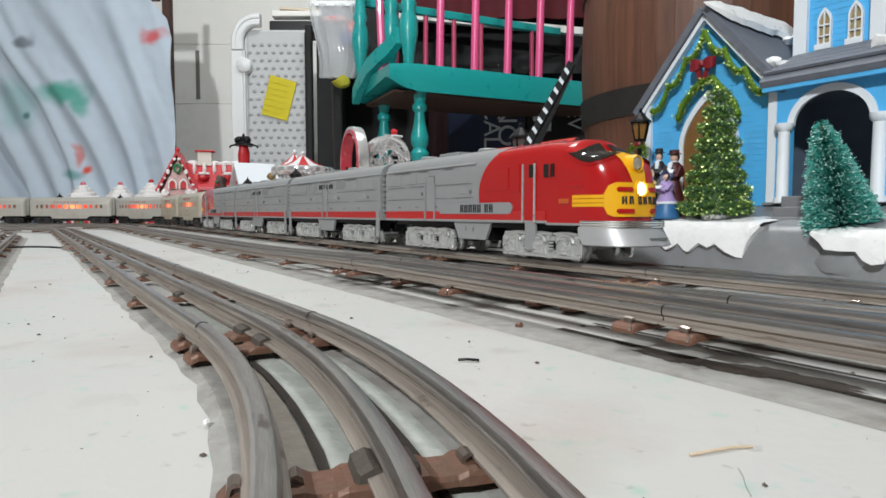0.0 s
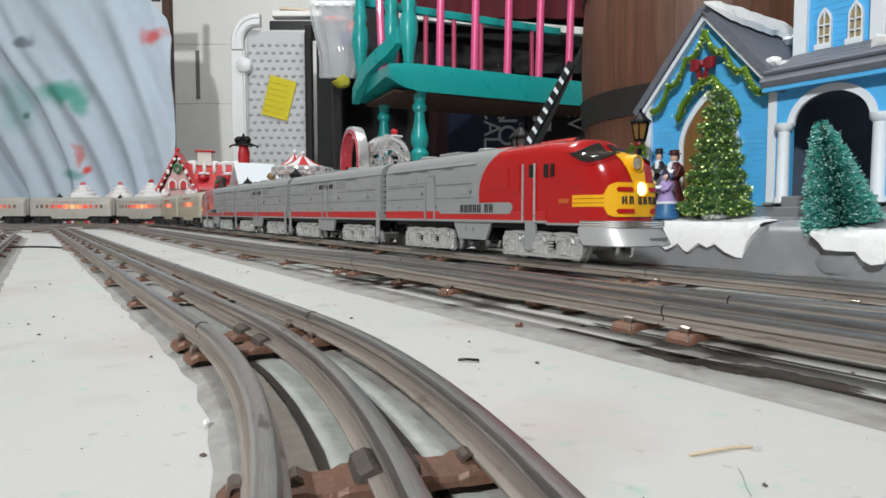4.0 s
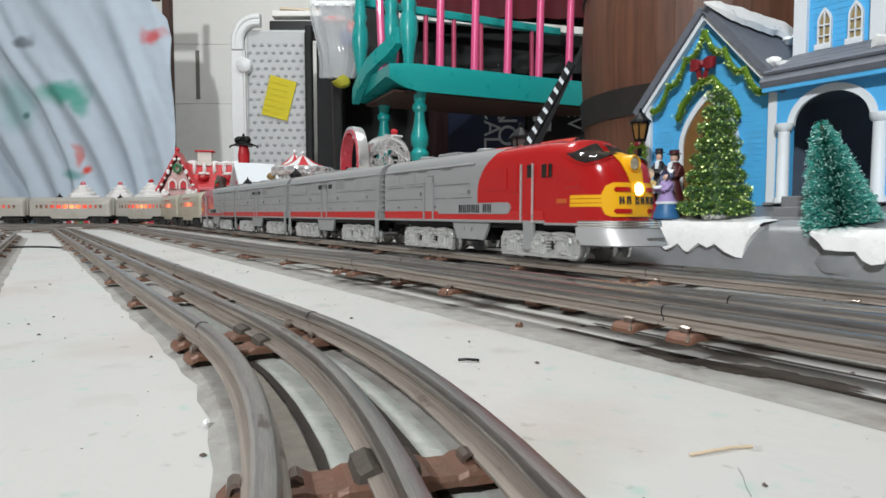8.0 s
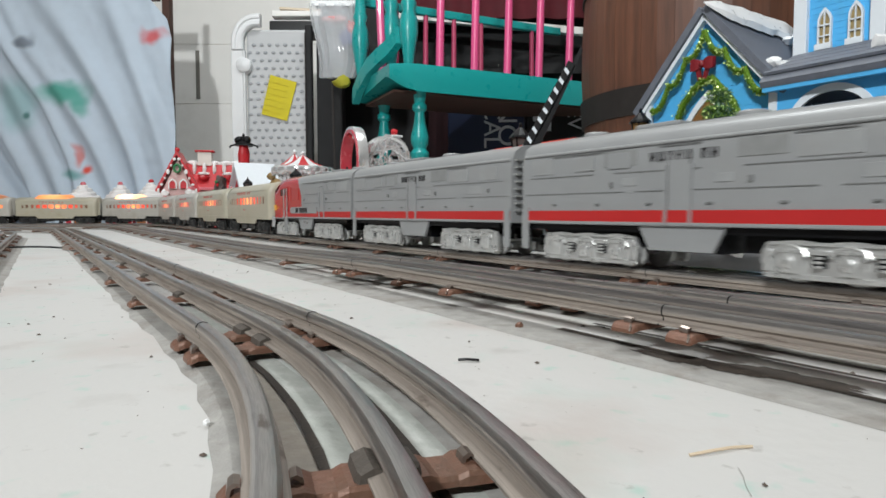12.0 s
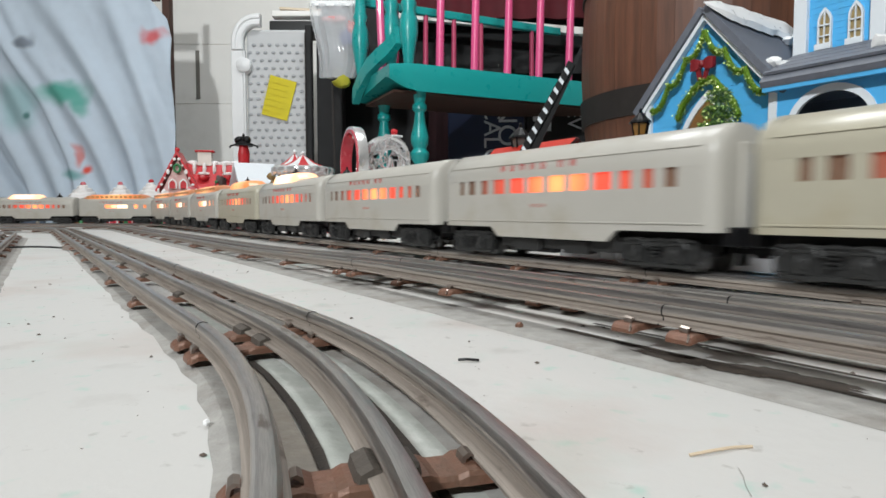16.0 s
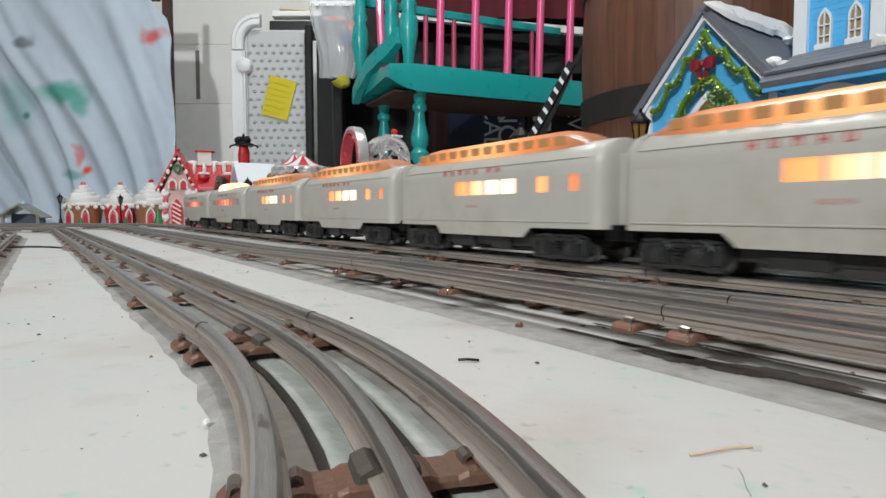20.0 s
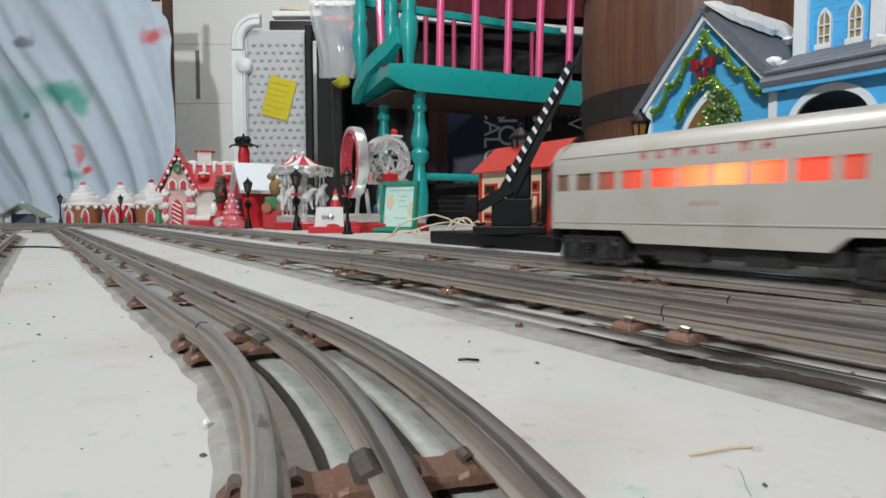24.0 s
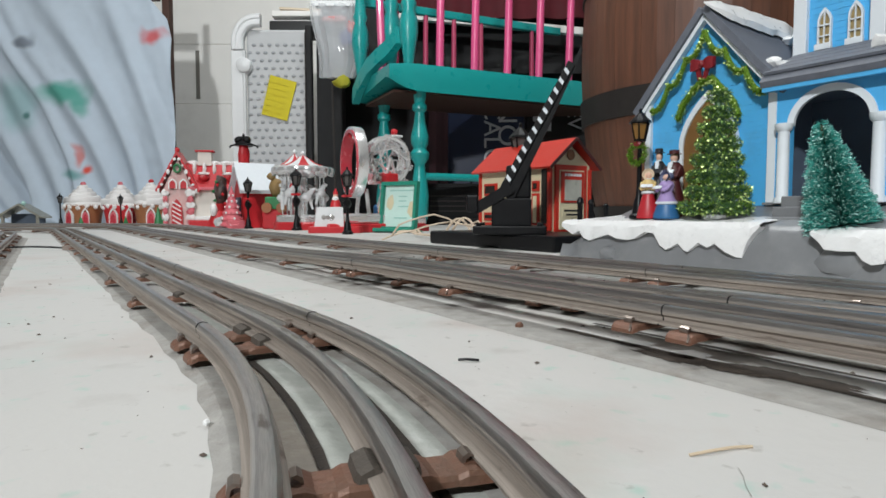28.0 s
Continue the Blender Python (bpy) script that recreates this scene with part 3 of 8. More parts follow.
def diesel_common(car, length, x_doors, reach=1.0):
    for sd in (-1, 1):
        y = sd * (W + 0.0004)
        part("stripe", B((length / 2, y, 0.0305), (length - 0.002, 0.0007, 0.0066)), M_STRIPE, car, "red side stripe")
        part("sill", B((length / 2, sd * (W - 0.0006), 0.0263), (length, 0.003, 0.0022), bevel=0.0006), M_SILVER, car)
        for i in range(6):
            xx = length * (0.12 + 0.14 * i)
            part("latch", B((xx, y, 0.0375), (0.0035, 0.0010, 0.0010)), M_SEAM, car)
        for xd in x_doors:
            part("door", B((xd, sd * (W + 0.0001), 0.047), (0.013, 0.001, 0.036), bevel=0.0003), M_SILVER, car)
            for k in (-1, 1):
                part("grab_iron", B((xd + k * 0.0075, sd * (W + 0.0009), 0.042), (0.0014, 0.0016, 0.032)), M_SILVER, car)
        for xa, za, w, h in ((0.04, 0.0625, 0.020, 0.010), (0.33, 0.0500, 0.010, 0.0045), (0.55, 0.0500, 0.010, 0.0045), (0.70, 0.0620, 0.026, 0.0095), (0.86, 0.0620, 0.020, 0.0095), (0.80, 0.0500, 0.018, 0.0060)):
            if length * xa + w > reach:
                continue
            part("access_panel", B((length * xa + w / 2, sd * (W + 0.0001), za), (w, 0.0007, h), bevel=0.0002), M_PANEL, car)
        for xa in (0.30, 0.62, 0.90):
            if length * xa > reach:
                continue
            part("door_handle", B((length * xa, sd * (W + 0.0006), 0.0490), (0.0018, 0.0012, 0.0030)), M_SEAM, car)
        for k in range(2):
            part("louvre", B((length * (0.22 + 0.1 * k), sd * (W + 0.0003), 0.0625), (0.016, 0.0008, 0.009), bevel=0.0003), M_SILVER, car)
    for i, xx in enumerate((0.16, 0.36, 0.56)):
        bm = bmesh.new()
        if i % 2:
            box(bm, (length * xx, 0, RIDGE + 0.0012), (0.03, 0.018, 0.003), bevel=0.001)
        else:
            turn(bm, [(0.0085, RIDGE - 0.002), (0.0085, RIDGE + 0.002), (0.007, RIDGE + 0.003)], c=(length * xx, 0, 0), seg=18)
        part("roof_fan", bm, M_SILVER, car)
    part("roof_walk", B((length * 0.3, 0, RIDGE + 0.0004), (length * 0.45, 0.008, 0.0016)), M_SILVER, car)


def dress_sides(car, x1, grilles, x_door):
    """Raised bead where side and roof meet, darker grilles under it, and the dark gap round the door."""
    for sd in (-1, 1):
        part("eave_bead", rod(bmesh.new(), (0.002, sd * W * 0.985, EAVE - 0.0030), (x1 - 0.002, sd * W * 0.985, EAVE - 0.0030), 0.0010, seg=8), M_PANEL, car, "", True)
        for a, b in grilles:
            part("grille", B(((a + b) / 2, sd * (W + 0.00005), 0.0640), (b - a, 0.0006, 0.0092), bevel=0.0002), M_GRILLE, car, "darker ventilation grille")
        for k in (-1, 1):
            part("door_gap", B((x_door + k * 0.0064, sd * (W + 0.0003), 0.0465), (0.0007, 0.0008, 0.034)), M_SEAM, car)
        part("door_gap", B((x_door, sd * (W + 0.0003), 0.0638), (0.0130, 0.0008, 0.0007)), M_SEAM, car)


def diesel_end(car, x, sign):
    """Ribbed diaphragm and ladder rungs on a flat end."""
    part("diaphragm", B((x + sign * 0.0022, 0, 0.050), (0.0044, 0.022, 0.048), bevel=0.001), M_BLACK, car)
    for i in range(8):
        part("rung", B((x + sign * 0.0015, -0.019, 0.034 + i * 0.0052), (0.002, 0.012, 0.0012)), M_TRUCK, car)


def build_b_unit(label):
    L = 0.266
    car = thing("booster_locomotive", label, "model locomotive", group="locomotives of the train")
    rings = [diesel_ring(x, W, SILL, EAVE, RIDGE) for x in [0, 0.003] + [0.003 + (L - 0.006) * i / 10 for i in range(1, 11)] + [L]]
    bm = bmesh.new()
    loft(bm, rings, closed=False, caps=False)
    body = part("body", bm, M_SILVER, car, "", True)
    for r in (rings[0], rings[-1]):
        part("end_wall", cap(r), M_SILVER, car)
    diesel_common(car, L, (0.1255,))
    for sd in (-1, 1):
        part("corner_post", B((0.004, sd * (W + 0.0006), 0.022), (0.006, 0.0014, 0.028)), M_SILVER, car)
        part("corner_post", B((L - 0.004, sd * (W + 0.0006), 0.022), (0.006, 0.0014, 0.028)), M_SILVER, car)
        bars(car, L * 0.40, L * 0.56, 0.0605, 0.0655, sd * (W + 0.0004), 7, M_INK, gap_after=5)
    diesel_end(car, 0, -1)
    diesel_end(car, L, 1)
    side_lines(car, 0.004, L - 0.004, M_SEAM)
    truck(car, 0.058, M_TRUCK, M_TRUCK, 0.078, (-0.026, 0.0, 0.026))
    truck(car, L - 0.058, M_TRUCK, M_TRUCK, 0.078, (-0.026, 0.0, 0.026))
    frame_tank(car, 0.099, 0.152, M_SILVER)
    dress_sides(car, L, ((0.074, 0.098), (0.158, 0.182)), 0.1255)
    couplers(car, 0, -1)
    couplers(car, L, 1)
    return car


M_PILOT = mat("bright_silver_pilot", (0.50, 0.50, 0.51), 0.42, 0.35, vary=0.1, scale=80)
M_GOLDINK = mat("dull_gold_ink", (0.50, 0.10, 0.02), 0.5, vary=0.1)
X_CAB, X_HOOD = 0.2465, 0.2565        # end of the cab roof, start of the hood


def nose_ring(x, L):
    """Bulldog nose: cab roof, raked windscreen, then a rounded hood that closes at the front."""
    t = max(0.0, (x - X_HOOD + 0.004) / (L - X_HOOD + 0.004))
    w = W * math.sqrt(max(0.0, 1 - 0.90 * t ** 2.7))
    if x <= X_HOOD:
        k = max(0.0, (x - X_CAB) / (X_HOOD - X_CAB))
        zr, ze = 0.0808 - 0.0098 * k, 0.0728 - 0.0078 * min(1.0, max(0.0, (x - 0.2390) / 0.0160))
    else:
        k = math.sqrt(max(0.0, 1 - max(0.0, (x - 0.2610) / (L - 0.2610)) ** 2.3))
        zr, ze = 0.0320 + 0.0390 * k, 0.0290 + 0.0360 * k
    return diesel_ring(x, w, SILL, ze, zr)


def build_a_unit(label, lit):
    L = 0.2825                         # tip of the nose; the pilot reaches further
    car = thing("cab_locomotive", label, "model locomotive", group="locomotives of the train")
    XB = 0.1534                        # the colours meet here, bowed forward towards the roof
    xs = [0, 0.003, 0.03, 0.06, 0.09, 0.105, 0.12, 0.136, XB, 0.163, 0.173, 0.183, 0.195, 0.205, 0.215, 0.225, 0.234, 0.241, X_CAB] + [X_CAB + (X_HOOD - X_CAB) * i / 6 for i in range(1, 7)]
    xs += [X_HOOD + (L - X_HOOD) * (1 - (1 - i / 22) ** 1.6) for i in range(1, 23)]
    rings = []
    for x in xs:
        ring = diesel_ring(x, W, SILL, EAVE, RIDGE) if x < 0.2300 else nose_ring(x, L)
        pull = max(0.0, 1 - abs(x - XB) / 0.050)
        for p in ring:
            f = 0.024 * min(1.2, max(0.0, (p.z - 0.046) / 0.034)) ** 2.4 - 0.0015 * math.sin(math.pi * min(1.0, max(0.0, (p.z - 0.03) / 0.035)))
            p.x += f * pull
        rings.append(ring)
    ib = xs.index(XB)

    def skin(i0, i1, keep=None, lift=0.0):
        bm = bmesh.new()
        cache = {}

        def vert(i, j):
            if (i, j) not in cache:
                cache[(i, j)] = bm.verts.new(rings[i][j] + Vector((lift, 0, lift)))
            return cache[(i, j)]
        for i in range(i0, i1):
            for j in range(len(rings[0]) - 1):
                c = (rings[i][j] + rings[i + 1][j] + rings[i + 1][j + 1] + rings[i][j + 1]) / 4
                if keep is None or keep(i, c):
                    bm.faces.new((vert(i, j), vert(i + 1, j), vert(i + 1, j + 1), vert(i, j + 1)))
        return bm

    part("body", skin(0, ib), M_SILVER, car, "silver grey rear body", True)
    part("cab_shell", skin(ib, len(xs) - 1), M_RED, car, "glossy red cab and nose", True)
    part("end_wall", cap(rings[0]), M_SILVER, car)
    part("nose_front", cap(rings[-1]), M_RED, car)
    diesel_common(car, 0.2280, (0.082,), 0.150)
    # red below the side stripe on the cab: a painted band with a grey lettering field
    for sd in (-1, 1):
        y = sd * (W + 0.0007)
        part("name_panel", prism(bmesh.new(), [(0.098, 0.0316), (0.189, 0.0316), (0.1915, 0.0326), (0.1930, 0.0358), (0.1915, 0.0390), (0.189, 0.0400), (0.098, 0.0400)], Matrix.Translation((0, y + 0.0004, 0)) @ XZ, 0.0008), M_SILVER, car, "grey lettering panel")
        bars(car, 0.1285, 0.1720, 0.0328, 0.0388, sd * (W + 0.0014), 7, M_INK, gap_after=5, stem=0.40)
        for xx in (0.2048, 0.2169):
            part("grab_iron", rod(bmesh.new(), (xx, sd * (W + 0.0013), 0.026), (xx, sd * (W + 0.0013), 0.066), 0.0008), M_TRUCK, car)
        part("cab_door", B((0.2110, y - sd * 0.0003, 0.047), (0.0105, 0.0008, 0.042), bevel=0.0003), M_RED, car)
        part("door_window", B((0.2133, sd * (W + 0.0004), 0.0610), (0.0050, 0.0014, 0.0088)), M_GLASSD, car)
        part("cab_window", B((0.2300, sd * (W + 0.0003), 0.0605), (0.0098, 0.0012, 0.0088), bevel=0.0004), M_GLASSD, car)
        part("window_post", B((0.2315, sd * (W + 0.0008), 0.0605), (0.0010, 0.0014, 0.0088)), M_RED, car)
        part("body_panel", B((0.1750, sd * (W + 0.0002), 0.0570), (0.026, 0.0008, 0.016), bevel=0.0004), M_RED, car)
        part("body_panel", B((0.1955, sd * (W + 0.0002), 0.0570), (0.010, 0.0010, 0.020), bevel=0.0005), M_RED, car)
        part("step", B((0.2120, sd * (W - 0.0002), 0.0165), (0.0105, 0.0024, 0.0190), bevel=0.0004), M_SILVER, car)
        # horn cover blister on the nose side
        bm = bmesh.new()
        box(bm, (0.2535, sd * (W - 0.0016), 0.0500), (0.015, 0.004, 0.0050), bevel=0.0016)
        part("number_box", bm, M_RED, car)
        part("number_bar", B((0.2440, sd * (W + 0.0002), 0.0400), (0.009, 0.0006, 0.0030)), M_GOLDINK, car)
    # yellow nose herald, whiskers and centre stripe
    bm = bmesh.new()
    rows = []
    for i in range(22):
        x = X_HOOD + 0.0030 + (L - 0.0008 - X_HOOD - 0.0030) * (1 - (1 - i / 21) ** 1.7)
        r0 = nose_ring(x, L)
        mid = len(r0) // 2
        rows.append([r0[j] + Vector((0.0006, 0, 0.0006)) for j in range(mid - 2, mid + 3)])
    loft(bm, rows, closed=False, caps=False)
    part("nose_stripe", bm, M_YELLOW, car, "yellow stripe over the nose", True)

    def on_nose(y, z, lift=0.0009):
        # where the hood's half width equals |y| at that height
        lo, hi = 0.2300, L
        for _ in range(24):
            md = (lo + hi) / 2
            r = nose_ring(md, L)
            half = [p for p in r if p.y >= 0]
            best = 0.0
            for p, q in zip(half, half[1:]):
                if min(p.z, q.z) <= z <= max(p.z, q.z) and abs(p.z - q.z) > 1e-9:
                    best = max(best, p.y + (q.y - p.y) * (z - p.z) / (q.z - p.z))
            zmax = max(p.z for p in r)
            if zmax >= z and best >= abs(y):
                lo = md
            else:
                hi = md
        return Vector((lo + lift, y * 1.02, z))

    def patch(poly_rows, material, name, label="", lift=0.0009):
        bm = bmesh.new()
        rows = [[on_nose(y, z, lift) for y in ys] for z, ys in poly_rows]
        loft(bm, rows, closed=False, caps=False)
        ext = bmesh.ops.extrude_face_region(bm, geom=bm.faces[:])
        bmesh.ops.translate(bm, vec=(-0.0008, 0, 0), verts=[v for v in ext["geom"] if isinstance(v, bmesh.types.BMVert)])
        return part(name, bm, material, car, label, True)

    def rowy(w, n=13):
        return [w * (2 * i / (n - 1) - 1) for i in range(n)]

    # two raked windscreen panes in raised red surrounds, meeting at a middle post
    for sd in (-1, 1):
        for name, grow, material, lift, label in (("screen_frame", 0.0012, M_RED, 0.0006, ""), ("windscreen", 0.0, M_GLASSD, 0.0012, "dark raked windscreen pane")):
            bm = bmesh.new()
            rows = []
            for q in range(7):
                row = []
                for i in range(20):
                    y = 0.0024 - grow + (0.0258 - 0.0024 + grow * 1.4) * i / 19
                    f = (y / 0.0265) ** 1.6
                    zb = 0.0698 - 0.0072 * f - grow
                    zt = 0.0776 - 0.0080 * f + grow
                    row.append(on_nose(sd * y, zb + (zt - zb) * q / 6, lift) + Vector((0, sd * lift * 0.5, lift * 0.5)))
                rows.append(row)
            loft(bm, rows, closed=False, caps=False)
            part(name, bm, material, car, label, True)

    patch([(0.0300, rowy(0.0190)), (0.0315, rowy(0.0215)), (0.036, rowy(0.0228)), (0.044, rowy(0.0228)), (0.0490, rowy(0.0212)), (0.0510, rowy(0.0175))], M_YELLOW, "nose_herald", "yellow oval nose emblem")
    for za, zb2 in ((0.0362, 0.0383), (0.0387, 0.0410), (0.0414, 0.0435)):
        patch([(za, rowy(0.0268, 25)), (zb2, rowy(0.0268, 25))], M_YELLOW, "whisker_stripe", "yellow side whisker", 0.0006)
        for sd in (-1, 1):
            bm = bmesh.new()
            path = []
            for i in range(9):
                x = 0.2515 + 0.0140 * i / 8
                hw = max(p.y for p in nose_ring(x, L))
                path.append([Vector((x, sd * (hw + o), z)) for o, z in ((-0.0004, za), (0.0004, za), (0.0004, zb2), (-0.0004, zb2))])
            loft(bm, path)
            part("whisker_stripe", bm, M_YELLOW, car, "yellow side whisker")
    for zz in (0.0335, 0.0468):
        for y0 in (-0.0125, 0.0125):
            patch([(zz - 0.0014, [y0 - 0.0045, y0 - 0.002, y0 + 0.002, y0 + 0.0045]), (zz, [y0 - 0.0055, y0 - 0.002, y0 + 0.002, y0 + 0.0055]), (zz + 0.0014, [y0 - 0.0045, y0 - 0.002, y0 + 0.002, y0 + 0.0045])], M_RED, "emblem_slot", "", 0.0016)
    for i in range(7):
        y = 0.0165 - i * 0.0047 - (0.0024 if i > 4 else 0)
        patch([(0.0378, [y - 0.0012, y - 0.0008, y - 0.0004]), (0.0424, [y - 0.0010, y - 0.0007, y - 0.0003])], M_INK, "emblem_bar", "", 0.0016)
        patch([(0.0378, [y + 0.0010, y + 0.0013, y + 0.0016]), (0.0424, [y + 0.0008, y + 0.0011, y + 0.0014])], M_INK, "emblem_bar", "", 0.0016)
        zc = (0.0401, 0.0382, 0.0420)[i % 3]
        patch([(zc - 0.0005, [y - 0.0011, y, y + 0.0012]), (zc + 0.0005, [y - 0.0011, y, y + 0.0012])], M_INK, "emblem_bar", "", 0.0017)
    for z, r, x, on in ((0.0630, 0.0046, L - 0.0045, False), (0.0470, 0.0044, L - 0.0010, lit)):
        bm = bmesh.new()
        m = Matrix.Translation((x - 0.006, 0, z)) @ Matrix.Rotation(radians(90), 4, "Y")
        turn(bm, [(r * 1.25, 0), (r * 1.25, 0.006), (r * 1.08, 0.0078), (r, 0.0074), (r, 0.006)], seg=20, m=m)
        hl = part("headlight", bm, M_YELLOW, car, "round headlight in a yellow housing", True)
        bm = bmesh.new()
        turn(bm, [(r * 0.98, 0.0062), (r * 0.8, 0.0076), (r * 0.4, 0.0086), (0.0005, 0.009)], seg=18, m=m)
        part("lens", bm, M_LAMP if on else M_LAMPOFF, hl, "glowing bulb" if on else "", True)
    # pilot: a deep curved skirt, flared at the foot, under three chrome ribs
    bm = bmesh.new()
    rr = []
    for z, front, wide in ((0.0118, 0.2945, 0.0272), (0.0126, 0.2955, 0.0282), (0.0175, 0.2925, 0.0283), (0.0222, 0.2890, 0.0284), (0.0234, 0.2885, 0.0284)):
        ring = []
        for i in range(33):
            a = math.pi * (i / 32 - 0.5)
            back = 0.2590 + 0.0050 * max(0.0, 0.0170 - z) / 0.0052
            ring.append(Vector((back + (front - back) * max(0, math.cos(a)) ** 0.62, wide * math.copysign(abs(math.sin(a)) ** 0.85, math.sin(a)), z)))
        rr.append(ring)
    loft(bm, rr, closed=False, caps=False)
    ext = bmesh.ops.extrude_face_region(bm, geom=bm.faces[:])
    bmesh.ops.translate(bm, vec=(-0.002, 0, 0), verts=[v for v in ext["geom"] if isinstance(v, bmesh.types.BMVert)])
    part("pilot", bm, M_PILOT, car, "silver pilot", True)
    for z in (0.0240, 0.0254, 0.0268):
        path = []
        for i in range(33):
            a = math.pi * (i / 32 - 0.5)
            path.append((0.2590 + 0.0300 * max(0, math.cos(a)) ** 0.62, 0.0282 * math.copysign(abs(math.sin(a)) ** 0.85, math.sin(a)), z))
        part("buffer_rib", tube(bmesh.new(), path, 0.00085), M_CHROME, car, "", True)
    part("pilot_slot", B((0.2922, 0.0035, 0.0165), (0.0035, 0.016, 0.0012)), M_SEAM, car)
    for sd in (-1, 1):
        part("cab_sill", B((0.2435, sd * (W - 0.0004), 0.0250), (0.032, 0.0024, 0.0016), bevel=0.0005), M_SILVER, car)
    part("cab_floor", B((L - 0.05, 0, 0.0255), (0.085, 0.05, 0.001)), M_BLACK, car)
    diesel_end(car, 0, -1)
    side_lines(car, 0.004, 0.145, M_SEAM)
    truck(car, 0.074, M_TRUCK, M_TRUCK, 0.080, (-0.026, 0.0, 0.026))
    truck(car, 0.2177, M_TRUCK, M_TRUCK, 0.080, (-0.026, 0.0, 0.026))
    frame_tank(car, 0.116, 0.166, M_SILVER)
    dress_sides(car, 0.150, (), 0.082)
    for sd in (-1, 1):
        for xx in (0.134, 0.144):
            part("skirt_bolt", turn(bmesh.new(), [(0.0018, 0), (0.0016, 0.0008)], seg=10, m=Matrix.Translation((xx, sd * 0.0266, 0.0200)) @ Matrix.Rotation(radians(-90 * sd), 4, "X")), M_CHROME, car)
    couplers(car, 0, -1)
    return car


# passenger cars: shell in bands so that the windows are real openings
CW, C0, CE, CR = 0.0278, 0.0222, 0.0655, 0.0800
CL = 0.2485
COACH = [(0.0234, 0.0058), (0.0352, 0.0088), (0.0518, 0.0082), (0.0665, 0.0135), (0.0857, 0.0151), (0.1050, 0.0154), (0.1255, 0.0153), (0.1450, 0.0160), (0.1660, 0.0135), (0.1855, 0.0088), (0.2022, 0.0073), (0.2165, 0.0080)]
LAST = [(0.0095, 0.0108), (0.0272, 0.0128), (0.0450, 0.0127), (0.0631, 0.0150), (0.0829, 0.0165), (0.1012, 0.0172), (0.1206, 0.0172), (0.1404, 0.0166), (0.1612, 0.0150), (0.1801, 0.0095), (0.1980, 0.0088), (0.2160, 0.0080)]
SUPER = [(0.0925, 0.0170), (0.1112, 0.0184), (0.1312, 0.0183), (0.1510, 0.0178), (0.1905, 0.0112), (0.2210, 0.0095)]


def upper_section(x, k=1.0, drop=0.0):
    z1 = 0.0568
    pts = [(-CW * k, z1), (-CW * k, CE - 0.004 - drop), (-CW * 0.975 * k, CE - drop), (-CW * 0.88 * k, CE + 0.0052 - drop), (-CW * 0.72 * k, CE + 0.0092 - drop), (-CW * 0.45 * k, CR - 0.0016 - drop), (0, CR - drop)]
    out = [Vector((x, y, z)) for y, z in pts]
    return out + [Vector((x, -y, z)) for y, z in reversed(pts[:-1])]


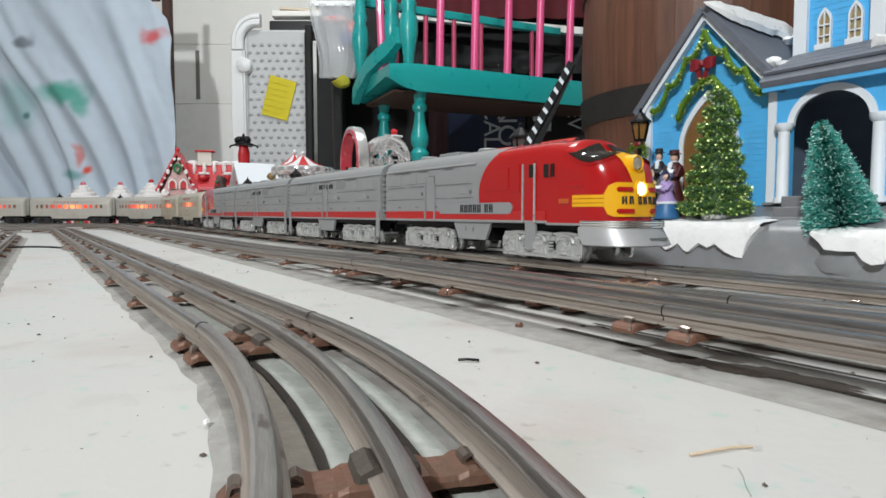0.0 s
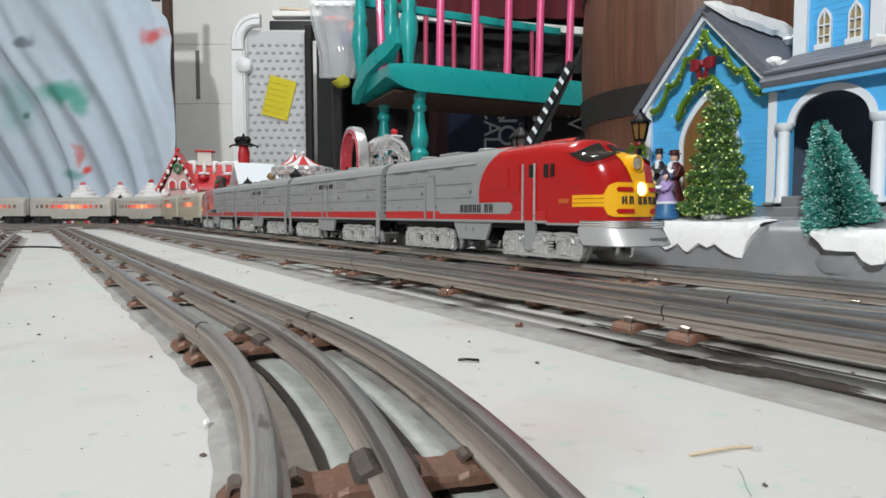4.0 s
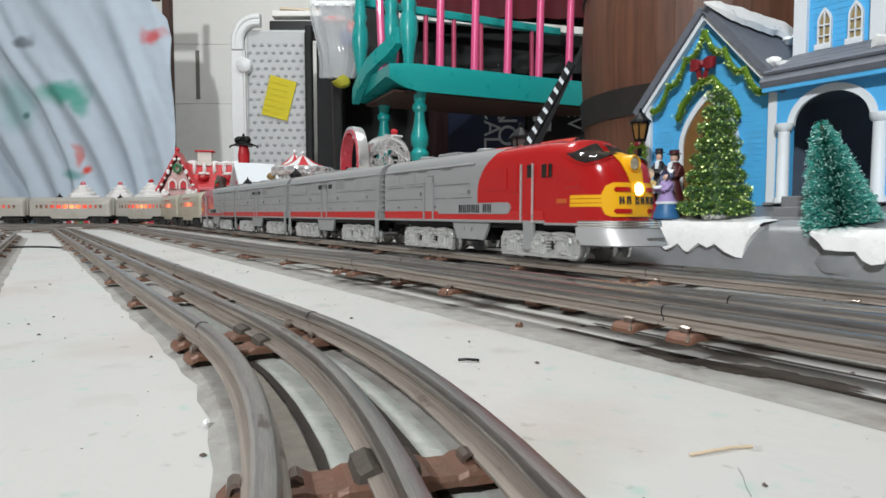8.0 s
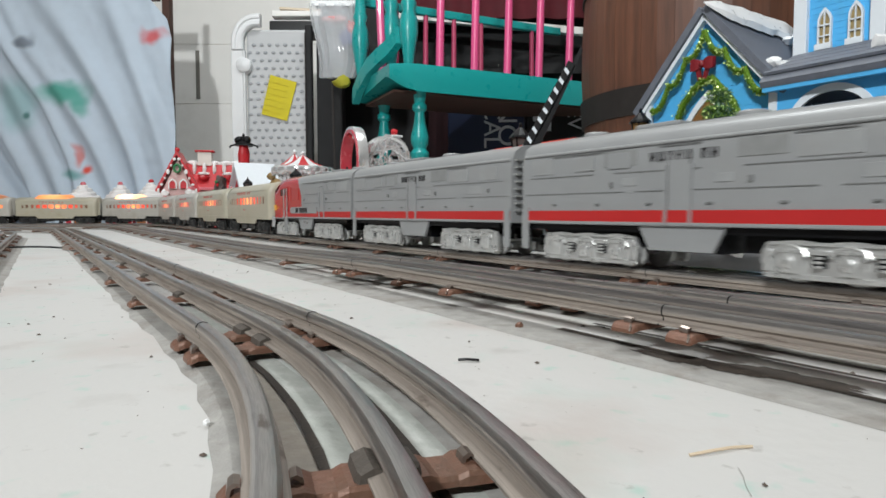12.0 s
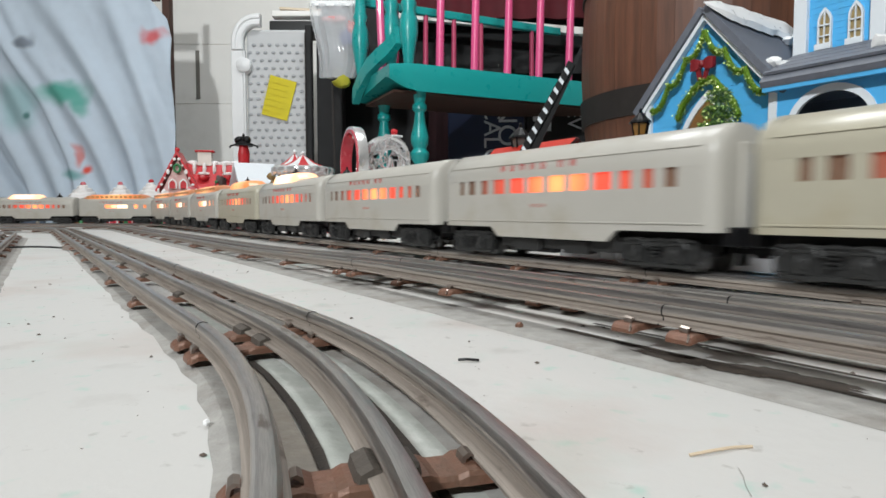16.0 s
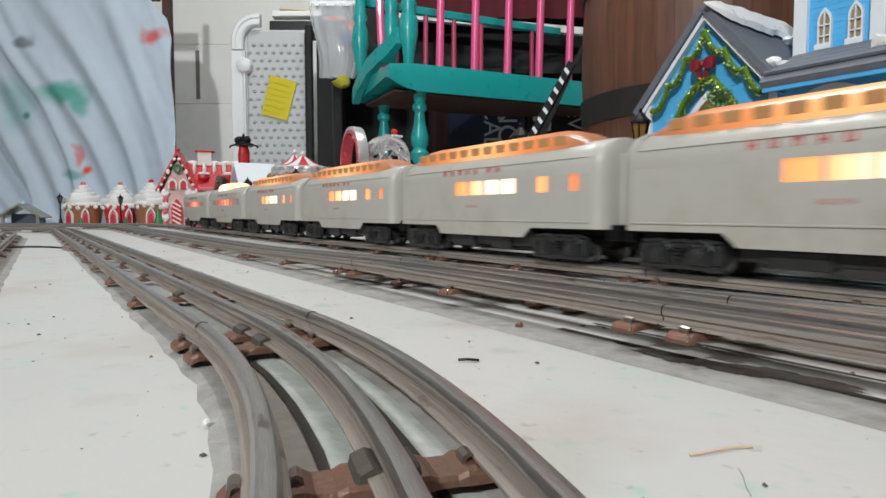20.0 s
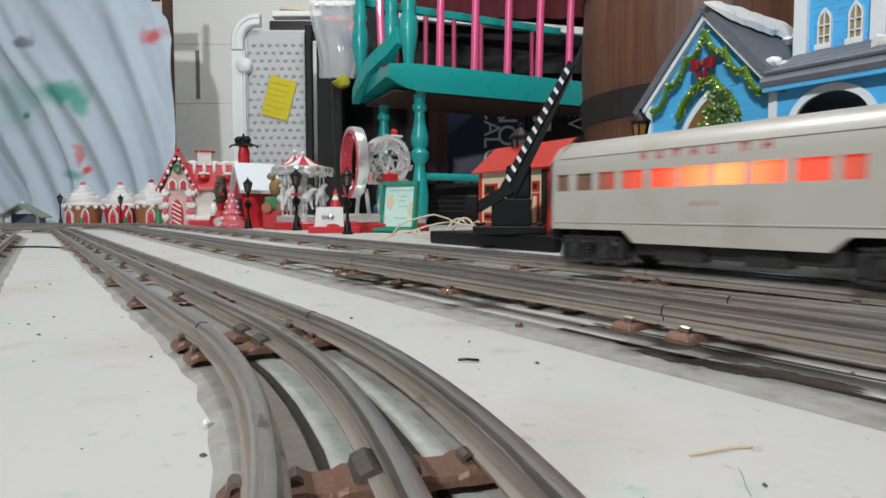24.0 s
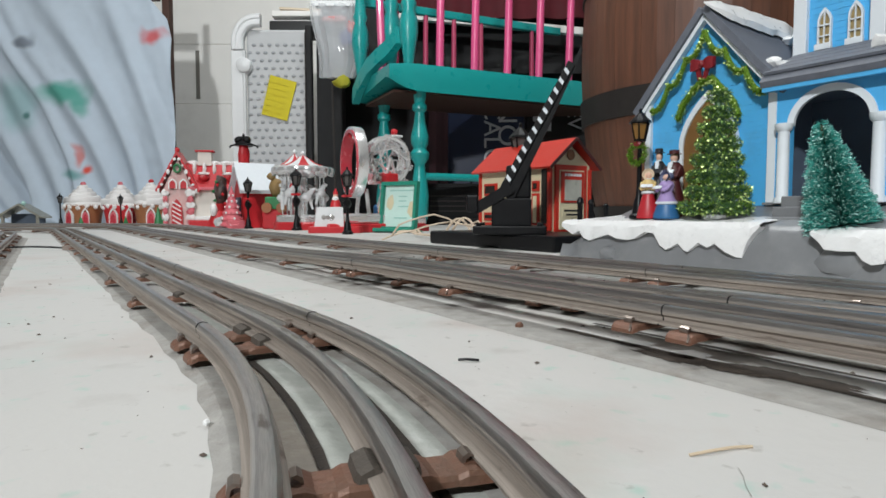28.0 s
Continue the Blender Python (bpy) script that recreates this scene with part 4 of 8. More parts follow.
def build_coach(label, windows, glow, dome="", shell=M_CREAM, bulb=0.133):
    car = thing("passenger_car", label, "model railcar", group="passenger cars of the train")
    e = 0.010
    # roof and letter board
    xs = [(0.0015, 0.80, 0.010), (0.003, 0.90, 0.005), (e, 1.0, 0)] + [(e + (CL - 2 * e) * i / 6, 1.0, 0) for i in range(1, 6)] + [(CL - e, 1.0, 0), (CL - 0.003, 0.90, 0.005), (CL - 0.0015, 0.80, 0.010)]
    bm = bmesh.new()
    loft(bm, [upper_section(*q) for q in xs], closed=False, caps=False)
    part("roof", bm, shell, car, "cream roof and letter board", True)
    for sd in (-1, 1):
        part("drip_rail", B((CL / 2, sd * (CW * 0.955), CE + 0.0016), (CL - 0.022, 0.0012, 0.0006), bevel=0.0002), shell, car)
    zb, zt = 0.0463, 0.0569
    for sd in (-1, 1):
        y = sd * (CW - 0.0006)
        # lower side with the drop skirt between the trucks
        bm = bmesh.new()
        poly = [(e, C0), (0.064, C0), (0.072, 0.0152), (CL - 0.072, 0.0152), (CL - 0.064, C0), (CL - e, C0), (CL - e, zb), (e, zb)]
        prism(bm, poly, Matrix.Translation((0, y + 0.0006, 0)) @ XZ, 0.0012)
        part("side_panel", bm, shell, car)
        edges = [e] + [v for x, w in windows for v in (x, x + w)] + [CL - e]
        for i in range(0, len(edges), 2):
            x0, x1 = edges[i], edges[i + 1]
            part("window_post", B(((x0 + x1) / 2, y, (zb + zt) / 2), (x1 - x0, 0.0012, zt - zb)), shell, car)
        for x, w in windows:
            p = B((x + w / 2 - bulb, 0, 0), (w + 0.001, 0.0006, zt - zb + 0.001))
            pane = part("window_pane", p, glow, car, "lit celluloid window")
            pane.location = (bulb, sd * (CW - 0.0019), (zb + zt) / 2)
        part("belt_moulding", B((CL / 2, sd * (CW + 0.0002), 0.0266), (CL - 0.016, 0.0010, 0.0011), bevel=0.0003), shell, car)
        bars(car, 0.0745, 0.1550, 0.0620, 0.0664, sd * (CW - 0.0002), 7, mat_red_ink, gap_after=5, stem=0.18, fill=0.62)
        bars(car, 0.108, 0.124, 0.0362, 0.0386, sd * (CW + 0.0001), 4, mat_faint, "number_bar")
    # rounded ends
    for x0, sg in ((e, -1), (CL - e, 1)):
        bm = bmesh.new()
        rings = []
        for z in (C0, 0.030, 0.045, 0.0569):
            ring = []
            for i in range(13):
                a = math.pi * (i / 12 - 0.5)
                ring.append(Vector((x0 + sg * e * math.copysign(abs(math.cos(a)) ** 0.62, 1) * (1.0 if abs(math.cos(a)) > 1e-6 else 0), CW * math.copysign(abs(math.sin(a)) ** 0.4, math.sin(a)), z)))
            rings.append(ring)
        loft(bm, rings, closed=False, caps=False)
        part("end_wall", bm, shell, car, "", True)
        bm = bmesh.new()
        rings = []
        for q, z in ((1.0, 0.0569), (1.0, 0.0625), (0.94, 0.0690), (0.75, 0.0750), (0.4, 0.0790), (0.02, 0.0799)):
            ring = []
            for i in range(13):
                a = math.pi * (i / 12 - 0.5)
                ring.append(Vector((x0 + sg * e * abs(math.cos(a)) ** 0.62 * (0.55 + 0.45 * q), CW * q * math.copysign(abs(math.sin(a)) ** 0.4, math.sin(a)), z)))
            rings.append(ring)
        loft(bm, rings, closed=False, caps=False)
        part("end_hood", bm, shell, car, "", True)
        xx = x0 + sg * (e + 0.0012)
        part("vestibule", B((xx, 0, 0.046), (0.0028, 0.020, 0.046), bevel=0.0009), shell, car)
        part("vestibule_door", B((xx + sg * 0.0013, 0, 0.044), (0.0012, 0.013, 0.038), bevel=0.0004), M_ROOF, car)
    part("car_floor", B((CL / 2, 0, 0.0222), (CL - 0.016, 0.050, 0.002)), M_BLACK, car)
    for xx in (0.038, CL - 0.038):
        part("truck_well", B((xx, 0, 0.0185), (0.062, 0.030, 0.0060)), M_BLACK, car)
    for sg, xx in ((-1, -0.001), (1, CL + 0.001)):
        part("buffer_plate", B((xx, 0, 0.0200), (0.010, 0.036, 0.010), bevel=0.001), M_BLACK, car)
    part("underbody", B((CL / 2, 0, 0.0150), (0.112, 0.042, 0.014), bevel=0.002), M_TRUCKB, car)
    for xx, w in ((0.098, 0.030), (0.146, 0.022)):
        part("battery_box", B((xx, -0.018, 0.0105), (w, 0.010, 0.009), bevel=0.001), M_TRUCKB, car)
    for xx, sg in ((0.038, -1), (CL - 0.038, 1)):
        truck(car, xx, M_TRUCKB, M_WHEEL, 0.052, (-0.015, 0.015), 0.0205, 2)
        couplers(car, 0 if sg < 0 else CL, sg)
    if dome:
        x0, x1 = {"long": (0.0075, 0.2310), "hot": (0.0430, 0.1470), "short": (0.0545, 0.1690)}[dome]
        hz = 0.012
        n = 24
        bm = bmesh.new()
        rings = []
        for i in range(n + 1):
            t = i / n
            x = x0 + (x1 - x0) * t
            ramp = min(1.0, math.sin(min(1, t / 0.16) * math.pi / 2) if t < 0.16 else (math.sin(min(1, (1 - t) / 0.14) * math.pi / 2) if t > 0.86 else 1.0))
            h = 0.0035 + hz * ramp
            w = 0.0205 * (0.82 + 0.18 * ramp)
            ring = []
            for j in range(11):
                a = math.pi * j / 10
                ring.append(Vector((x - (x0 + x1) / 2, -w * math.copysign(abs(math.cos(a)) ** 0.6, math.cos(a)), (CR - 0.007 + h * abs(math.sin(a)) ** 0.7) - CR)))
            rings.append(ring)
        loft(bm, rings, closed=False, caps=False)
        d = part("dome", bm, M_DOMEHOT if dome == "hot" else M_DOME, car, "translucent orange lit roof dome", True)
        d.location = ((x0 + x1) / 2, 0, CR)
        if dome == "long":
            for sd in (-1, 1):
                for i in range(12):
                    xx = -0.088 + 0.0158 * i
                    part("dome_window", B((xx, sd * 0.0198, 0.0005), (0.0095, 0.0022, 0.0062), Matrix.Rotation(radians(-sd * 12), 3, "X"), bevel=0.0006), M_DOMEPANE, d)
    return car


mat_red_ink = mat("worn_red_lettering", (0.52, 0.10, 0.09), 0.5, vary=0.2, scale=200)
mat_faint = mat("faded_red_ink", (0.5, 0.28, 0.24), 0.6, vary=0.1)
M_WHEEL = mat("worn_steel_wheel", (0.16, 0.16, 0.16), 0.3, 0.9, vary=0.3, scale=150)
M_DOMEPANE = mat("amber_dome_pane", (0.40, 0.22, 0.10), 0.25, emit=(0.7, 0.25, 0.06), power=0.16)

# ---------------------------------------------------------------- more materials
M_BLUE = mat("blue_clapboard_paint", (0.085, 0.43, 0.80), 0.45, vary=0.07, scale=90, stain=(0.09, 0.22, 0.36), stain_scale=40, stain_amount=0.3)
M_TRIM = mat("white_trim_paint", (0.72, 0.76, 0.80), 0.5, vary=0.05, scale=120)
M_SHING = mat("slate_roof_paint", (0.125, 0.136, 0.165), 0.6, vary=0.25, scale=160, bump=0.3)
M_STONE = mat("grey_base_paint", (0.20, 0.205, 0.215), 0.33, vary=0.12, scale=60, bump=0.15, stain=(0.3, 0.3, 0.3), stain_scale=40, stain_amount=0.4)
M_SNOW = mat("glossy_white_snow", (0.80, 0.80, 0.80), 0.3, vary=0.08, scale=140, bump=0.5, fine=300)
M_DOOR = mat("brown_toy_door", (0.20, 0.10, 0.03), 0.5, vary=0.2, scale=80)
# dark tone for insides: their shade is put into the colour
M_DARK = mat("inside_shade_paint", (0.10, 0.13, 0.18), 0.7, vary=0.2, scale=60)
M_PINE = mat("dull_green_garland", (0.065, 0.145, 0.065), 0.45, 0.1, vary=0.5, scale=700)
M_TINSEL = mat("green_gold_tinsel", (0.17, 0.31, 0.035), 0.3, 0.4, vary=0.7, scale=900)
M_GLINT = mat("gold_glitter", (0.72, 0.95, 0.32), 0.35, 0.35, vary=0.2, scale=500)
M_TEAL_N = mat("teal_bristle", (0.08, 0.42, 0.36), 0.5, vary=0.4, scale=300)
M_FROST = mat("frosted_bristle", (0.42, 0.66, 0.62), 0.4, vary=0.2, scale=300)
M_BOW = mat("dark_red_ribbon", (0.19, 0.008, 0.014), 0.45, vary=0.2, scale=200)
M_RINGRED = mat("deep_red_lining", (0.50, 0.045, 0.065), 0.25, vary=0.1, scale=80, coat=0.3)
M_SKIN = mat("painted_resin_pale", (0.72, 0.45, 0.34), 0.5, vary=0.05)
M_COATB = mat("painted_resin_black", (0.02, 0.02, 0.025), 0.45, vary=0.2)
M_GOWNR = mat("painted_resin_red", (0.45, 0.02, 0.03), 0.45, vary=0.15)
M_GOWNB = mat("painted_resin_blue", (0.03, 0.13, 0.30), 0.45, vary=0.15)
M_LILAC = mat("painted_resin_lilac", (0.36, 0.26, 0.52), 0.5, vary=0.1)
M_PALEY = mat("painted_resin_straw", (0.70, 0.52, 0.22), 0.5, vary=0.15)
M_MAROON = mat("painted_resin_maroon", (0.07, 0.012, 0.014), 0.5, vary=0.2)
M_BRASS = mat("amber_lantern_pane", (0.22, 0.11, 0.025), 0.3, vary=0.2)
M_LGLASS = mat("smoky_lantern_pane", (0.10, 0.09, 0.085), 0.2, vary=0.2)
M_TEAL = mat("teal_gloss_paint", (0.012, 0.325, 0.315), 0.3, vary=0.06, scale=30, bump=0.05, coat=0.2)
M_PINK = mat("pink_gloss_paint", (0.78, 0.10, 0.27), 0.32, vary=0.05, scale=40, coat=0.2)
M_WOODB = mat("dark_underside", (0.07, 0.03, 0.02), 0.7, vary=0.3, scale=40)
M_HOOP = mat("rusted_hoop", (0.035, 0.03, 0.028), 0.6, 0.5, vary=0.3, scale=60, bump=0.2)
M_LRED = mat("orange_red_tin", (0.52, 0.026, 0.013), 0.38, vary=0.06, scale=60)
M_LCREAM = mat("cream_tin", (0.70, 0.62, 0.42), 0.45, vary=0.06, scale=60)
M_WHITEP = mat("white_plastic", (0.74, 0.75, 0.76), 0.35, vary=0.03, scale=40)
M_ICING = mat("white_icing", (0.82, 0.80, 0.79), 0.4, vary=0.05, scale=120, bump=0.3)
M_GINGER = mat("gingerbread_resin", (0.33, 0.13, 0.055), 0.6, vary=0.15, scale=120)
M_CANDY = mat("candy_red_resin", (0.54, 0.02, 0.028), 0.4, vary=0.1, scale=100)
M_CANDYP = mat("candy_pink_resin", (0.66, 0.15, 0.18), 0.4, vary=0.15, scale=100)
M_PALEW = mat("pale_cottage_wall", (0.72, 0.68, 0.62), 0.6, vary=0.06, scale=60)
M_GREEN = mat("green_resin", (0.03, 0.20, 0.07), 0.5, vary=0.2, scale=100)
M_SIGN = mat("mint_paper", (0.60, 0.80, 0.74), 0.6, vary=0.06, scale=80)
M_SIGNF = mat("green_frame", (0.02, 0.24, 0.17), 0.4, vary=0.1, scale=80)
M_WIRE = mat("cream_wire", (0.62, 0.5, 0.38), 0.5, vary=0.1)
M_GREYP = mat("grey_quilted_panel", (0.52, 0.53, 0.54), 0.6, vary=0.05, scale=40)
M_PAPER = mat("yellow_paper", (0.62, 0.52, 0.015), 0.7, vary=0.05, scale=60)
M_BAG = mat("clear_plastic_bag", (0.85, 0.87, 0.9), 0.12, vary=0.05, alpha=0.34, bump=0.6, fine=30)
# extra dark navy: the bench's shadow on the carton is put into the colour
M_BOXB = mat("navy_carton", (0.007, 0.016, 0.052), 0.45, vary=0.2, scale=20)
M_BOXK = mat("black_carton", (0.004, 0.004, 0.005), 0.7, vary=0.2, scale=20)
M_PRINT = mat("grey_print", (0.50, 0.52, 0.56), 0.6, vary=0.1)
M_REDCL = mat("dark_red_cloth", (0.09, 0.006, 0.012), 0.85, vary=0.3, scale=15)
M_PALEWIN = mat("dim_amber_pane", (0.33, 0.25, 0.12), 0.25, vary=0.3, scale=200)
M_STRAW = mat("straw", (0.62, 0.49, 0.34), 0.6, vary=0.2, scale=300)


def wood(name, dark, light, scale, stretch):
    m = mat(name, light, 0.5, vary=0.0)
    nt = m.node_tree
    b = nt.nodes["Principled BSDF"]
    tc = nt.nodes.new("ShaderNodeTexCoord")
    mp = nt.nodes.new("ShaderNodeMapping")
    mp.inputs["Scale"].default_value = stretch
    n = nt.nodes.new("ShaderNodeTexNoise")
    n.inputs["Scale"].default_value = scale
    n.inputs["Detail"].default_value = 8
    n.inputs["Roughness"].default_value = 0.6
    inf = nt.nodes.new("ShaderNodeObjectInfo")
    add = nt.nodes.new("ShaderNodeVectorMath")
    r = nt.nodes.new("ShaderNodeValToRGB")
    r.color_ramp.elements[0].position, r.color_ramp.elements[0].color = 0.3, (*dark, 1)
    r.color_ramp.elements[1].position, r.color_ramp.elements[1].color = 0.7, (*light, 1)
    L = nt.links.new
    L(tc.outputs["Object"], add.inputs[0])
    L(inf.outputs["Random"], add.inputs[1])
    L(add.outputs["Vector"], mp.inputs["Vector"])
    L(mp.outputs["Vector"], n.inputs["Vector"])
    L(n.outputs["Fac"], r.inputs["Fac"])
    L(r.outputs["Color"], b.inputs["Base Color"])
    bp = nt.nodes.new("ShaderNodeBump")
    bp.inputs["Strength"].default_value = 0.15
    L(n.outputs["Fac"], bp.inputs["Height"])
    L(bp.outputs["Normal"], b.inputs["Normal"])
    return m


M_STAVE = wood("oak_barrel_stave", (0.075, 0.031, 0.018), (0.155, 0.061, 0.033), 6, (9, 9, 0.7))


def solid(name, pieces, parent=None, label="", smooth=True):
    """One mesh out of several coloured shapes."""
    me = bpy.data.meshes.new(name)
    whole = bmesh.new()
    for i, (bm, material) in enumerate(pieces):
        me.materials.append(material)
        bmesh.ops.recalc_face_normals(bm, faces=bm.faces)
        for f in bm.faces:
            f.material_index = i
            f.smooth = smooth
        tmp = bpy.data.meshes.new("tmp")
        bm.to_mesh(tmp)
        bm.free()
        whole.from_mesh(tmp)
        bpy.data.meshes.remove(tmp)
    whole.to_mesh(me)
    whole.free()
    if smooth:
        me.set_sharp_from_angle(angle=radians(45))
    ob = new(name, me)
    if parent is not None:
        ob.parent = parent
    if label:
        ob["label"] = label
    return ob


def blob(bm, c, r, seed=0, rough=0.15, sub=2):
    res = bmesh.ops.create_icosphere(bm, subdivisions=sub, radius=1)
    for v in res["verts"]:
        k = 1 + rough * noise.noise(v.co * 2.1 + Vector((seed * 3.7, seed, 0)))
        v.co = Vector((c[0] + v.co.x * r[0] * k, c[1] + v.co.y * r[1] * k, c[2] + v.co.z * r[2] * k))
    return bm


def needles(count, place, length, width, rng, spread=1.0):
    """Many thin strips: place(rng) gives a root and a direction."""
    vs, fs = [], []
    for _ in range(count):
        p, d = place(rng)
        d = Vector(d).normalized()
        side = d.cross(Vector((rng.uniform(-1, 1), rng.uniform(-1, 1), rng.uniform(-1, 1)))).normalized() * width
        ln = length * rng.uniform(0.6, 1.2)
        k = len(vs)
        vs += [tuple(p - side), tuple(p + side), tuple(p + d * ln + side * 0.5), tuple(p + d * ln - side * 0.5)]
        fs.append((k, k + 1, k + 2, k + 3))
    return vs, fs


def strips(name, data, material, parent, label=""):
    me = bpy.data.meshes.new(name)
    me.from_pydata(data[0], [], data[1])
    me.materials.append(material)
    ob = new(name, me)
    ob.parent = parent
    if label:
        ob["label"] = label
    return ob


# ---------------------------------------------------------------- lit blue house on its snowy base
YARD = pose(0, 0, 0, 0, 0, HC)        # x along the main line, y away from it


def yard(name, label, category, x, y, z, group=""):
    ob = thing(name, label, category, YARD @ pose(x, y, z), group)
    return ob


base = yard("display_base", "moulded grey rock base with painted snow, under a toy house", "display base", 0, 0, 0)
bm = bmesh.new()
rings = []
rng = random.Random(4)
for i in range(40):
    x = -0.456 + 0.53 * i / 39
    e = min(1.0, (i + 0.6) / 4)
    j = 0.003 * noise.noise(Vector((x * 30, 0, 0)))
    rings.append([Vector((x, 0.432 + j + 0.012 * (1 - e), 0)), Vector((x, 0.434 + j * 1.5 + 0.014 * (1 - e), 0.012)), Vector((x, 0.437 - j + 0.016 * (1 - e), 0.026 * e + 0.002)),
                  Vector((x, 0.443 + 0.02 * (1 - e), 0.0345 * e)), Vector((x, 0.478, 0.0400 * e + 0.002)), Vector((x, 0.495, 0.0490 * e)), Vector((x, 0.66, 0.0500 * e)), Vector((x, 0.67, 0))])
loft(bm, rings)
part("rock", bm, M_STONE, base, "glossy grey moulded rock", True)
for x, z, r in ((-0.385, 0.006, 0.010), (-0.19, 0.010, 0.016), (-0.135, 0.010, 0.015)):
    part("stone", blob(bmesh.new(), (x, 0.436, z), (r, 0.006, r * 0.7), x * 50, 0.35), M_STONE, base, "", True)


def snow_sheet(outline, y0, y1, z_top, name):
    """Snow with a scalloped lip hanging over the front of the base."""
    bm = bmesh.new()
    top = []
    fr = [bm.verts.new((x, y0 - 0.0030 + 0.0012 * math.sin(i * 1.7), z)) for i, (x, z) in enumerate(outline)]
    md = [bm.verts.new((x, y0 - 0.0026, z_top * 0.72 + z * 0.28)) for x, z in outline]
    up = [bm.verts.new((x, y0 + 0.002, z_top + 0.0012)) for x, z in outline]
    bk = [bm.verts.new((x, y1, z_top + 0.0052 + 0.002 * math.sin(x * 90))) for x, z in outline]
    b2 = [bm.verts.new((x, y1, z_top - 0.006)) for x, z in outline]
    f2 = [bm.verts.new((x, y0 + 0.006, z)) for x, z in outline]
    rows = [f2, fr, md, up, bk, b2]
    for a, b in zip(rows, rows[1:]):
        for i in range(len(a) - 1):
            bm.faces.new((a[i], a[i + 1], b[i + 1], b[i]))
    ob = part(name, bm, M_SNOW, base, "white glossy snow with dripping edge", True)
    return ob


lip = [(-0.4420, 0.0300), (-0.4285, 0.0225), (-0.4180, 0.0262), (-0.4120, 0.0200), (-0.4063, 0.0173), (-0.3960, 0.0205), (-0.3823, 0.0239), (-0.3724, 0.0205), (-0.3620, 0.0195), (-0.3535, 0.0210), (-0.3417, 0.0270),
       (-0.3331, 0.0262), (-0.3280, 0.0165), (-0.3210, 0.0130), (-0.3150, 0.0150), (-0.3098, 0.0187), (-0.3050, 0.0135), (-0.3000, 0.0122), (-0.2904, 0.0199), (-0.2840, 0.0165), (-0.2773, 0.0196),
       (-0.2680, 0.0140), (-0.2597, 0.0105), (-0.2553, 0.0101), (-0.2529, 0.0173), (-0.2504, 0.0224), (-0.2472, 0.0278), (-0.2424, 0.0335)]
snow_sheet(lip, 0.434, 0.486, 0.0352, "snow")
snow_sheet([(-0.2057, 0.0290), (-0.2005, 0.0240), (-0.1966, 0.0195), (-0.1870, 0.0188), (-0.1783, 0.0190), (-0.1743, 0.0135), (-0.1686, 0.0111), (-0.1626, 0.0123), (-0.1590, 0.0190), (-0.1500, 0.0240), (-0.1400, 0.0200)], 0.430, 0.468, 0.0315, "snow")

# steps up to the porch
for i in range(4):
    part("step", B((-0.222, 0.458 + 0.010 * i, 0.026 + 0.0055 * i), (0.070 - 0.002 * i, 0.014, 0.011 + 0.0055 * i), bevel=0.001), M_STONE, base)

house = yard("toy_house", "blue clapboard toy village house with slate roof and white trim", "toy house", 0, 0, 0)
FL = 0.0495


def siding(name, poly_at, z0, z1, y, parent, pitch=0.0047):
    """Overlapping boards: poly_at(z) gives the left and right end of the wall at that height."""
    z = z0
    n = 0
    while z < z1 - 0.0008:
        za, zb = z, min(z + pitch, z1)
        a0, a1 = poly_at(za)
        b0, b1 = poly_at(zb)
        bm = bmesh.new()
        v = [bm.verts.new(p) for p in ((a0, y - 0.00065, za), (a1, y - 0.00065, za), (b1, y - 0.0004, zb), (b0, y - 0.0004, zb), (a0, y + 0.002, za), (a1, y + 0.002, za), (b1, y + 0.002, zb), (b0, y + 0.002, zb))]
        for f in ((0, 1, 2, 3), (0, 4, 5, 1), (4, 7, 6, 5), (3, 2, 6, 7), (0, 3, 7, 4), (1, 5, 6, 2)):
            bm.faces.new([v[i] for i in f])
        part("clapboard", bm, M_BLUE, parent)
        z += pitch


GX0, GX1, GXM = -0.3930, -0.2700, -0.3320


def gable_at(z):
    if z <= 0.147:
        return GX0, GX1
    k = (z - 0.147) / (0.216 - 0.147)
    return GX0 + (GXM - GX0) * k, GX1 + (GXM - GX1) * k


wall = part("front_wall", prism(bmesh.new(), [(GX0, FL), (GX1, FL), (GX1, 0.147), (GXM, 0.2155), (GX0, 0.147)], Matrix.Translation((0, 0.5060, 0)) @ XZ, 0.004), M_BLUE, house)
siding("front", gable_at, FL, 0.213, 0.500, wall)
part("side_wall", B((GX0 + 0.003, 0.570, 0.098), (0.005, 0.13, 0.098)), M_BLUE, house)
part("rear_wall", B((-0.29, 0.640, 0.098), (0.21, 0.005, 0.098)), M_BLUE, house)
for x in (GX0 + 0.0015, GX1 - 0.001):
    part("corner_board", B((x, 0.4972, 0.0985), (0.0062, 0.0045, 0.098), bevel=0.0006), M_TRIM, house)
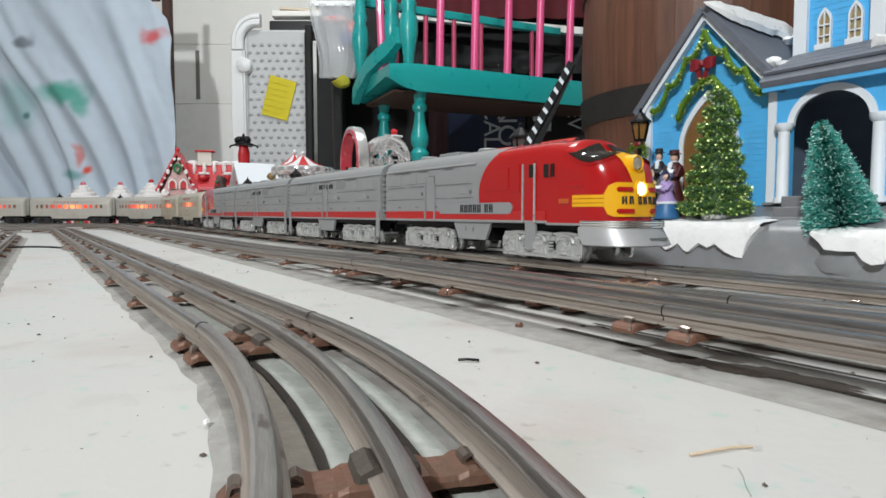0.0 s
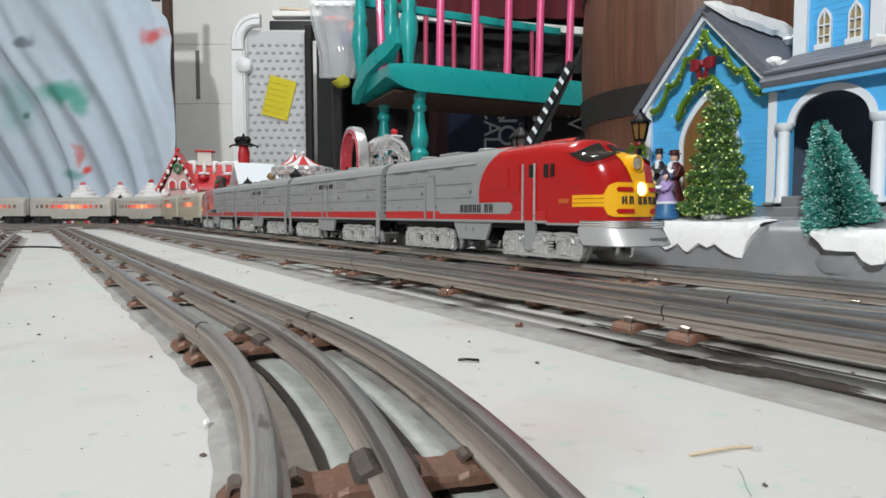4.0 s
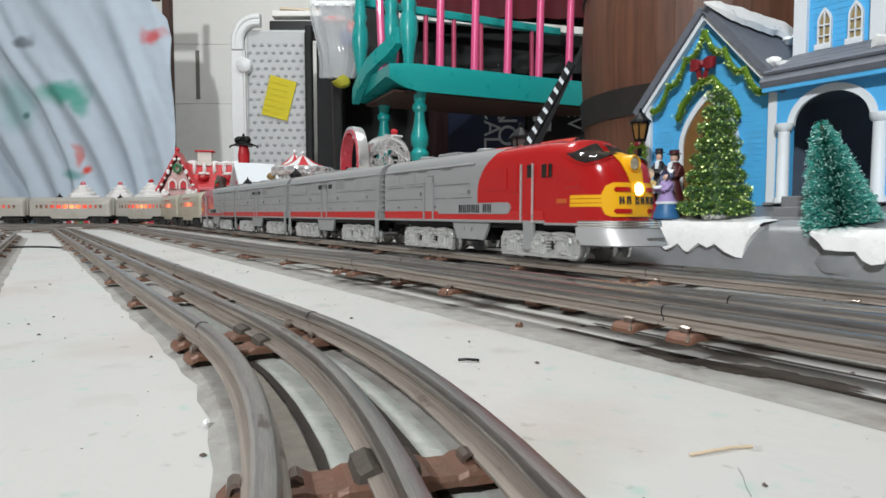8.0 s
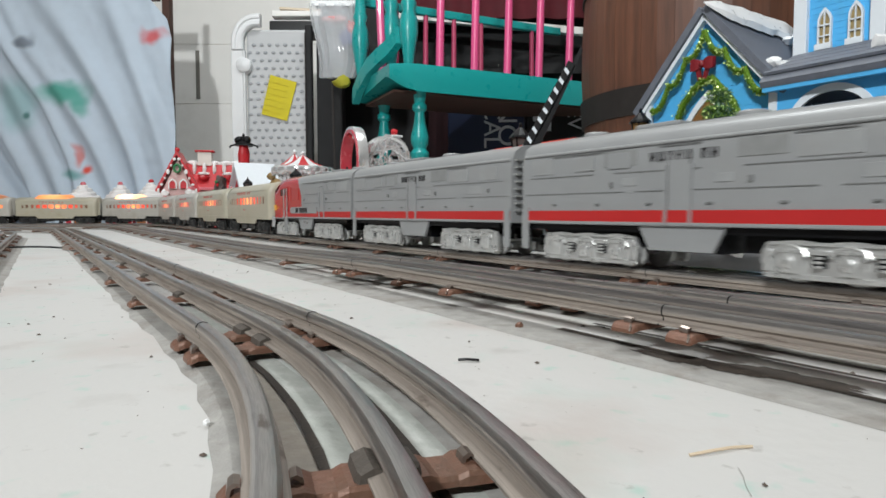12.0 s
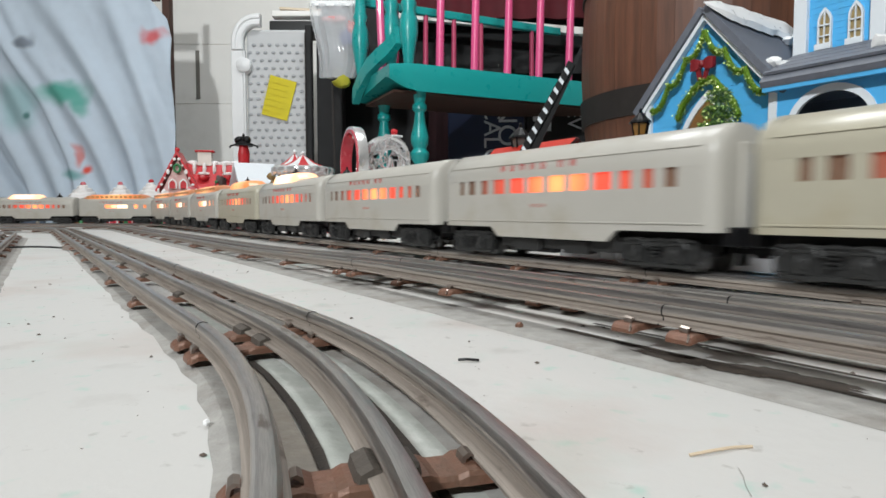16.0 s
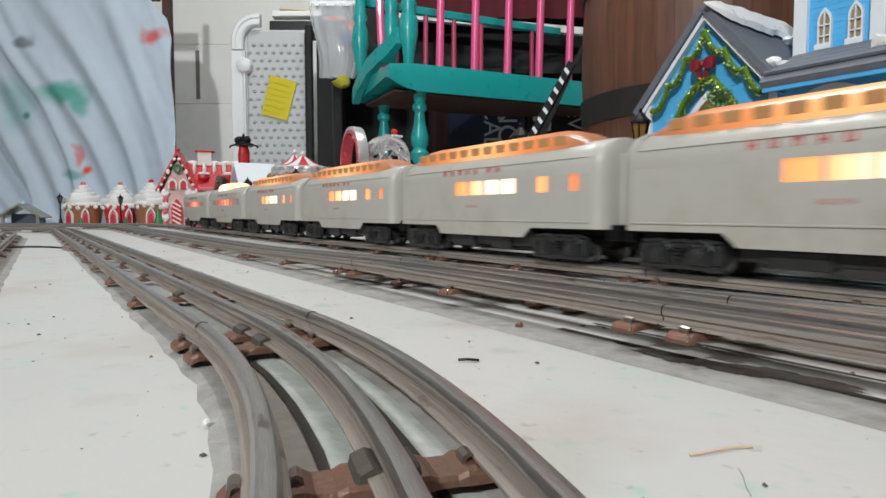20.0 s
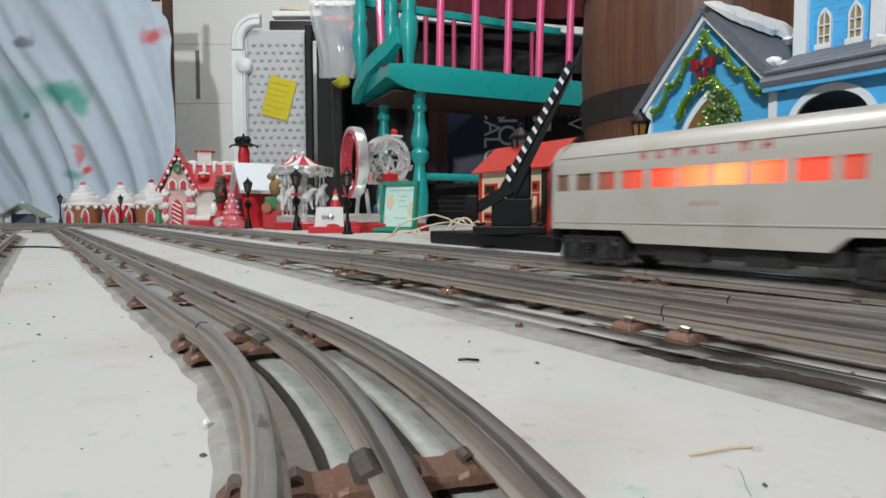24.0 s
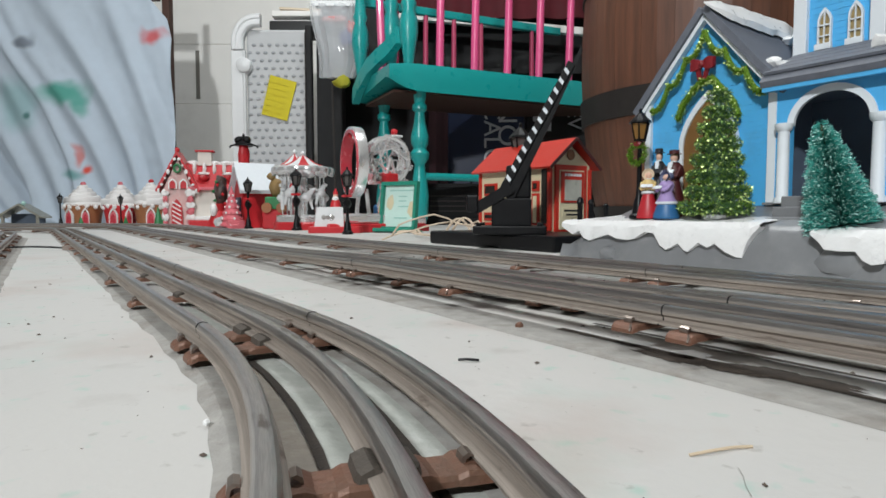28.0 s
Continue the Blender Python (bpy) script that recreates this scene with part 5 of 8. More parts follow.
for sd, x0 in ((-1, GX0 - 0.004), (1, GX1 + 0.004)):
    # bargeboard and roof slope
    a = Vector((x0, 0.4945, 0.1425))
    b = Vector((GXM, 0.4945, 0.2185))
    d = (b - a)
    up = Vector((-d.z, 0, d.x)).normalized() * (1 if d.x > 0 else -1)
    bm = bmesh.new()
    t = 0.0036
    ring = lambda p: [p + Vector((0, -0.002, 0)) - up * t, p + Vector((0, 0.004, 0)) - up * t, p + Vector((0, 0.004, 0)), p + Vector((0, -0.002, 0))]
    loft(bm, [ring(a), ring(b)])
    part("bargeboard", bm, M_TRIM, house)
    bm = bmesh.new()
    a2, b2 = a + up * 0.0002 - d.normalized() * 0.006, b + up * 0.0002 + d.normalized() * 0.0025
    ring2 = lambda p: [p + Vector((0, -0.005, 0)), p + Vector((0, 0.150, 0)), p + Vector((0, 0.150, 0)) + up * 0.0062, p + Vector((0, -0.005, 0)) + up * 0.0062]
    loft(bm, [ring2(a2), ring2(b2)])
    part("roof", bm, M_SHING, house, "dark slate-grey roof slope")


def gothic(w, h_side, h_top, n=8):
    pts = [(-w, 0), (w, 0), (w, h_side)]
    for i in range(1, n + 1):
        t = i / n
        pts.append((w * (1 - t ** 1.9), h_side + (h_top - h_side) * t))
    for i in range(n - 1, 0, -1):
        t = i / n
        pts.append((-w * (1 - t ** 1.9), h_side + (h_top - h_side) * t))
    pts.append((-w, h_side))
    return pts


def arch_frame(bm, outer, inner, m, depth):
    a = [bm.verts.new(m @ Vector((x, y, 0))) for x, y in outer]
    b = [bm.verts.new(m @ Vector((x, y, 0))) for x, y in inner]
    a2 = [bm.verts.new(m @ Vector((x, y, depth))) for x, y in outer]
    b2 = [bm.verts.new(m @ Vector((x, y, depth))) for x, y in inner]
    n = len(a)
    for i in range(n):
        j = (i + 1) % n
        bm.faces.new((a[i], a[j], b[j], b[i]))
        bm.faces.new((a2[i], b2[i], b2[j], a2[j]))
        bm.faces.new((a[i], a2[i], a2[j], a[j]))
        bm.faces.new((b[i], b[j], b2[j], b2[i]))
    return bm


door = part("door", prism(bmesh.new(), gothic(0.0238, 0.050, 0.0905), Matrix.Translation((-0.3275, 0.4985, FL + 0.004)) @ XZ, 0.003), M_DOOR, house, "brown arched door")
part("door_frame", arch_frame(bmesh.new(), gothic(0.0282, 0.054, 0.1010), gothic(0.0240, 0.053, 0.0935), Matrix.Translation((-0.3275, 0.4985, FL + 0.001)) @ XZ, 0.0045), M_TRIM, house, "white pointed door frame")
for dx in (-0.010, 0.010):
    part("door_panel", prism(bmesh.new(), gothic(0.0075, 0.044, 0.062), Matrix.Translation((-0.3275 + dx, 0.4955, FL + 0.010)) @ XZ, 0.0012), M_DOOR, door)

# porch with an arch on columns
AXC = -0.2262


def porch_outline(r, top, x0, x1):
    pts = [(x0, 0.0), (x0, top), (x1, top), (x1, 0.0), (AXC + r, 0.0)]
    for i in range(17):
        a = math.pi * i / 16
        pts.append((AXC + r * math.cos(a), 0.060 + r * 0.83 * math.sin(a)))
    pts.append((AXC - r, 0.0))
    return pts


bm = bmesh.new()
prism(bm, porch_outline(0.0290, 0.093, -0.2700, -0.140), Matrix.Translation((0, 0.500, FL + 0.002)) @ XZ, 0.005)
part("porch_wall", bm, M_BLUE, house, "blue porch front with round arch")
pts_o = [(AXC + 0.0315 * math.cos(math.pi * i / 20), 0.060 + 0.0282 * math.sin(math.pi * i / 20)) for i in range(21)]
pts_i = [(AXC + 0.0265 * math.cos(math.pi * i / 20), 0.060 + 0.0228 * math.sin(math.pi * i / 20)) for i in range(21)]
bm = bmesh.new()
prism(bm, pts_o + pts_i[::-1], Matrix.Translation((0, 0.4965, FL + 0.002)) @ XZ, 0.0032)
part("arch_trim", bm, M_TRIM, house, "white round arch trim")
for x in (-0.2588, -0.1925):
    bm = bmesh.new()
    turn(bm, [(0.0062, 0), (0.0062, 0.003), (0.0045, 0.005), (0.0043, 0.056), (0.0060, 0.058), (0.0066, 0.0605), (0.0066, 0.0625)], c=(x, 0.4915, FL + 0.0015), seg=16)
    part("column", bm, M_TRIM, house, "white porch column", True)
# porch walls and ceiling carry the shade behind the arch as colour
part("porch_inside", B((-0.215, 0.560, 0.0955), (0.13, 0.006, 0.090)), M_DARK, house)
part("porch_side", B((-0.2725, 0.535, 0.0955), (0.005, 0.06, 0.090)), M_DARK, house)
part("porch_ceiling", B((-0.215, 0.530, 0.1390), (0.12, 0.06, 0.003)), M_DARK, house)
part("porch_floor", B((-0.215, 0.525, 0.0508), (0.12, 0.066, 0.002)), M_STONE, house)
part("arch_side_trim", B((-0.2692, 0.4965, 0.0955), (0.005, 0.004, 0.088)), M_TRIM, house)
# porch roof, two courses thick
bm = bmesh.new()
loft(bm, [[Vector((x, 0.484, 0.1425)), Vector((x, 0.537, 0.1640)), Vector((x, 0.537, 0.1745)), Vector((x, 0.486, 0.1520)), Vector((x, 0.482, 0.1470))] for x in (-0.2745, -0.12)])
proof = part("porch_roof", bm, M_SHING, house, "thick slate-grey porch roof")
for k in range(4):
    part("roof_course", B((-0.197, 0.4905 + 0.0122 * k, 0.1560 + 0.0053 * k), (0.153, 0.0125, 0.0022), Matrix.Rotation(radians(23), 3, "X")), M_SHING, proof)
part("fascia", B((-0.197, 0.4865, 0.1415), (0.153, 0.004, 0.0045)), M_BLUE, house)
# tower
tw = part("tower_wall", B((-0.2430, 0.566, 0.214), (0.058, 0.056, 0.098)), M_BLUE, house)
siding("tower", lambda z: (-0.2710, -0.2150), 0.166, 0.262, 0.5375, tw, 0.0050)
for x in (-0.2700, -0.2130):
    part("corner_board", B((x, 0.5350, 0.214), (0.0105, 0.006, 0.098), bevel=0.0006), M_TRIM, house)
for x, z in ((-0.2515, 0.1785), (-0.2288, 0.1780)):
    w = part("window", arch_frame(bmesh.new(), gothic(0.0052, 0.020, 0.0305), gothic(0.0040, 0.019, 0.0275), Matrix.Translation((x, 0.5365, z)) @ XZ, 0.003), M_TRIM, house, "small white arched window")
    part("pane", prism(bmesh.new(), gothic(0.0041, 0.019, 0.0278), Matrix.Translation((x, 0.5362, z)) @ XZ, 0.001), M_PALEWIN, w, "dim amber pane")
    part("mullion", B((x, 0.5338, z + 0.013), (0.0010, 0.0012, 0.027)), M_TRIM, w)
    for dz in (0.008, 0.0165):
        part("glazing_bar", B((x, 0.5338, z + dz), (0.0082, 0.0012, 0.0010)), M_TRIM, w)
    part("sill", B((x, 0.5330, z - 0.0008), (0.0125, 0.004, 0.0050), bevel=0.0005), M_TRIM, w)
bm = bmesh.new()
loft(bm, [[Vector((-0.2775, y, 0.262)), Vector((-0.2085, y, 0.262)), Vector((-0.243, y, 0.315))] for y in (0.528, 0.602)])
part("tower_roof", bm, M_SHING, house)
part("tower_eave", B((-0.243, 0.5345, 0.2605), (0.070, 0.010, 0.004)), M_BLUE, house)
# snow on the roofs
bm = bmesh.new()
dn = Vector((GX1 - GXM, 0, 0.147 - 0.2185)).normalized()
upn = Vector((-dn.z, 0, dn.x))
rings = []
for i in range(22):
    t = i / 21
    y = 0.482 + 0.150 * t
    wd = 0.016 + 0.010 * t + 0.006 * noise.noise(Vector((t * 9, 3, 0)))
    th = 0.0045 + 0.002 * noise.noise(Vector((t * 7, 1, 0)))
    e = min(1, 6 * t + 0.15, 6 * (1 - t) + 0.15)
    top = Vector((GXM, y, 0.2185)) + upn * 0.0085
    rings.append([top - dn * 0.004 * e, top - dn * 0.002 * e + upn * th * e, top + dn * wd * 0.5 * e + upn * th * 1.25 * e, top + dn * wd * e + upn * th * 0.9 * e, top + dn * (wd + 0.003) * e])
loft(bm, rings)
for y, k, r in ((0.600, 0.026, 0.010), (0.618, 0.034, 0.009), (0.585, 0.030, 0.007)):
    c = Vector((GXM, y, 0.2185)) + upn * 0.010 + dn * k
    blob(bm, tuple(c), (r, r * 1.2, r * 0.6), y * 50, 0.4, 2)
part("roof_snow", bm, M_SNOW, house, "thick white snow on the roof", True)
bm = bmesh.new()
for x, y, z, r in ((-0.2780, 0.5060, 0.1660, 0.0065), (-0.2740, 0.510, 0.1640, 0.006), (-0.197, 0.505, 0.165, 0.007), (-0.188, 0.506, 0.165, 0.008)):
    blob(bm, (x, y, z), (r * 1.2, r, r * 0.8), x * 60, 0.5, 2)
part("roof_snow", bm, M_SNOW, house, "", True)


def garland(parent, pts, thick, count, seed):
    rng = random.Random(seed)
    pts = [Vector(p) for p in pts]

    def place(r):
        i = r.randrange(len(pts) - 1)
        p = pts[i].lerp(pts[i + 1], r.random())
        p = p + Vector((0, 0, -0.002 * math.sin(r.random() * 3)))
        d = Vector((r.gauss(0, 1), r.gauss(-0.3, 0.7), r.gauss(0, 1)))
        return p, d
    part("garland_core", tube(bmesh.new(), pts, thick * 0.42, 7), M_TINSEL, parent, "", True)
    strips("garland", needles(count * 2, place, thick * 0.62, 0.00032, rng), M_TINSEL, parent, "green tinsel garland")
    strips("garland_glitter", needles(count // 22, lambda r: (place(r)[0] + Vector((r.gauss(0, 1), -1.1, r.gauss(0, 1))) * thick * 0.42, (r.gauss(0, 1), -0.4, r.gauss(0, 1))), 0.0016, 0.0009, rng), M_GLINT, parent)




def swags(a, b, count, sag):
    """Anchors in a line from a to b with the garland sagging between them."""
    pts = []
    for i in range(count * 6 + 1):
        t = i / (count * 6)
        k = (t * count) % 1.0
        pts.append((a[0] + (b[0] - a[0]) * t, a[1], a[2] + (b[2] - a[2]) * t - sag * 4 * k * (1 - k)))
    return pts


garland(house, swags((-0.3850, 0.4925, 0.1420), (-0.3311, 0.4925, 0.2035), 3, 0.0085), 0.0052, 1300, 1)
garland(house, swags((-0.3311, 0.4925, 0.2035), (-0.2740, 0.4925, 0.1440), 3, 0.0085), 0.0052, 1300, 2)
garland(house, [(-0.3549, 0.491, 0.1298), (-0.3503, 0.491, 0.1418), (-0.3401, 0.491, 0.1531), (-0.3299, 0.491, 0.1606), (-0.3214, 0.491, 0.1604), (-0.3115, 0.491, 0.149), (-0.3019, 0.491, 0.1378), (-0.2965, 0.491, 0.1252)], 0.0065, 1900, 3)
bm = bmesh.new()
for sd in (-1, 1):
    loft(bm, [[Vector((-0.3300 + sd * x, 0.4895 + y, 0.1738 + z)) for y, z in ((-d, -hh), (d, -hh * 0.8), (d, hh), (-d, hh * 0.9))] for x, d, hh in ((0.0, 0.0015, 0.0022), (0.0035, 0.0028, 0.0046), (0.0078, 0.0034, 0.0058), (0.0108, 0.0026, 0.0050), (0.0116, 0.0010, 0.0036))])
    box(bm, (-0.3300 + sd * 0.0035, 0.4895, 0.1655), (0.004, 0.002, 0.010), Matrix.Rotation(radians(sd * 14), 3, "Y"))
blob(bm, (-0.3300, 0.4880, 0.1735), (0.0030, 0.003, 0.0034), 5, 0.1)
part("bow", bm, M_BOW, house, "dark red ribbon bow", True)


def tinsel_tree(name, label, x, y, z, h, r, tiers, count, seed):
    t = yard(name, label, "toy tree", x, y, z)
    part("trunk", rod(bmesh.new(), (0, 0, 0), (0, 0, h * 0.95), h * 0.018, h * 0.006), M_DOOR, t)
    rng = random.Random(seed)

    part("core", turn(bmesh.new(), [(r * 0.62, 0.004), (r * 0.18, h * 0.80), (r * 0.03, h * 0.95)], seg=20), M_PINE, t, "dull green inside of the tree")
    rings = []
    for i in range(tiers):
        f = i / (tiers - 1)
        rings.append((h * (0.07 + 0.85 * f), r * (0.93 - 0.70 * f), h * (0.054 - 0.012 * f)))
    weight = [q[1] for q in rings]

    def place(q, grow=0.0):
        z, rad, thick = rings[q.choices(range(tiers), weight)[0]]
        a, b = q.uniform(0, 2 * math.pi), q.uniform(0, 2 * math.pi)
        wob = 1 + 0.07 * math.sin(a * 3 + z * 300) + 0.05 * math.sin(a * 7 + z * 90)
        e = thick * (q.uniform(0.3, 0.75) + grow)
        out, up = math.cos(b), math.sin(b)
        d = Vector((math.cos(a) * out, math.sin(a) * out, up))
        c = Vector((rad * wob * math.cos(a), rad * wob * math.sin(a), z + 0.10 * thick * math.sin(a * 5)))
        return c + d * e, d + Vector((q.gauss(0, 0.45), q.gauss(0, 0.45), q.gauss(0, 0.45)))
    strips("foliage", needles(int(count * 0.7), place, h * 0.026, h * 0.0026, rng), M_PINE, t, "dull green garland branches")
    strips("tinsel", needles(int(count * 0.6), lambda q: place(q, 0.12), h * 0.024, h * 0.0026, rng), M_TINSEL, t, "lime green tinsel over the branches")
    strips("glitter", needles(count // 13, lambda q: (place(q, 0.45)[0], (q.gauss(0, 1), q.gauss(0, 1), q.gauss(0, 1))), h * 0.014, h * 0.0098, rng), M_GLINT, t, "gold green glitter")
    part("base", turn(bmesh.new(), [(r * 0.45, -0.006), (r * 0.45, 0.002), (r * 0.2, 0.004)], seg=14), M_SNOW, t)
    return t


tinsel_tree("tinsel_tree", "green and gold glittering tinsel Christmas tree on snow", -0.3010, 0.4690, 0.0400, 0.108, 0.0245, 8, 16000, 11)

# bottle-brush tree
bt = yard("bottle_brush_tree", "teal bottle-brush fir tree with frosted tips on a snow mound", "toy tree", -0.1960, 0.4510, 0.0330)
bt.matrix_world = bt.matrix_world @ pose(0, 0, 0, 0, -13, 0)
rng = random.Random(8)
BH, BR = 0.0745, 0.0205
part("trunk", rod(bmesh.new(), (0, 0, -0.004), (0, 0, BH * 0.97), 0.0011), M_DOOR, bt)


def brush(q):
    k = 1 - math.sqrt(q.random())
    a = q.uniform(0, 2 * math.pi)
    return Vector((0.0008 * math.cos(a), 0.0008 * math.sin(a), BH * k + 0.002)), (math.cos(a), math.sin(a), q.gauss(0.02, 0.10)), BR * (1 - k) ** 0.72 * (1 + 0.07 * math.sin(k * 40)) + 0.0025


vs, fs, v2, f2 = [], [], [], []
for _ in range(14000):
    p, d, ln = brush(rng)
    d = Vector(d).normalized()
    ln *= rng.uniform(0.75, 1.04)
    side = d.cross(Vector((0, 0, 1))).normalized() * 0.00022
    if rng.random() < 0.5:
        side = Vector((0, 0, 0.00022))
    k = len(vs)
    vs += [tuple(p - side), tuple(p + side), tuple(p + d * ln + side * 0.8), tuple(p + d * ln - side * 0.8)]
    fs.append((k, k + 1, k + 2, k + 3))
    if rng.random() < 0.26:
        q = p + d * ln * rng.uniform(0.90, 0.98)
        e = q + d * ln * 0.08 + Vector((rng.gauss(0, 0.0006), rng.gauss(0, 0.0006), rng.gauss(0, 0.0006)))
        w = d.cross(Vector((rng.gauss(0, 1), rng.gauss(0, 1), 1))).normalized() * 0.00036
        k = len(v2)
        v2 += [tuple(q - w), tuple(q + w), tuple(e + w), tuple(e - w)]
        f2.append((k, k + 1, k + 2, k + 3))
strips("bristles", (vs, fs), M_TEAL_N, bt, "teal wire bristles")
strips("frost", (v2, f2), M_FROST, bt, "white frosted bristle tips")


M_STRAW = mat("cream_bonnet_paint", (0.62, 0.50, 0.36), 0.4, vary=0.12, scale=400)
M_NAVYB = mat("navy_bonnet_paint", (0.07, 0.08, 0.16), 0.4, vary=0.12, scale=400)


def figure(name, label, x, y, gown, top, hat, h, r, lean=0.0, cape=None, bonnet=None):
    """A plain resin figurine in a long gown or coat."""
    pieces = []
    bm = bmesh.new()
    turn(bm, [(r, 0), (r * 1.02, h * 0.06), (r * 0.80, h * 0.25), (r * 0.52, h * 0.48), (r * 0.42, h * 0.56)], seg=14)
    pieces.append((bm, gown))
    bm = bmesh.new()
    turn(bm, [(r * 0.43, h * 0.54), (r * 0.56, h * 0.64), (r * 0.60, h * 0.72), (r * 0.45, h * 0.79), (r * 0.2, h * 0.82)], seg=12)
    for sd in (-1, 1):
        rod(bm, (sd * r * 0.55, 0, h * 0.74), (sd * r * 0.55, -r * 0.5, h * 0.60), r * 0.17, r * 0.15, 8)
        rod(bm, (sd * r * 0.55, -r * 0.5, h * 0.60), (sd * r * 0.1, -r * 0.85, h * 0.64), r * 0.15, r * 0.11, 8)
    pieces.append((bm, top))
    bm = bmesh.new()
    blob(bm, (0, 0, h * 0.88), (r * 0.30, r * 0.32, h * 0.075), 1, 0.05)
    pieces.append((bm, M_SKIN))
    bm = bmesh.new()
    blob(bm, (0, r * 0.20, h * 0.890), (r * 0.31, r * 0.24, h * 0.072), 2, 0.12)
    pieces.append((bm, M_MAROON))
    bm = bmesh.new()
    turn(bm, [(r * 0.24, h * 0.80), (r * 0.30, h * 0.815), (r * 0.2, h * 0.83)], seg=12)
    pieces.append((bm, M_TRIM))
    bm = bmesh.new()
    for sd in (-1, 1):
        box(bm, (sd * r * 0.26, -r * 0.92, h * 0.665), (r * 0.52, r * 0.10, h * 0.075), Matrix.Rotation(radians(sd * 14), 3, "Z") @ Matrix.Rotation(radians(-40), 3, "X"))
    pieces.append((bm, M_TRIM if hat == "bonnet" or cape else M_COATB))
    bm = bmesh.new()
    if hat == "tall":
        # shirt front and scarf
        loft(bm, [[(-r * k, -r * y, h * z), (r * k, -r * y, h * z), (r * k * 0.8, -r * (y - 0.12), h * z), (-r * k * 0.8, -r * (y - 0.12), h * z)] for k, y, z in ((0.05, 0.60, 0.66), (0.16, 0.63, 0.72), (0.20, 0.50, 0.79), (0.12, 0.30, 0.82))])
    else:
        # white hem of the jacket
        k, z = (0.72, 0.30) if top == M_LILAC else (0.50, 0.50)
        turn(bm, [(r * (k + 0.02), h * z), (r * (k + 0.14), h * (z + 0.02)), (r * (k + 0.12), h * (z + 0.06)), (r * (k - 0.06), h * (z + 0.08))], seg=14)
    pieces.append((bm, M_TRIM))
    bm = bmesh.new()
    if hat == "bonnet":
        turn(bm, [(r * 0.43, h * 0.58), (r * (0.2 + 0.6 * k), h * (0.22 + 0.70 * z)), (r * (k + 0.10), h * (z + 0.06)), (r * k, h * (z + 0.03))], seg=14)
    else:
        turn(bm, [(r * 0.62, h * 0.60), (r * 0.72, h * 0.66), (r * 0.60, h * 0.75), (r * 0.30, h * 0.81)], m=Matrix.Translation((0, r * 0.10, 0)), seg=14)
    pieces.append((bm, top))
    bm = bmesh.new()
    if hat == "tall":
        turn(bm, [(r * 0.56, h * 0.928), (r * 0.57, h * 0.934), (r * 0.38, h * 0.938), (r * 0.36, h * 0.965), (r * 0.38, h * 0.985), (r * 0.20, h * 0.992)], seg=14)
    else:
        # bonnet: a soft crown behind the head and a flared brim round the face
        blob(bm, (0, r * 0.24, h * 0.905), (r * 0.40, r * 0.34, h * 0.085), 3, 0.1)
        turn(bm, [(r * 0.36, 0), (r * 0.50, r * 0.16), (r * 0.54, r * 0.30), (r * 0.46, r * 0.26), (r * 0.34, r * 0.06)], m=Matrix.Translation((0, 0, h * 0.895)) @ Matrix.Rotation(radians(78), 4, "X"), seg=16)
    pieces.append((bm, cape or (M_COATB if hat == "tall" else bonnet or top)))
    ob = solid(name, pieces)
    ob.matrix_world = YARD @ pose(x, y, 0.0385, 0, 0, lean)
    return tagged(ob, label, "figurine", "carol singer figurines")


figure("caroler_figurine", "resin figurine in black coat and top hat holding a song book", -0.3610, 0.4730, M_COATB, M_COATB, "tall", 0.0640, 0.0095, 18)
figure("caroler_figurine", "resin figurine in dark maroon cape and hat", -0.3420, 0.4690, M_MAROON, M_MAROON, "tall", 0.0610, 0.0115, 2, M_MAROON)
figure("caroler_figurine", "small resin figurine in red gown and straw bonnet", -0.3555, 0.4520, M_GOWNR, M_PALEY, "bonnet", 0.0430, 0.0098, 28, None, M_STRAW)
figure("caroler_figurine", "small resin figurine in blue gown and lilac jacket", -0.3350, 0.4500, M_GOWNB, M_LILAC, "bonnet", 0.0400, 0.0108, -18, None, M_NAVYB)


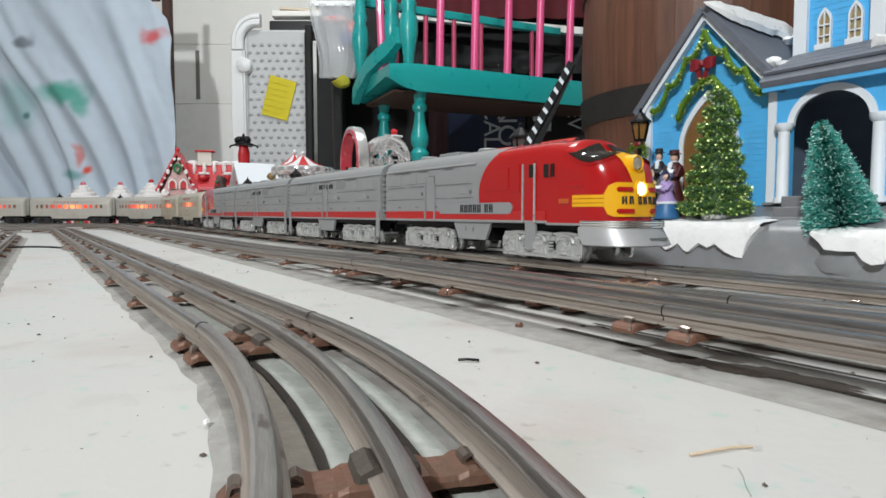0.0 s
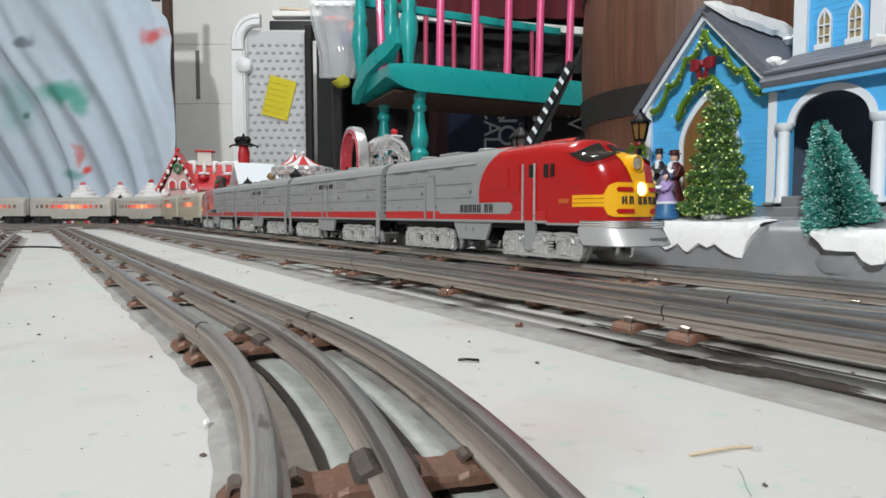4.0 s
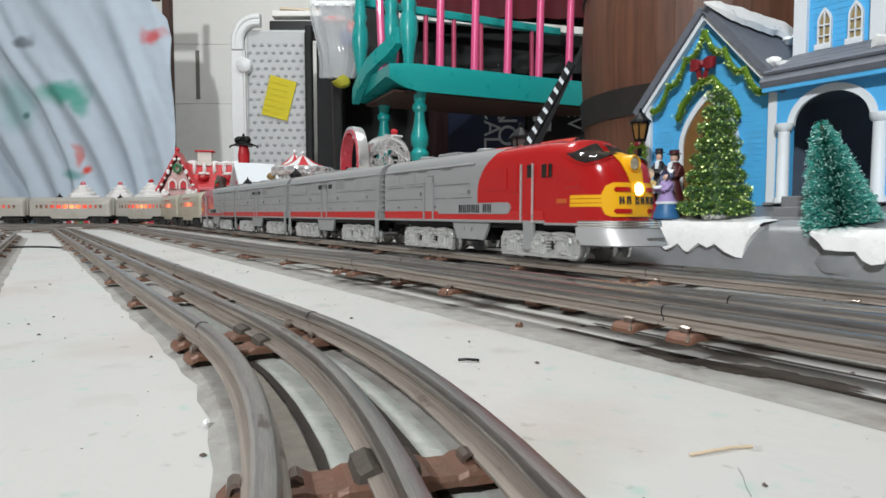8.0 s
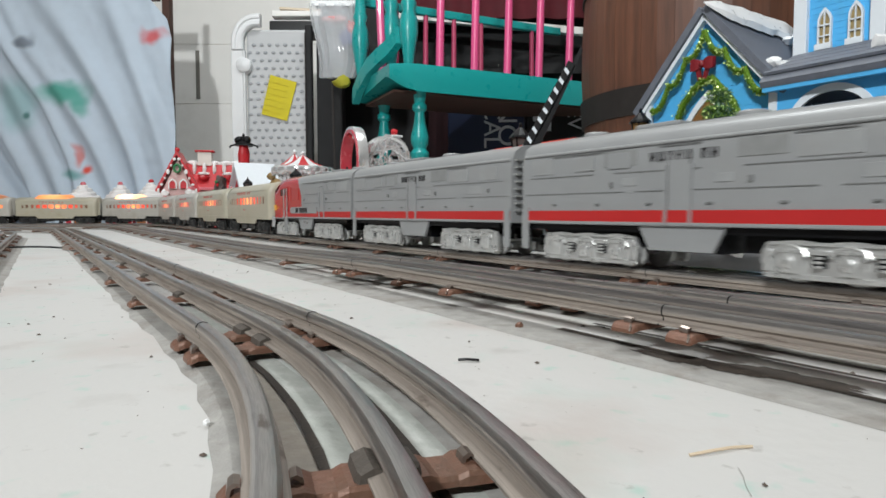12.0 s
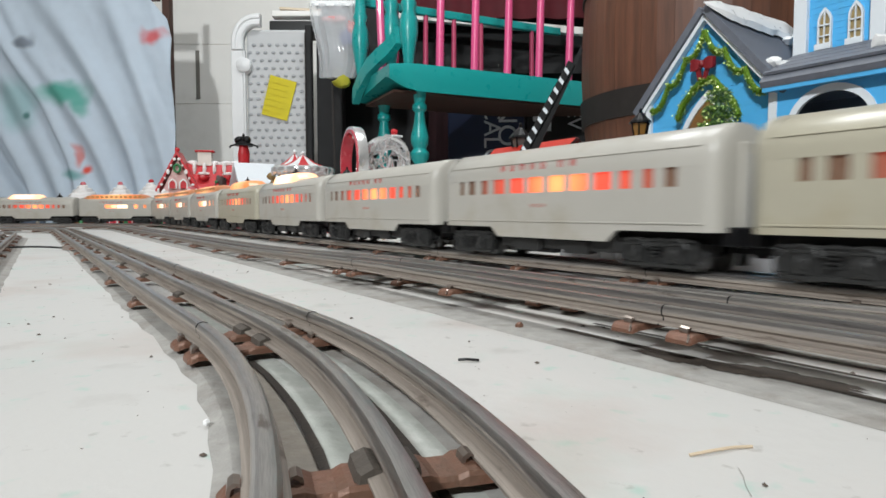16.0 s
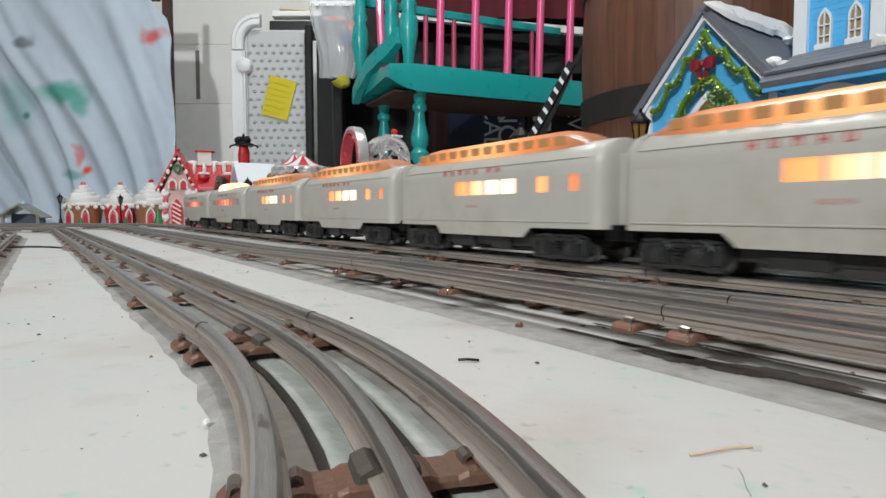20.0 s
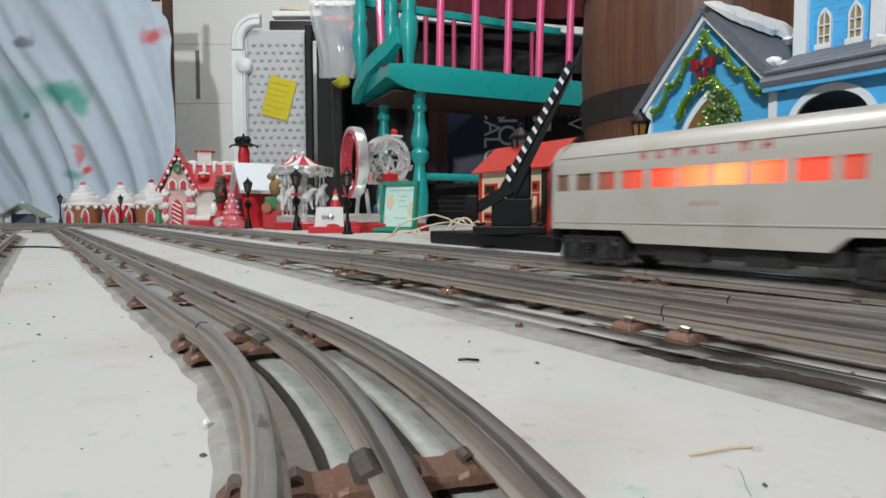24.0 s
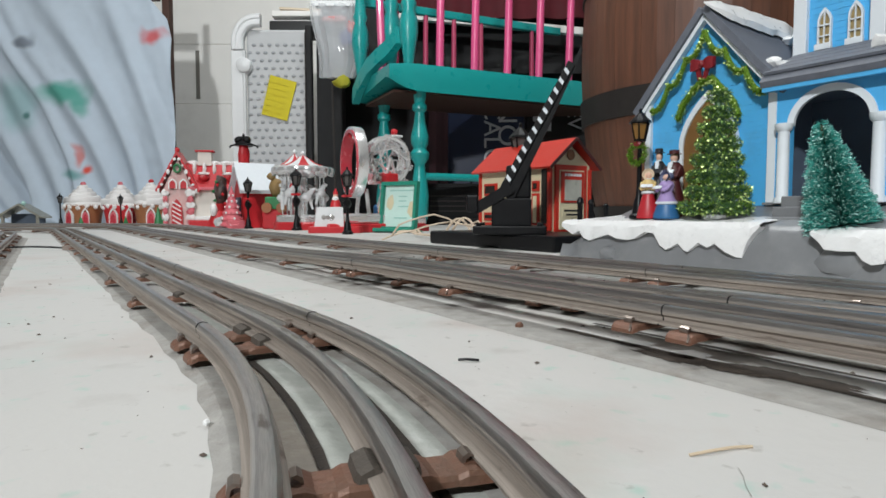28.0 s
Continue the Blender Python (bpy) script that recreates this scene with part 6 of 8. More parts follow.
def street_lantern(at, h, label, scale=1.0, wreath=False, scarf=False, bow=False):
    t = thing("toy_street_lamp", label, "toy lamp", at, "toy street lamps")
    k = h
    bm = bmesh.new()
    turn(bm, [(0.085 * k, 0), (0.085 * k, 0.03 * k), (0.06 * k, 0.05 * k), (0.045 * k, 0.16 * k), (0.03 * k, 0.20 * k), (0.022 * k, 0.28 * k), (0.020 * k, 0.66 * k), (0.035 * k, 0.68 * k), (0.028 * k, 0.70 * k)], seg=12)
    part("post", bm, M_BLACK, t, "", True)
    head = part("lantern", turn(bmesh.new(), [(0.055 * k, 0.70 * k), (0.06 * k, 0.72 * k)], seg=6), M_BLACK, t)
    if not scarf:
        part("glass", turn(bmesh.new(), [(0.045 * k, 0.72 * k), (0.075 * k, 0.86 * k)], seg=6), M_BRASS if wreath else M_LGLASS, head)
    for i in range(0 if scarf else 6):
        a = 2 * math.pi * i / 6
        part("bar", rod(bmesh.new(), (0.05 * k * math.cos(a), 0.05 * k * math.sin(a), 0.71 * k), (0.082 * k * math.cos(a), 0.082 * k * math.sin(a), 0.87 * k), 0.008 * k, seg=5), M_BLACK, head)
    part("cap", turn(bmesh.new(), [(0.10 * k, 0.865 * k), (0.09 * k, 0.885 * k), (0.035 * k, 0.94 * k), (0.012 * k, 0.96 * k), (0.016 * k, 0.98 * k), (0.003 * k, 1.0 * k)], seg=10), M_BLACK, head)
    if bow:
        bm = bmesh.new()
        for sd in (-1, 1):
            blob(bm, (sd * 0.04 * k, -0.03 * k, 0.57 * k), (0.045 * k, 0.02 * k, 0.025 * k), sd, 0.2, 1)
        part("ribbon", bm, M_CANDY, t, "small red ribbon")
        part("greenery", blob(bmesh.new(), (0, 0, 0.46 * k), (0.06 * k, 0.06 * k, 0.09 * k), 4, 0.5), M_BLACK, t)
    if scarf:
        for sd in (-1, 1):
            part("side_arm", tube(bmesh.new(), [(0, 0, 0.87 * k), (sd * 0.08 * k, 0, 0.885 * k), (sd * 0.14 * k, 0, 0.865 * k), (sd * 0.15 * k, 0, 0.845 * k)], 0.010 * k), M_BLACK, t, "", True)
            part("side_lamp", blob(bmesh.new(), (sd * 0.04 * k, -0.02 * k, 0.925 * k), (0.05 * k, 0.05 * k, 0.045 * k), sd, 0.2), M_BLACK, t, "", True)
        part("scarf", turn(bmesh.new(), [(0.030 * k, 0.06 * k), (0.036 * k, 0.30 * k), (0.042 * k, 0.60 * k), (0.058 * k, 0.70 * k), (0.062 * k, 0.78 * k), (0.046 * k, 0.865 * k)], seg=14), M_CANDY, t, "red winding")
    if wreath:
        bm = bmesh.new()
        rng = random.Random(2)

        def place(q):
            a = q.uniform(0, 2 * math.pi)
            return Vector((0.085 * k * math.cos(a), -0.03 * k, 0.585 * k + 0.085 * k * math.sin(a))), (q.gauss(0, 1), q.gauss(-0.3, 1), q.gauss(0, 1))
        strips("wreath", needles(500, place, 0.04 * k, 0.005 * k, rng), M_TINSEL, t, "green wreath")
        strips("wreath_glitter", needles(70, place, 0.02 * k, 0.008 * k, rng), M_GLINT, t)
        bm.free()
        bm = bmesh.new()
        blob(bm, (0, -0.04 * k, 0.675 * k), (0.05 * k, 0.02 * k, 0.03 * k), 2, 0.4, 1)
        part("ribbon", bm, M_BOW, t)
    return t


street_lantern(YARD @ pose(-0.3690, 0.4560, 0.0380), 0.100, "black toy street lamp with green wreath and amber lantern", wreath=True)
# little black fence posts at the corner of the base
for i, (x, h) in enumerate(((-0.4300, 0.034), (-0.4345, 0.024), (-0.4330, 0.020))):
    f = yard("fence_post", "short black post at the edge of the snowy base", "post", x, 0.4440 + 0.02 * i, 0.0250 if i == 0 else 0.0330, "black fence posts")
    part("shaft", turn(bmesh.new(), [(0.0026, 0), (0.0026, h * 0.8), (0.0034, h * 0.82), (0.0030, h * 0.93), (0.0012, h)], seg=8), M_BLACK, f, "", True)

M_SILVERP = mat("bright_silver_plating", (0.88, 0.88, 0.89), 0.24, 0.75, vary=0.04, scale=40)

# ---------------------------------------------------------------- gateman's hut, crossing gate, wires
plinth = yard("accessory_base", "flat black plastic base under the toy hut and gate", "base plate", 0, 0, 0)
part("plate", B((-0.6125, 0.565, 0.009), (0.255, 0.205, 0.018), bevel=0.003), M_BLACK, plinth)
hut = yard("gate_hut", "cream and orange-red tin crossing hut with red roof", "toy hut", -0.6798, 0.6031, 0.018)
HL, HW, HH, HP = 0.152, 0.074, 0.090, 0.124
body = part("hut_wall", prism(bmesh.new(), [(-HW / 2, 0), (HW / 2, 0), (HW / 2, HH), (0, HP - 0.006), (-HW / 2, HH)], Matrix.Translation((-HL / 2, 0, 0)) @ Matrix.Rotation(radians(90), 4, "Z") @ XZ, HL), M_LCREAM, hut, "cream tin walls")
for sd in (-1, 1):
    a, b = Vector((0, sd * (HW / 2 + 0.010), HH - 0.006)), Vector((0, 0, HP))
    d = (b - a).normalized()
    nrm = Vector((0, sd * d.z, abs(d.y)))
    bm = bmesh.new()
    loft(bm, [[a + Vector((x, 0, 0)), b + Vector((x, 0, 0)), b + Vector((x, 0, 0)) + nrm * 0.003, a + Vector((x, 0, 0)) + nrm * 0.003] for x in (-HL / 2 - 0.010, HL / 2 + 0.012)])
    part("roof", bm, M_LRED, hut, "glossy orange-red roof")
    xg = HL / 2 + 0.0122
    low, high = a - nrm * 0.0012, b - nrm * 0.0012
    edge = loft(bmesh.new(), [[q + Vector((xg, 0, 0)), q + Vector((xg + 0.0012, 0, 0)), q + Vector((xg + 0.0012, 0, 0)) + nrm * 0.0040, q + Vector((xg, 0, 0)) + nrm * 0.0040] for q in (low, high)])
    part("roof_edge", edge, M_MAROON, hut, "dark folded roof edge")
# chimney, corner posts, windows and door frames
for x in (-HL / 2, HL / 2):
    for y in (-HW / 2, HW / 2):
        part("corner_post", B((x, y, HH / 2 - 0.002), (0.0055, 0.0055, HH - 0.006), bevel=0.001), M_LRED, hut)
for y in (-HW / 2,):
    part("sill_band", B((0, y - 0.001, 0.006), (HL, 0.003, 0.010)), M_LRED, hut)
    for x, w, z, h in ((-0.050, 0.030, 0.060, 0.018), (-0.050, 0.030, 0.020, 0.012), (0.050, 0.014, 0.062, 0.014), (0.050, 0.014, 0.030, 0.044)):
        f = part("window_frame", B((x, y - 0.0012, z), (w, 0.003, h), bevel=0.0005), M_LRED, hut)
        part("pane", B((x, y - 0.0026, z), (w - 0.007, 0.002, h - 0.007)), M_LCREAM if h > 0.03 else M_GLASSD, f)
    # no opening is cut: a dark panel stands in for the doorway's shade
    part("dark_doorway_panel", B((0.067, y - 0.0012, 0.044), (0.010, 0.002, 0.080)), M_GLASSD, hut)
xe = HL / 2
part("door_surround", B((xe + 0.0012, 0, 0.045), (0.004, 0.058, 0.090), bevel=0.0006), M_LRED, hut)
part("door", B((xe + 0.0030, 0, 0.043), (0.003, 0.046, 0.080), bevel=0.0005), M_LCREAM, hut, "cream door")
part("window_frame", B((xe + 0.0048, 0.0, 0.060), (0.0025, 0.042, 0.042), bevel=0.0005), M_LRED, hut)
part("pane", B((xe + 0.0058, 0.0, 0.056), (0.0020, 0.031, 0.028)), mat("frosted_pane", (0.45, 0.45, 0.40), 0.3, vary=0.2, scale=100), hut)
for i in range(6):
    part("sign_bar", B((xe + 0.0064, 0.0135 - 0.0054 * i, 0.0765), (0.001, 0.0036, 0.0036)), M_TRIM, hut)
part("notice_board", B((xe + 0.0048, 0.0, 0.026), (0.001, 0.037, 0.013)), M_LCREAM, hut)
for i in range(2):
    part("sign_bar", B((xe + 0.0055, 0.0, 0.0285 - 0.0055 * i), (0.001, 0.031 - 0.007 * i, 0.0024)), M_INK, hut)
part("door_seam", B((xe + 0.0047, 0.0, 0.010), (0.001, 0.0008, 0.016)), M_INK, hut)
part("gable_vent", turn(bmesh.new(), [(0.0072, 0), (0.0072, 0.0015), (0.0055, 0.002), (0.0030, 0.0012)], seg=16, m=Matrix.Translation((xe + 0.0005, 0, HH + 0.014)) @ Matrix.Rotation(radians(90), 4, "Y")), mat("vent_brown", (0.25, 0.12, 0.06), 0.5), hut)

gate = thing("crossing_gate", "black toy crossing gate with raised black and white striped arm", "crossing gate", pose(0.0805, 0.735, 0.018, 0, 0, -8))
part("foot", B((0.000, 0.012, 0.0050), (0.086, 0.070, 0.010), bevel=0.0015), M_BLACK, gate)
part("pedestal", B((0.002, 0.010, 0.026), (0.047, 0.046, 0.033), bevel=0.0015), M_BLACK, gate)
part("housing", B((0.010, 0.008, 0.062), (0.030, 0.030, 0.040), bevel=0.003), M_BLACK, gate)
for x, y in ((-0.036, -0.016), (0.036, -0.016), (-0.036, 0.040), (0.036, 0.040)):
    part("bolt", turn(bmesh.new(), [(0.0035, 0.010), (0.0035, 0.0125), (0.002, 0.0135)], c=(x, y, 0), seg=8), M_BLACK, gate)
ang = math.atan2(0.176, 0.0945)
q = Matrix.Rotation(-ang, 3, "Y")
ux, uz = math.cos(ang), math.sin(ang)
A0 = Vector((-0.003, -0.012, 0.062))


def arm_at(d, off=0.0, y=0.0):
    return A0 + Vector((ux * d - uz * off, y, uz * d + ux * off))


armp = part("arm", B(arm_at(0.0645), (0.180, 0.0030, 0.0092), q, 0.0006), M_BLACK, gate, "long tapered gate arm")
for i in range(12):
    c = arm_at(0.004 + 0.0126 * i, 0.0005, -0.0018)
    bm = bmesh.new()
    w = 0.0026
    prism(bm, [(-w * 1.3, -0.0034), (w * 0.3, -0.0034), (w * 1.5, 0.0034), (-w * 0.1, 0.0034)], Matrix.Translation(c) @ q.to_4x4() @ XZ, 0.0010)
    part("white_stripe", bm, M_TRIM, armp, "white slanted stripe")
part("brace", prism(bmesh.new(), [(-0.016, -0.0165), (0.055, -0.0135), (0.118, -0.0090), (0.172, -0.0046), (0.176, 0.0004), (0.150, -0.0020), (-0.016, -0.0040)], Matrix.Translation(arm_at(0, 0, 0.004)) @ q.to_4x4() @ XZ, 0.003), M_BLACK, gate, "tapering black brace behind the arm")
bm = bmesh.new()
box(bm, arm_at(-0.026, 0.006), (0.052, 0.006, 0.013), Matrix.Rotation(-ang * 0.50, 3, "Y"))
box(bm, A0 + Vector((-0.041, 0, -0.026)), (0.014, 0.012, 0.020), bevel=0.002)
part("counterweight", bm, M_BLACK, gate)
street_lantern(pose(0.117, 0.93, 0.0), 0.180, "black toy street lamp behind the crossing gate", bow=True)

wire = thing("loose_wire", "cream twin wire looping along the floor to the gate", "wire")
for k in (0, 1):
    pts = []
    for i in range(60):
        t = i / 59
        x = -0.085 + 0.165 * t
        y = 1.13 - 0.25 * t + 0.02 * math.sin(t * 9 + k)
        z = 0.006 + 0.036 * max(0, math.sin(t * 11 + k * 0.6)) * (0.35 + 0.65 * t) * (1 if 0.25 < t < 0.95 else 0.3)
        pts.append((x, y, z))
    part("strand", tube(bmesh.new(), pts, 0.0019), M_WIRE, wire, "", True)
for k, line in enumerate(([(-0.067, 0.025), (-0.053, 0.031), (-0.034, 0.037), (-0.014, 0.041), (0.007, 0.035), (0.024, 0.026), (0.041, 0.025), (0.053, 0.031)], [(-0.067, 0.012), (-0.046, 0.016), (-0.028, 0.022), (-0.008, 0.027), (0.014, 0.030), (0.036, 0.024), (0.052, 0.020)])):
    part("strand", tube(bmesh.new(), [(-0.095, 0.95 + 0.03 * k, 0.0015), (-0.080, 0.945, 0.008)] + [(x, 0.93 + 0.012 * k, z) for x, z in line] + [(0.066, 0.91, 0.020)], 0.0014), M_WIRE, wire, "", True)
fw = thing("track_wire", "dark thin wire running from the track clip across the floor", "wire")
part("strand", tube(bmesh.new(), [(-0.520 + 0.09 * i / 20, 0.655 + 0.05 * math.sin(i / 20 * 1.5), 0.002 + 0.003 * math.sin(i / 20 * 3.1)) for i in range(21)], 0.0012), M_BLACK, fw, "", True)
part("clip", B((-0.424, 0.707, 0.003), (0.03, 0.006, 0.005), Matrix.Rotation(radians(12), 3, "Z")), M_CLIP, fw, "dull steel track clip")

# ---------------------------------------------------------------- the Christmas village along the far side
sign = thing("framed_sign", "small green framed sign with mint paper, standing on the floor", "sign", pose(-0.100, 1.330, 0.0, -7, 0, -32))
part("frame", arch_frame(bmesh.new(), [(-0.048, 0), (0.048, 0), (0.048, 0.106), (-0.048, 0.106)], [(-0.041, 0.007), (0.041, 0.007), (0.041, 0.098), (-0.041, 0.098)], Matrix.Translation((0, 0.006, 0.006)) @ XZ, 0.012), M_SIGNF, sign, "green frame")
part("paper", B((0, 0.004, 0.058), (0.084, 0.002, 0.094)), M_SIGN, sign, "mint green printed paper")
for i, (w, z) in enumerate(((0.064, 0.093), (0.022, 0.080), (0.026, 0.058), (0.034, 0.033), (0.02, 0.070))):
    part("writing_bar", B((0.004 + 0.003 * (i % 3), 0.0026, z), (w, 0.001, 0.0020)), mat("green_ink", (0.30, 0.58, 0.52), 0.6) if i == 0 else bpy.data.materials["green_ink"], sign)
for x, z in ((-0.026, 0.066), (0.031, 0.052)):
    part("picture_patch", blob(bmesh.new(), (x, 0.0026, z), (0.0095, 0.0008, 0.017), x * 100, 0.5), M_LCREAM, sign, "pale picture patch")
part("stand", B((0, 0.0, 0.004), (0.10, 0.05, 0.008), bevel=0.002), M_SIGNF, sign)

for x, y, h, kw in ((-1.336, 2.135, 0.112, {}), (-1.076, 2.042, 0.106, {}), (-0.363, 1.515, 0.156, {"bow": True}), (-0.193, 1.235, 0.136, {"bow": True}), (-0.534, 1.677, 0.142, {"bow": True})):
    street_lantern(pose(x, y, 0), h, "black toy street lamp with red ribbon" if kw else "plain black toy street lamp", **kw)
street_lantern(pose(-0.6045, 1.866, 0), 0.284, "tall black toy lamp post wound in red", scarf=True)


def cupcake(x, y, r, h, band, peak, seed):
    t = thing("cupcake_cottage", "toy cupcake cottage with swirled white icing roof", "toy house", pose(x, y, 0, 0, 0, seed * 20), "cupcake cottages")
    part("cup", turn(bmesh.new(), [(r * 0.80, 0), (r * 0.84, h * 0.10), (r * 0.98, h * 0.42), (r * 0.99, h * 0.46)], seg=28), band, t, "", True)
    bm = bmesh.new()
    # icing piped in one rising spiral
    path = []
    n = 96
    for i in range(n + 1):
        u = i / n
        a = seed * 2.1 + u * 2 * math.pi * 4.4
        rad = r * (0.88 * (1 - u) ** 0.95 + 0.02) * (1 + 0.06 * math.sin(a * 4.3))
        c = Vector((rad * math.cos(a), rad * math.sin(a), h * (0.49 + 0.41 * u ** 0.92)))
        th = r * (0.19 - 0.07 * u) * (1 + 0.18 * math.sin(a * 6.0 + seed))
        rr2 = Vector((math.cos(a), math.sin(a), 0))
        path.append([c + rr2 * (th * math.cos(q * math.pi / 4)) + Vector((0, 0, th * 1.25 * math.sin(q * math.pi / 4))) for q in range(8)])
    loft(bm, path)
    turn(bm, [(r * 1.0, h * 0.44), (r * 0.95, h * 0.50), (r * 0.62, h * 0.58), (r * 0.40, h * 0.74), (r * 0.16, h * 0.92)], seg=20)
    part("icing", bm, M_ICING, t, "thick swirled white icing", True)
    part("cherry", blob(bmesh.new(), (0, 0, h * 0.95), (r * 0.15, r * 0.15, h * 0.05), 1, 0.05), peak, t)
    for i in range(14):
        a = 2 * math.pi * i / 14
        part("icing_drip", blob(bmesh.new(), (r * 0.97 * math.cos(a), r * 0.97 * math.sin(a), h * (0.43 - 0.02 * (i % 3))), (r * 0.14, r * 0.14, h * 0.055), i, 0.2, 1), M_ICING, t, "", True)
    for a, w in ((-1.9, 0.22), (-1.0, 0.17)):
        q = Matrix.Rotation(a + math.pi / 2, 4, "Z")
        d = part("doorway", prism(bmesh.new(), gothic(r * w, h * 0.16, h * 0.30), q @ Matrix.Translation((0, -r * 0.84, 0.002)) @ XZ, r * 0.14), M_CANDYP, t, "pink and white candy doorway")
        part("door", prism(bmesh.new(), gothic(r * w * 0.6, h * 0.14, h * 0.25), q @ Matrix.Translation((0, -r * 0.955, 0.002)) @ XZ, r * 0.06), M_RINGRED, d)
        part("door_trim", arch_frame(bmesh.new(), gothic(r * w * 1.15, h * 0.2, h * 0.39), gothic(r * w * 0.95, h * 0.18, h * 0.335), q @ Matrix.Translation((0, -r * 0.87, 0.002)) @ XZ, r * 0.13), M_ICING, d)
    part("shrub", turn(bmesh.new(), [(r * 0.15, 0), (r * 0.12, h * 0.08), (0.001, h * 0.2)], c=(r * 0.35, -r * 0.92, 0), seg=8), M_GREEN, t)
    part("plate", turn(bmesh.new(), [(r * 1.08, 0), (r * 1.08, h * 0.02), (r * 0.9, h * 0.03)], seg=24), M_ICING, t)
    return t


cupcake(-1.288, 2.195, 0.064, 0.155, M_GINGER, M_CANDYP, 0)
cupcake(-1.150, 2.185, 0.058, 0.155, M_CANDY, M_CANDYP, 1)
cupcake(-1.035, 2.175, 0.060, 0.163, M_GINGER, M_CANDY, 2)

# small silvery stable at the edge
st = thing("glitter_stable", "small silver glitter stable with gabled roof", "toy house", pose(-1.508, 2.20, 0, 0, 0, 12))
for sd in (-1, 1):
    bm = bmesh.new()
    box(bm, (sd * 0.036, 0, 0.050), (0.088, 0.09, 0.006), Matrix.Rotation(radians(sd * 32), 3, "Y"))
    part("roof", bm, mat("silver_glitter", (0.45, 0.43, 0.36), 0.3, 0.7, vary=0.6, scale=700) if sd < 0 else bpy.data.materials["silver_glitter"], st)
    part("post", B((sd * 0.055, -0.03, 0.016), (0.008, 0.008, 0.032)), bpy.data.materials["silver_glitter"], st)
part("rear_wall", B((0, 0.035, 0.02), (0.11, 0.006, 0.04)), M_DARK, st)
part("ball", blob(bmesh.new(), (0.008, -0.02, 0.078), (0.008, 0.008, 0.008), 1, 0.02), M_FROST, st)

# gingerbread house
gh = thing("gingerbread_house", "red and white iced gingerbread toy house with chimney", "toy house", pose(-0.832, 1.925, 0, 0, 0, 14))
part("front_block", prism(bmesh.new(), [(-0.045, 0), (0.045, 0), (0.045, 0.115), (0, 0.212), (-0.045, 0.115)], Matrix.Translation((0, 0.0, 0)) @ XZ, -0.10), mat("iced_pink_front", (0.70, 0.44, 0.42), 0.5, vary=0.1, scale=60, stain=(0.75, 0.70, 0.68), stain_scale=45, stain_amount=0.9), gh, "pink and white iced front")
part("side_block", B((0.105, 0.055, 0.060), (0.140, 0.09, 0.120)), M_PALEW, gh, "plain cream side wall")
for sd in (-1, 1):
    a, b = Vector((sd * 0.058, 0, 0.108)), Vector((0, 0, 0.226))
    bm = bmesh.new()
    loft(bm, [[p + Vector((0, y, 0)) for p in (a, b, b + Vector((0, 0, 0.012)), a + Vector((sd * 0.008, 0, 0.004)))] for y in (-0.012, 0.10)])
    part("roof", bm, M_CANDY, gh, "red front roof")
    for i in range(6):
        p = a.lerp(b, (i + 0.3) / 6)
        part("icing_drop", blob(bmesh.new(), (p.x, -0.014, p.z - 0.002), (0.0040 + 0.002 * (i % 2), 0.003, 0.005 + 0.004 * (i % 3 == 0)), i, 0.3, 1), M_ICING, gh)
bm = bmesh.new()
loft(bm, [[Vector((x, -0.002, 0.118)), Vector((x, 0.050, 0.205)), Vector((x, 0.060, 0.205)), Vector((x, 0.115, 0.118))] for x in (0.02, 0.185)])
rf = part("roof", bm, M_CANDY, gh, "red side roof with icing")
for i in range(5):
    p = Vector((0.045 + 0.03 * i, 0.030, 0.186))
    part("icing_curl", blob(bmesh.new(), tuple(p), (0.0062, 0.007, 0.020), i, 0.25, 2), M_ICING, rf)
    part("icing_ridge", blob(bmesh.new(), (0.040 + 0.033 * i, 0.052, 0.204), (0.024, 0.012, 0.010), i + 9, 0.4, 1), M_ICING, rf)
part("eave_trim", B((0.105, -0.004, 0.120), (0.165, 0.008, 0.010), bevel=0.002), M_CANDYP, rf)
for x in (0.075, 0.150):
    part("dormer", blob(bmesh.new(), (x, 0.012, 0.158), (0.017, 0.014, 0.014), x, 0.2, 2), M_CANDY, rf)
    part("dormer_icing", blob(bmesh.new(), (x, 0.006, 0.168), (0.021, 0.012, 0.006), x + 3, 0.3, 1), M_ICING, rf)
part("chimney", B((0.075, 0.055, 0.218), (0.042, 0.03, 0.044)), M_PALEW, gh)
part("chimney_cap", B((0.075, 0.055, 0.242), (0.058, 0.04, 0.006), bevel=0.002), M_CANDY, gh)
part("finial", blob(bmesh.new(), (0, 0.0, 0.240), (0.008, 0.008, 0.008), 2, 0.1), M_CANDY, gh)
part("door", prism(bmesh.new(), gothic(0.016, 0.05, 0.083), Matrix.Translation((-0.004, -0.003, 0.004)) @ XZ, 0.006), M_CANDY, gh, "red door with white stripes")
for i in range(5):
    part("door_stripe", B((-0.004, -0.010, 0.014 + 0.014 * i), (0.030, 0.002, 0.004), Matrix.Rotation(radians(32), 3, "Y")), M_ICING, gh)
for x, w in ((-0.038, 0.010), (0.036, 0.014)):
    for i in range(6):
        part("candy_post", blob(bmesh.new(), (x, -0.007, 0.010 + 0.019 * i), (w * (0.7 + 0.3 * (i % 2)), 0.006, 0.0125), i + x * 99, 0.6, 2), M_ICING if i % 2 else M_CANDYP, gh)
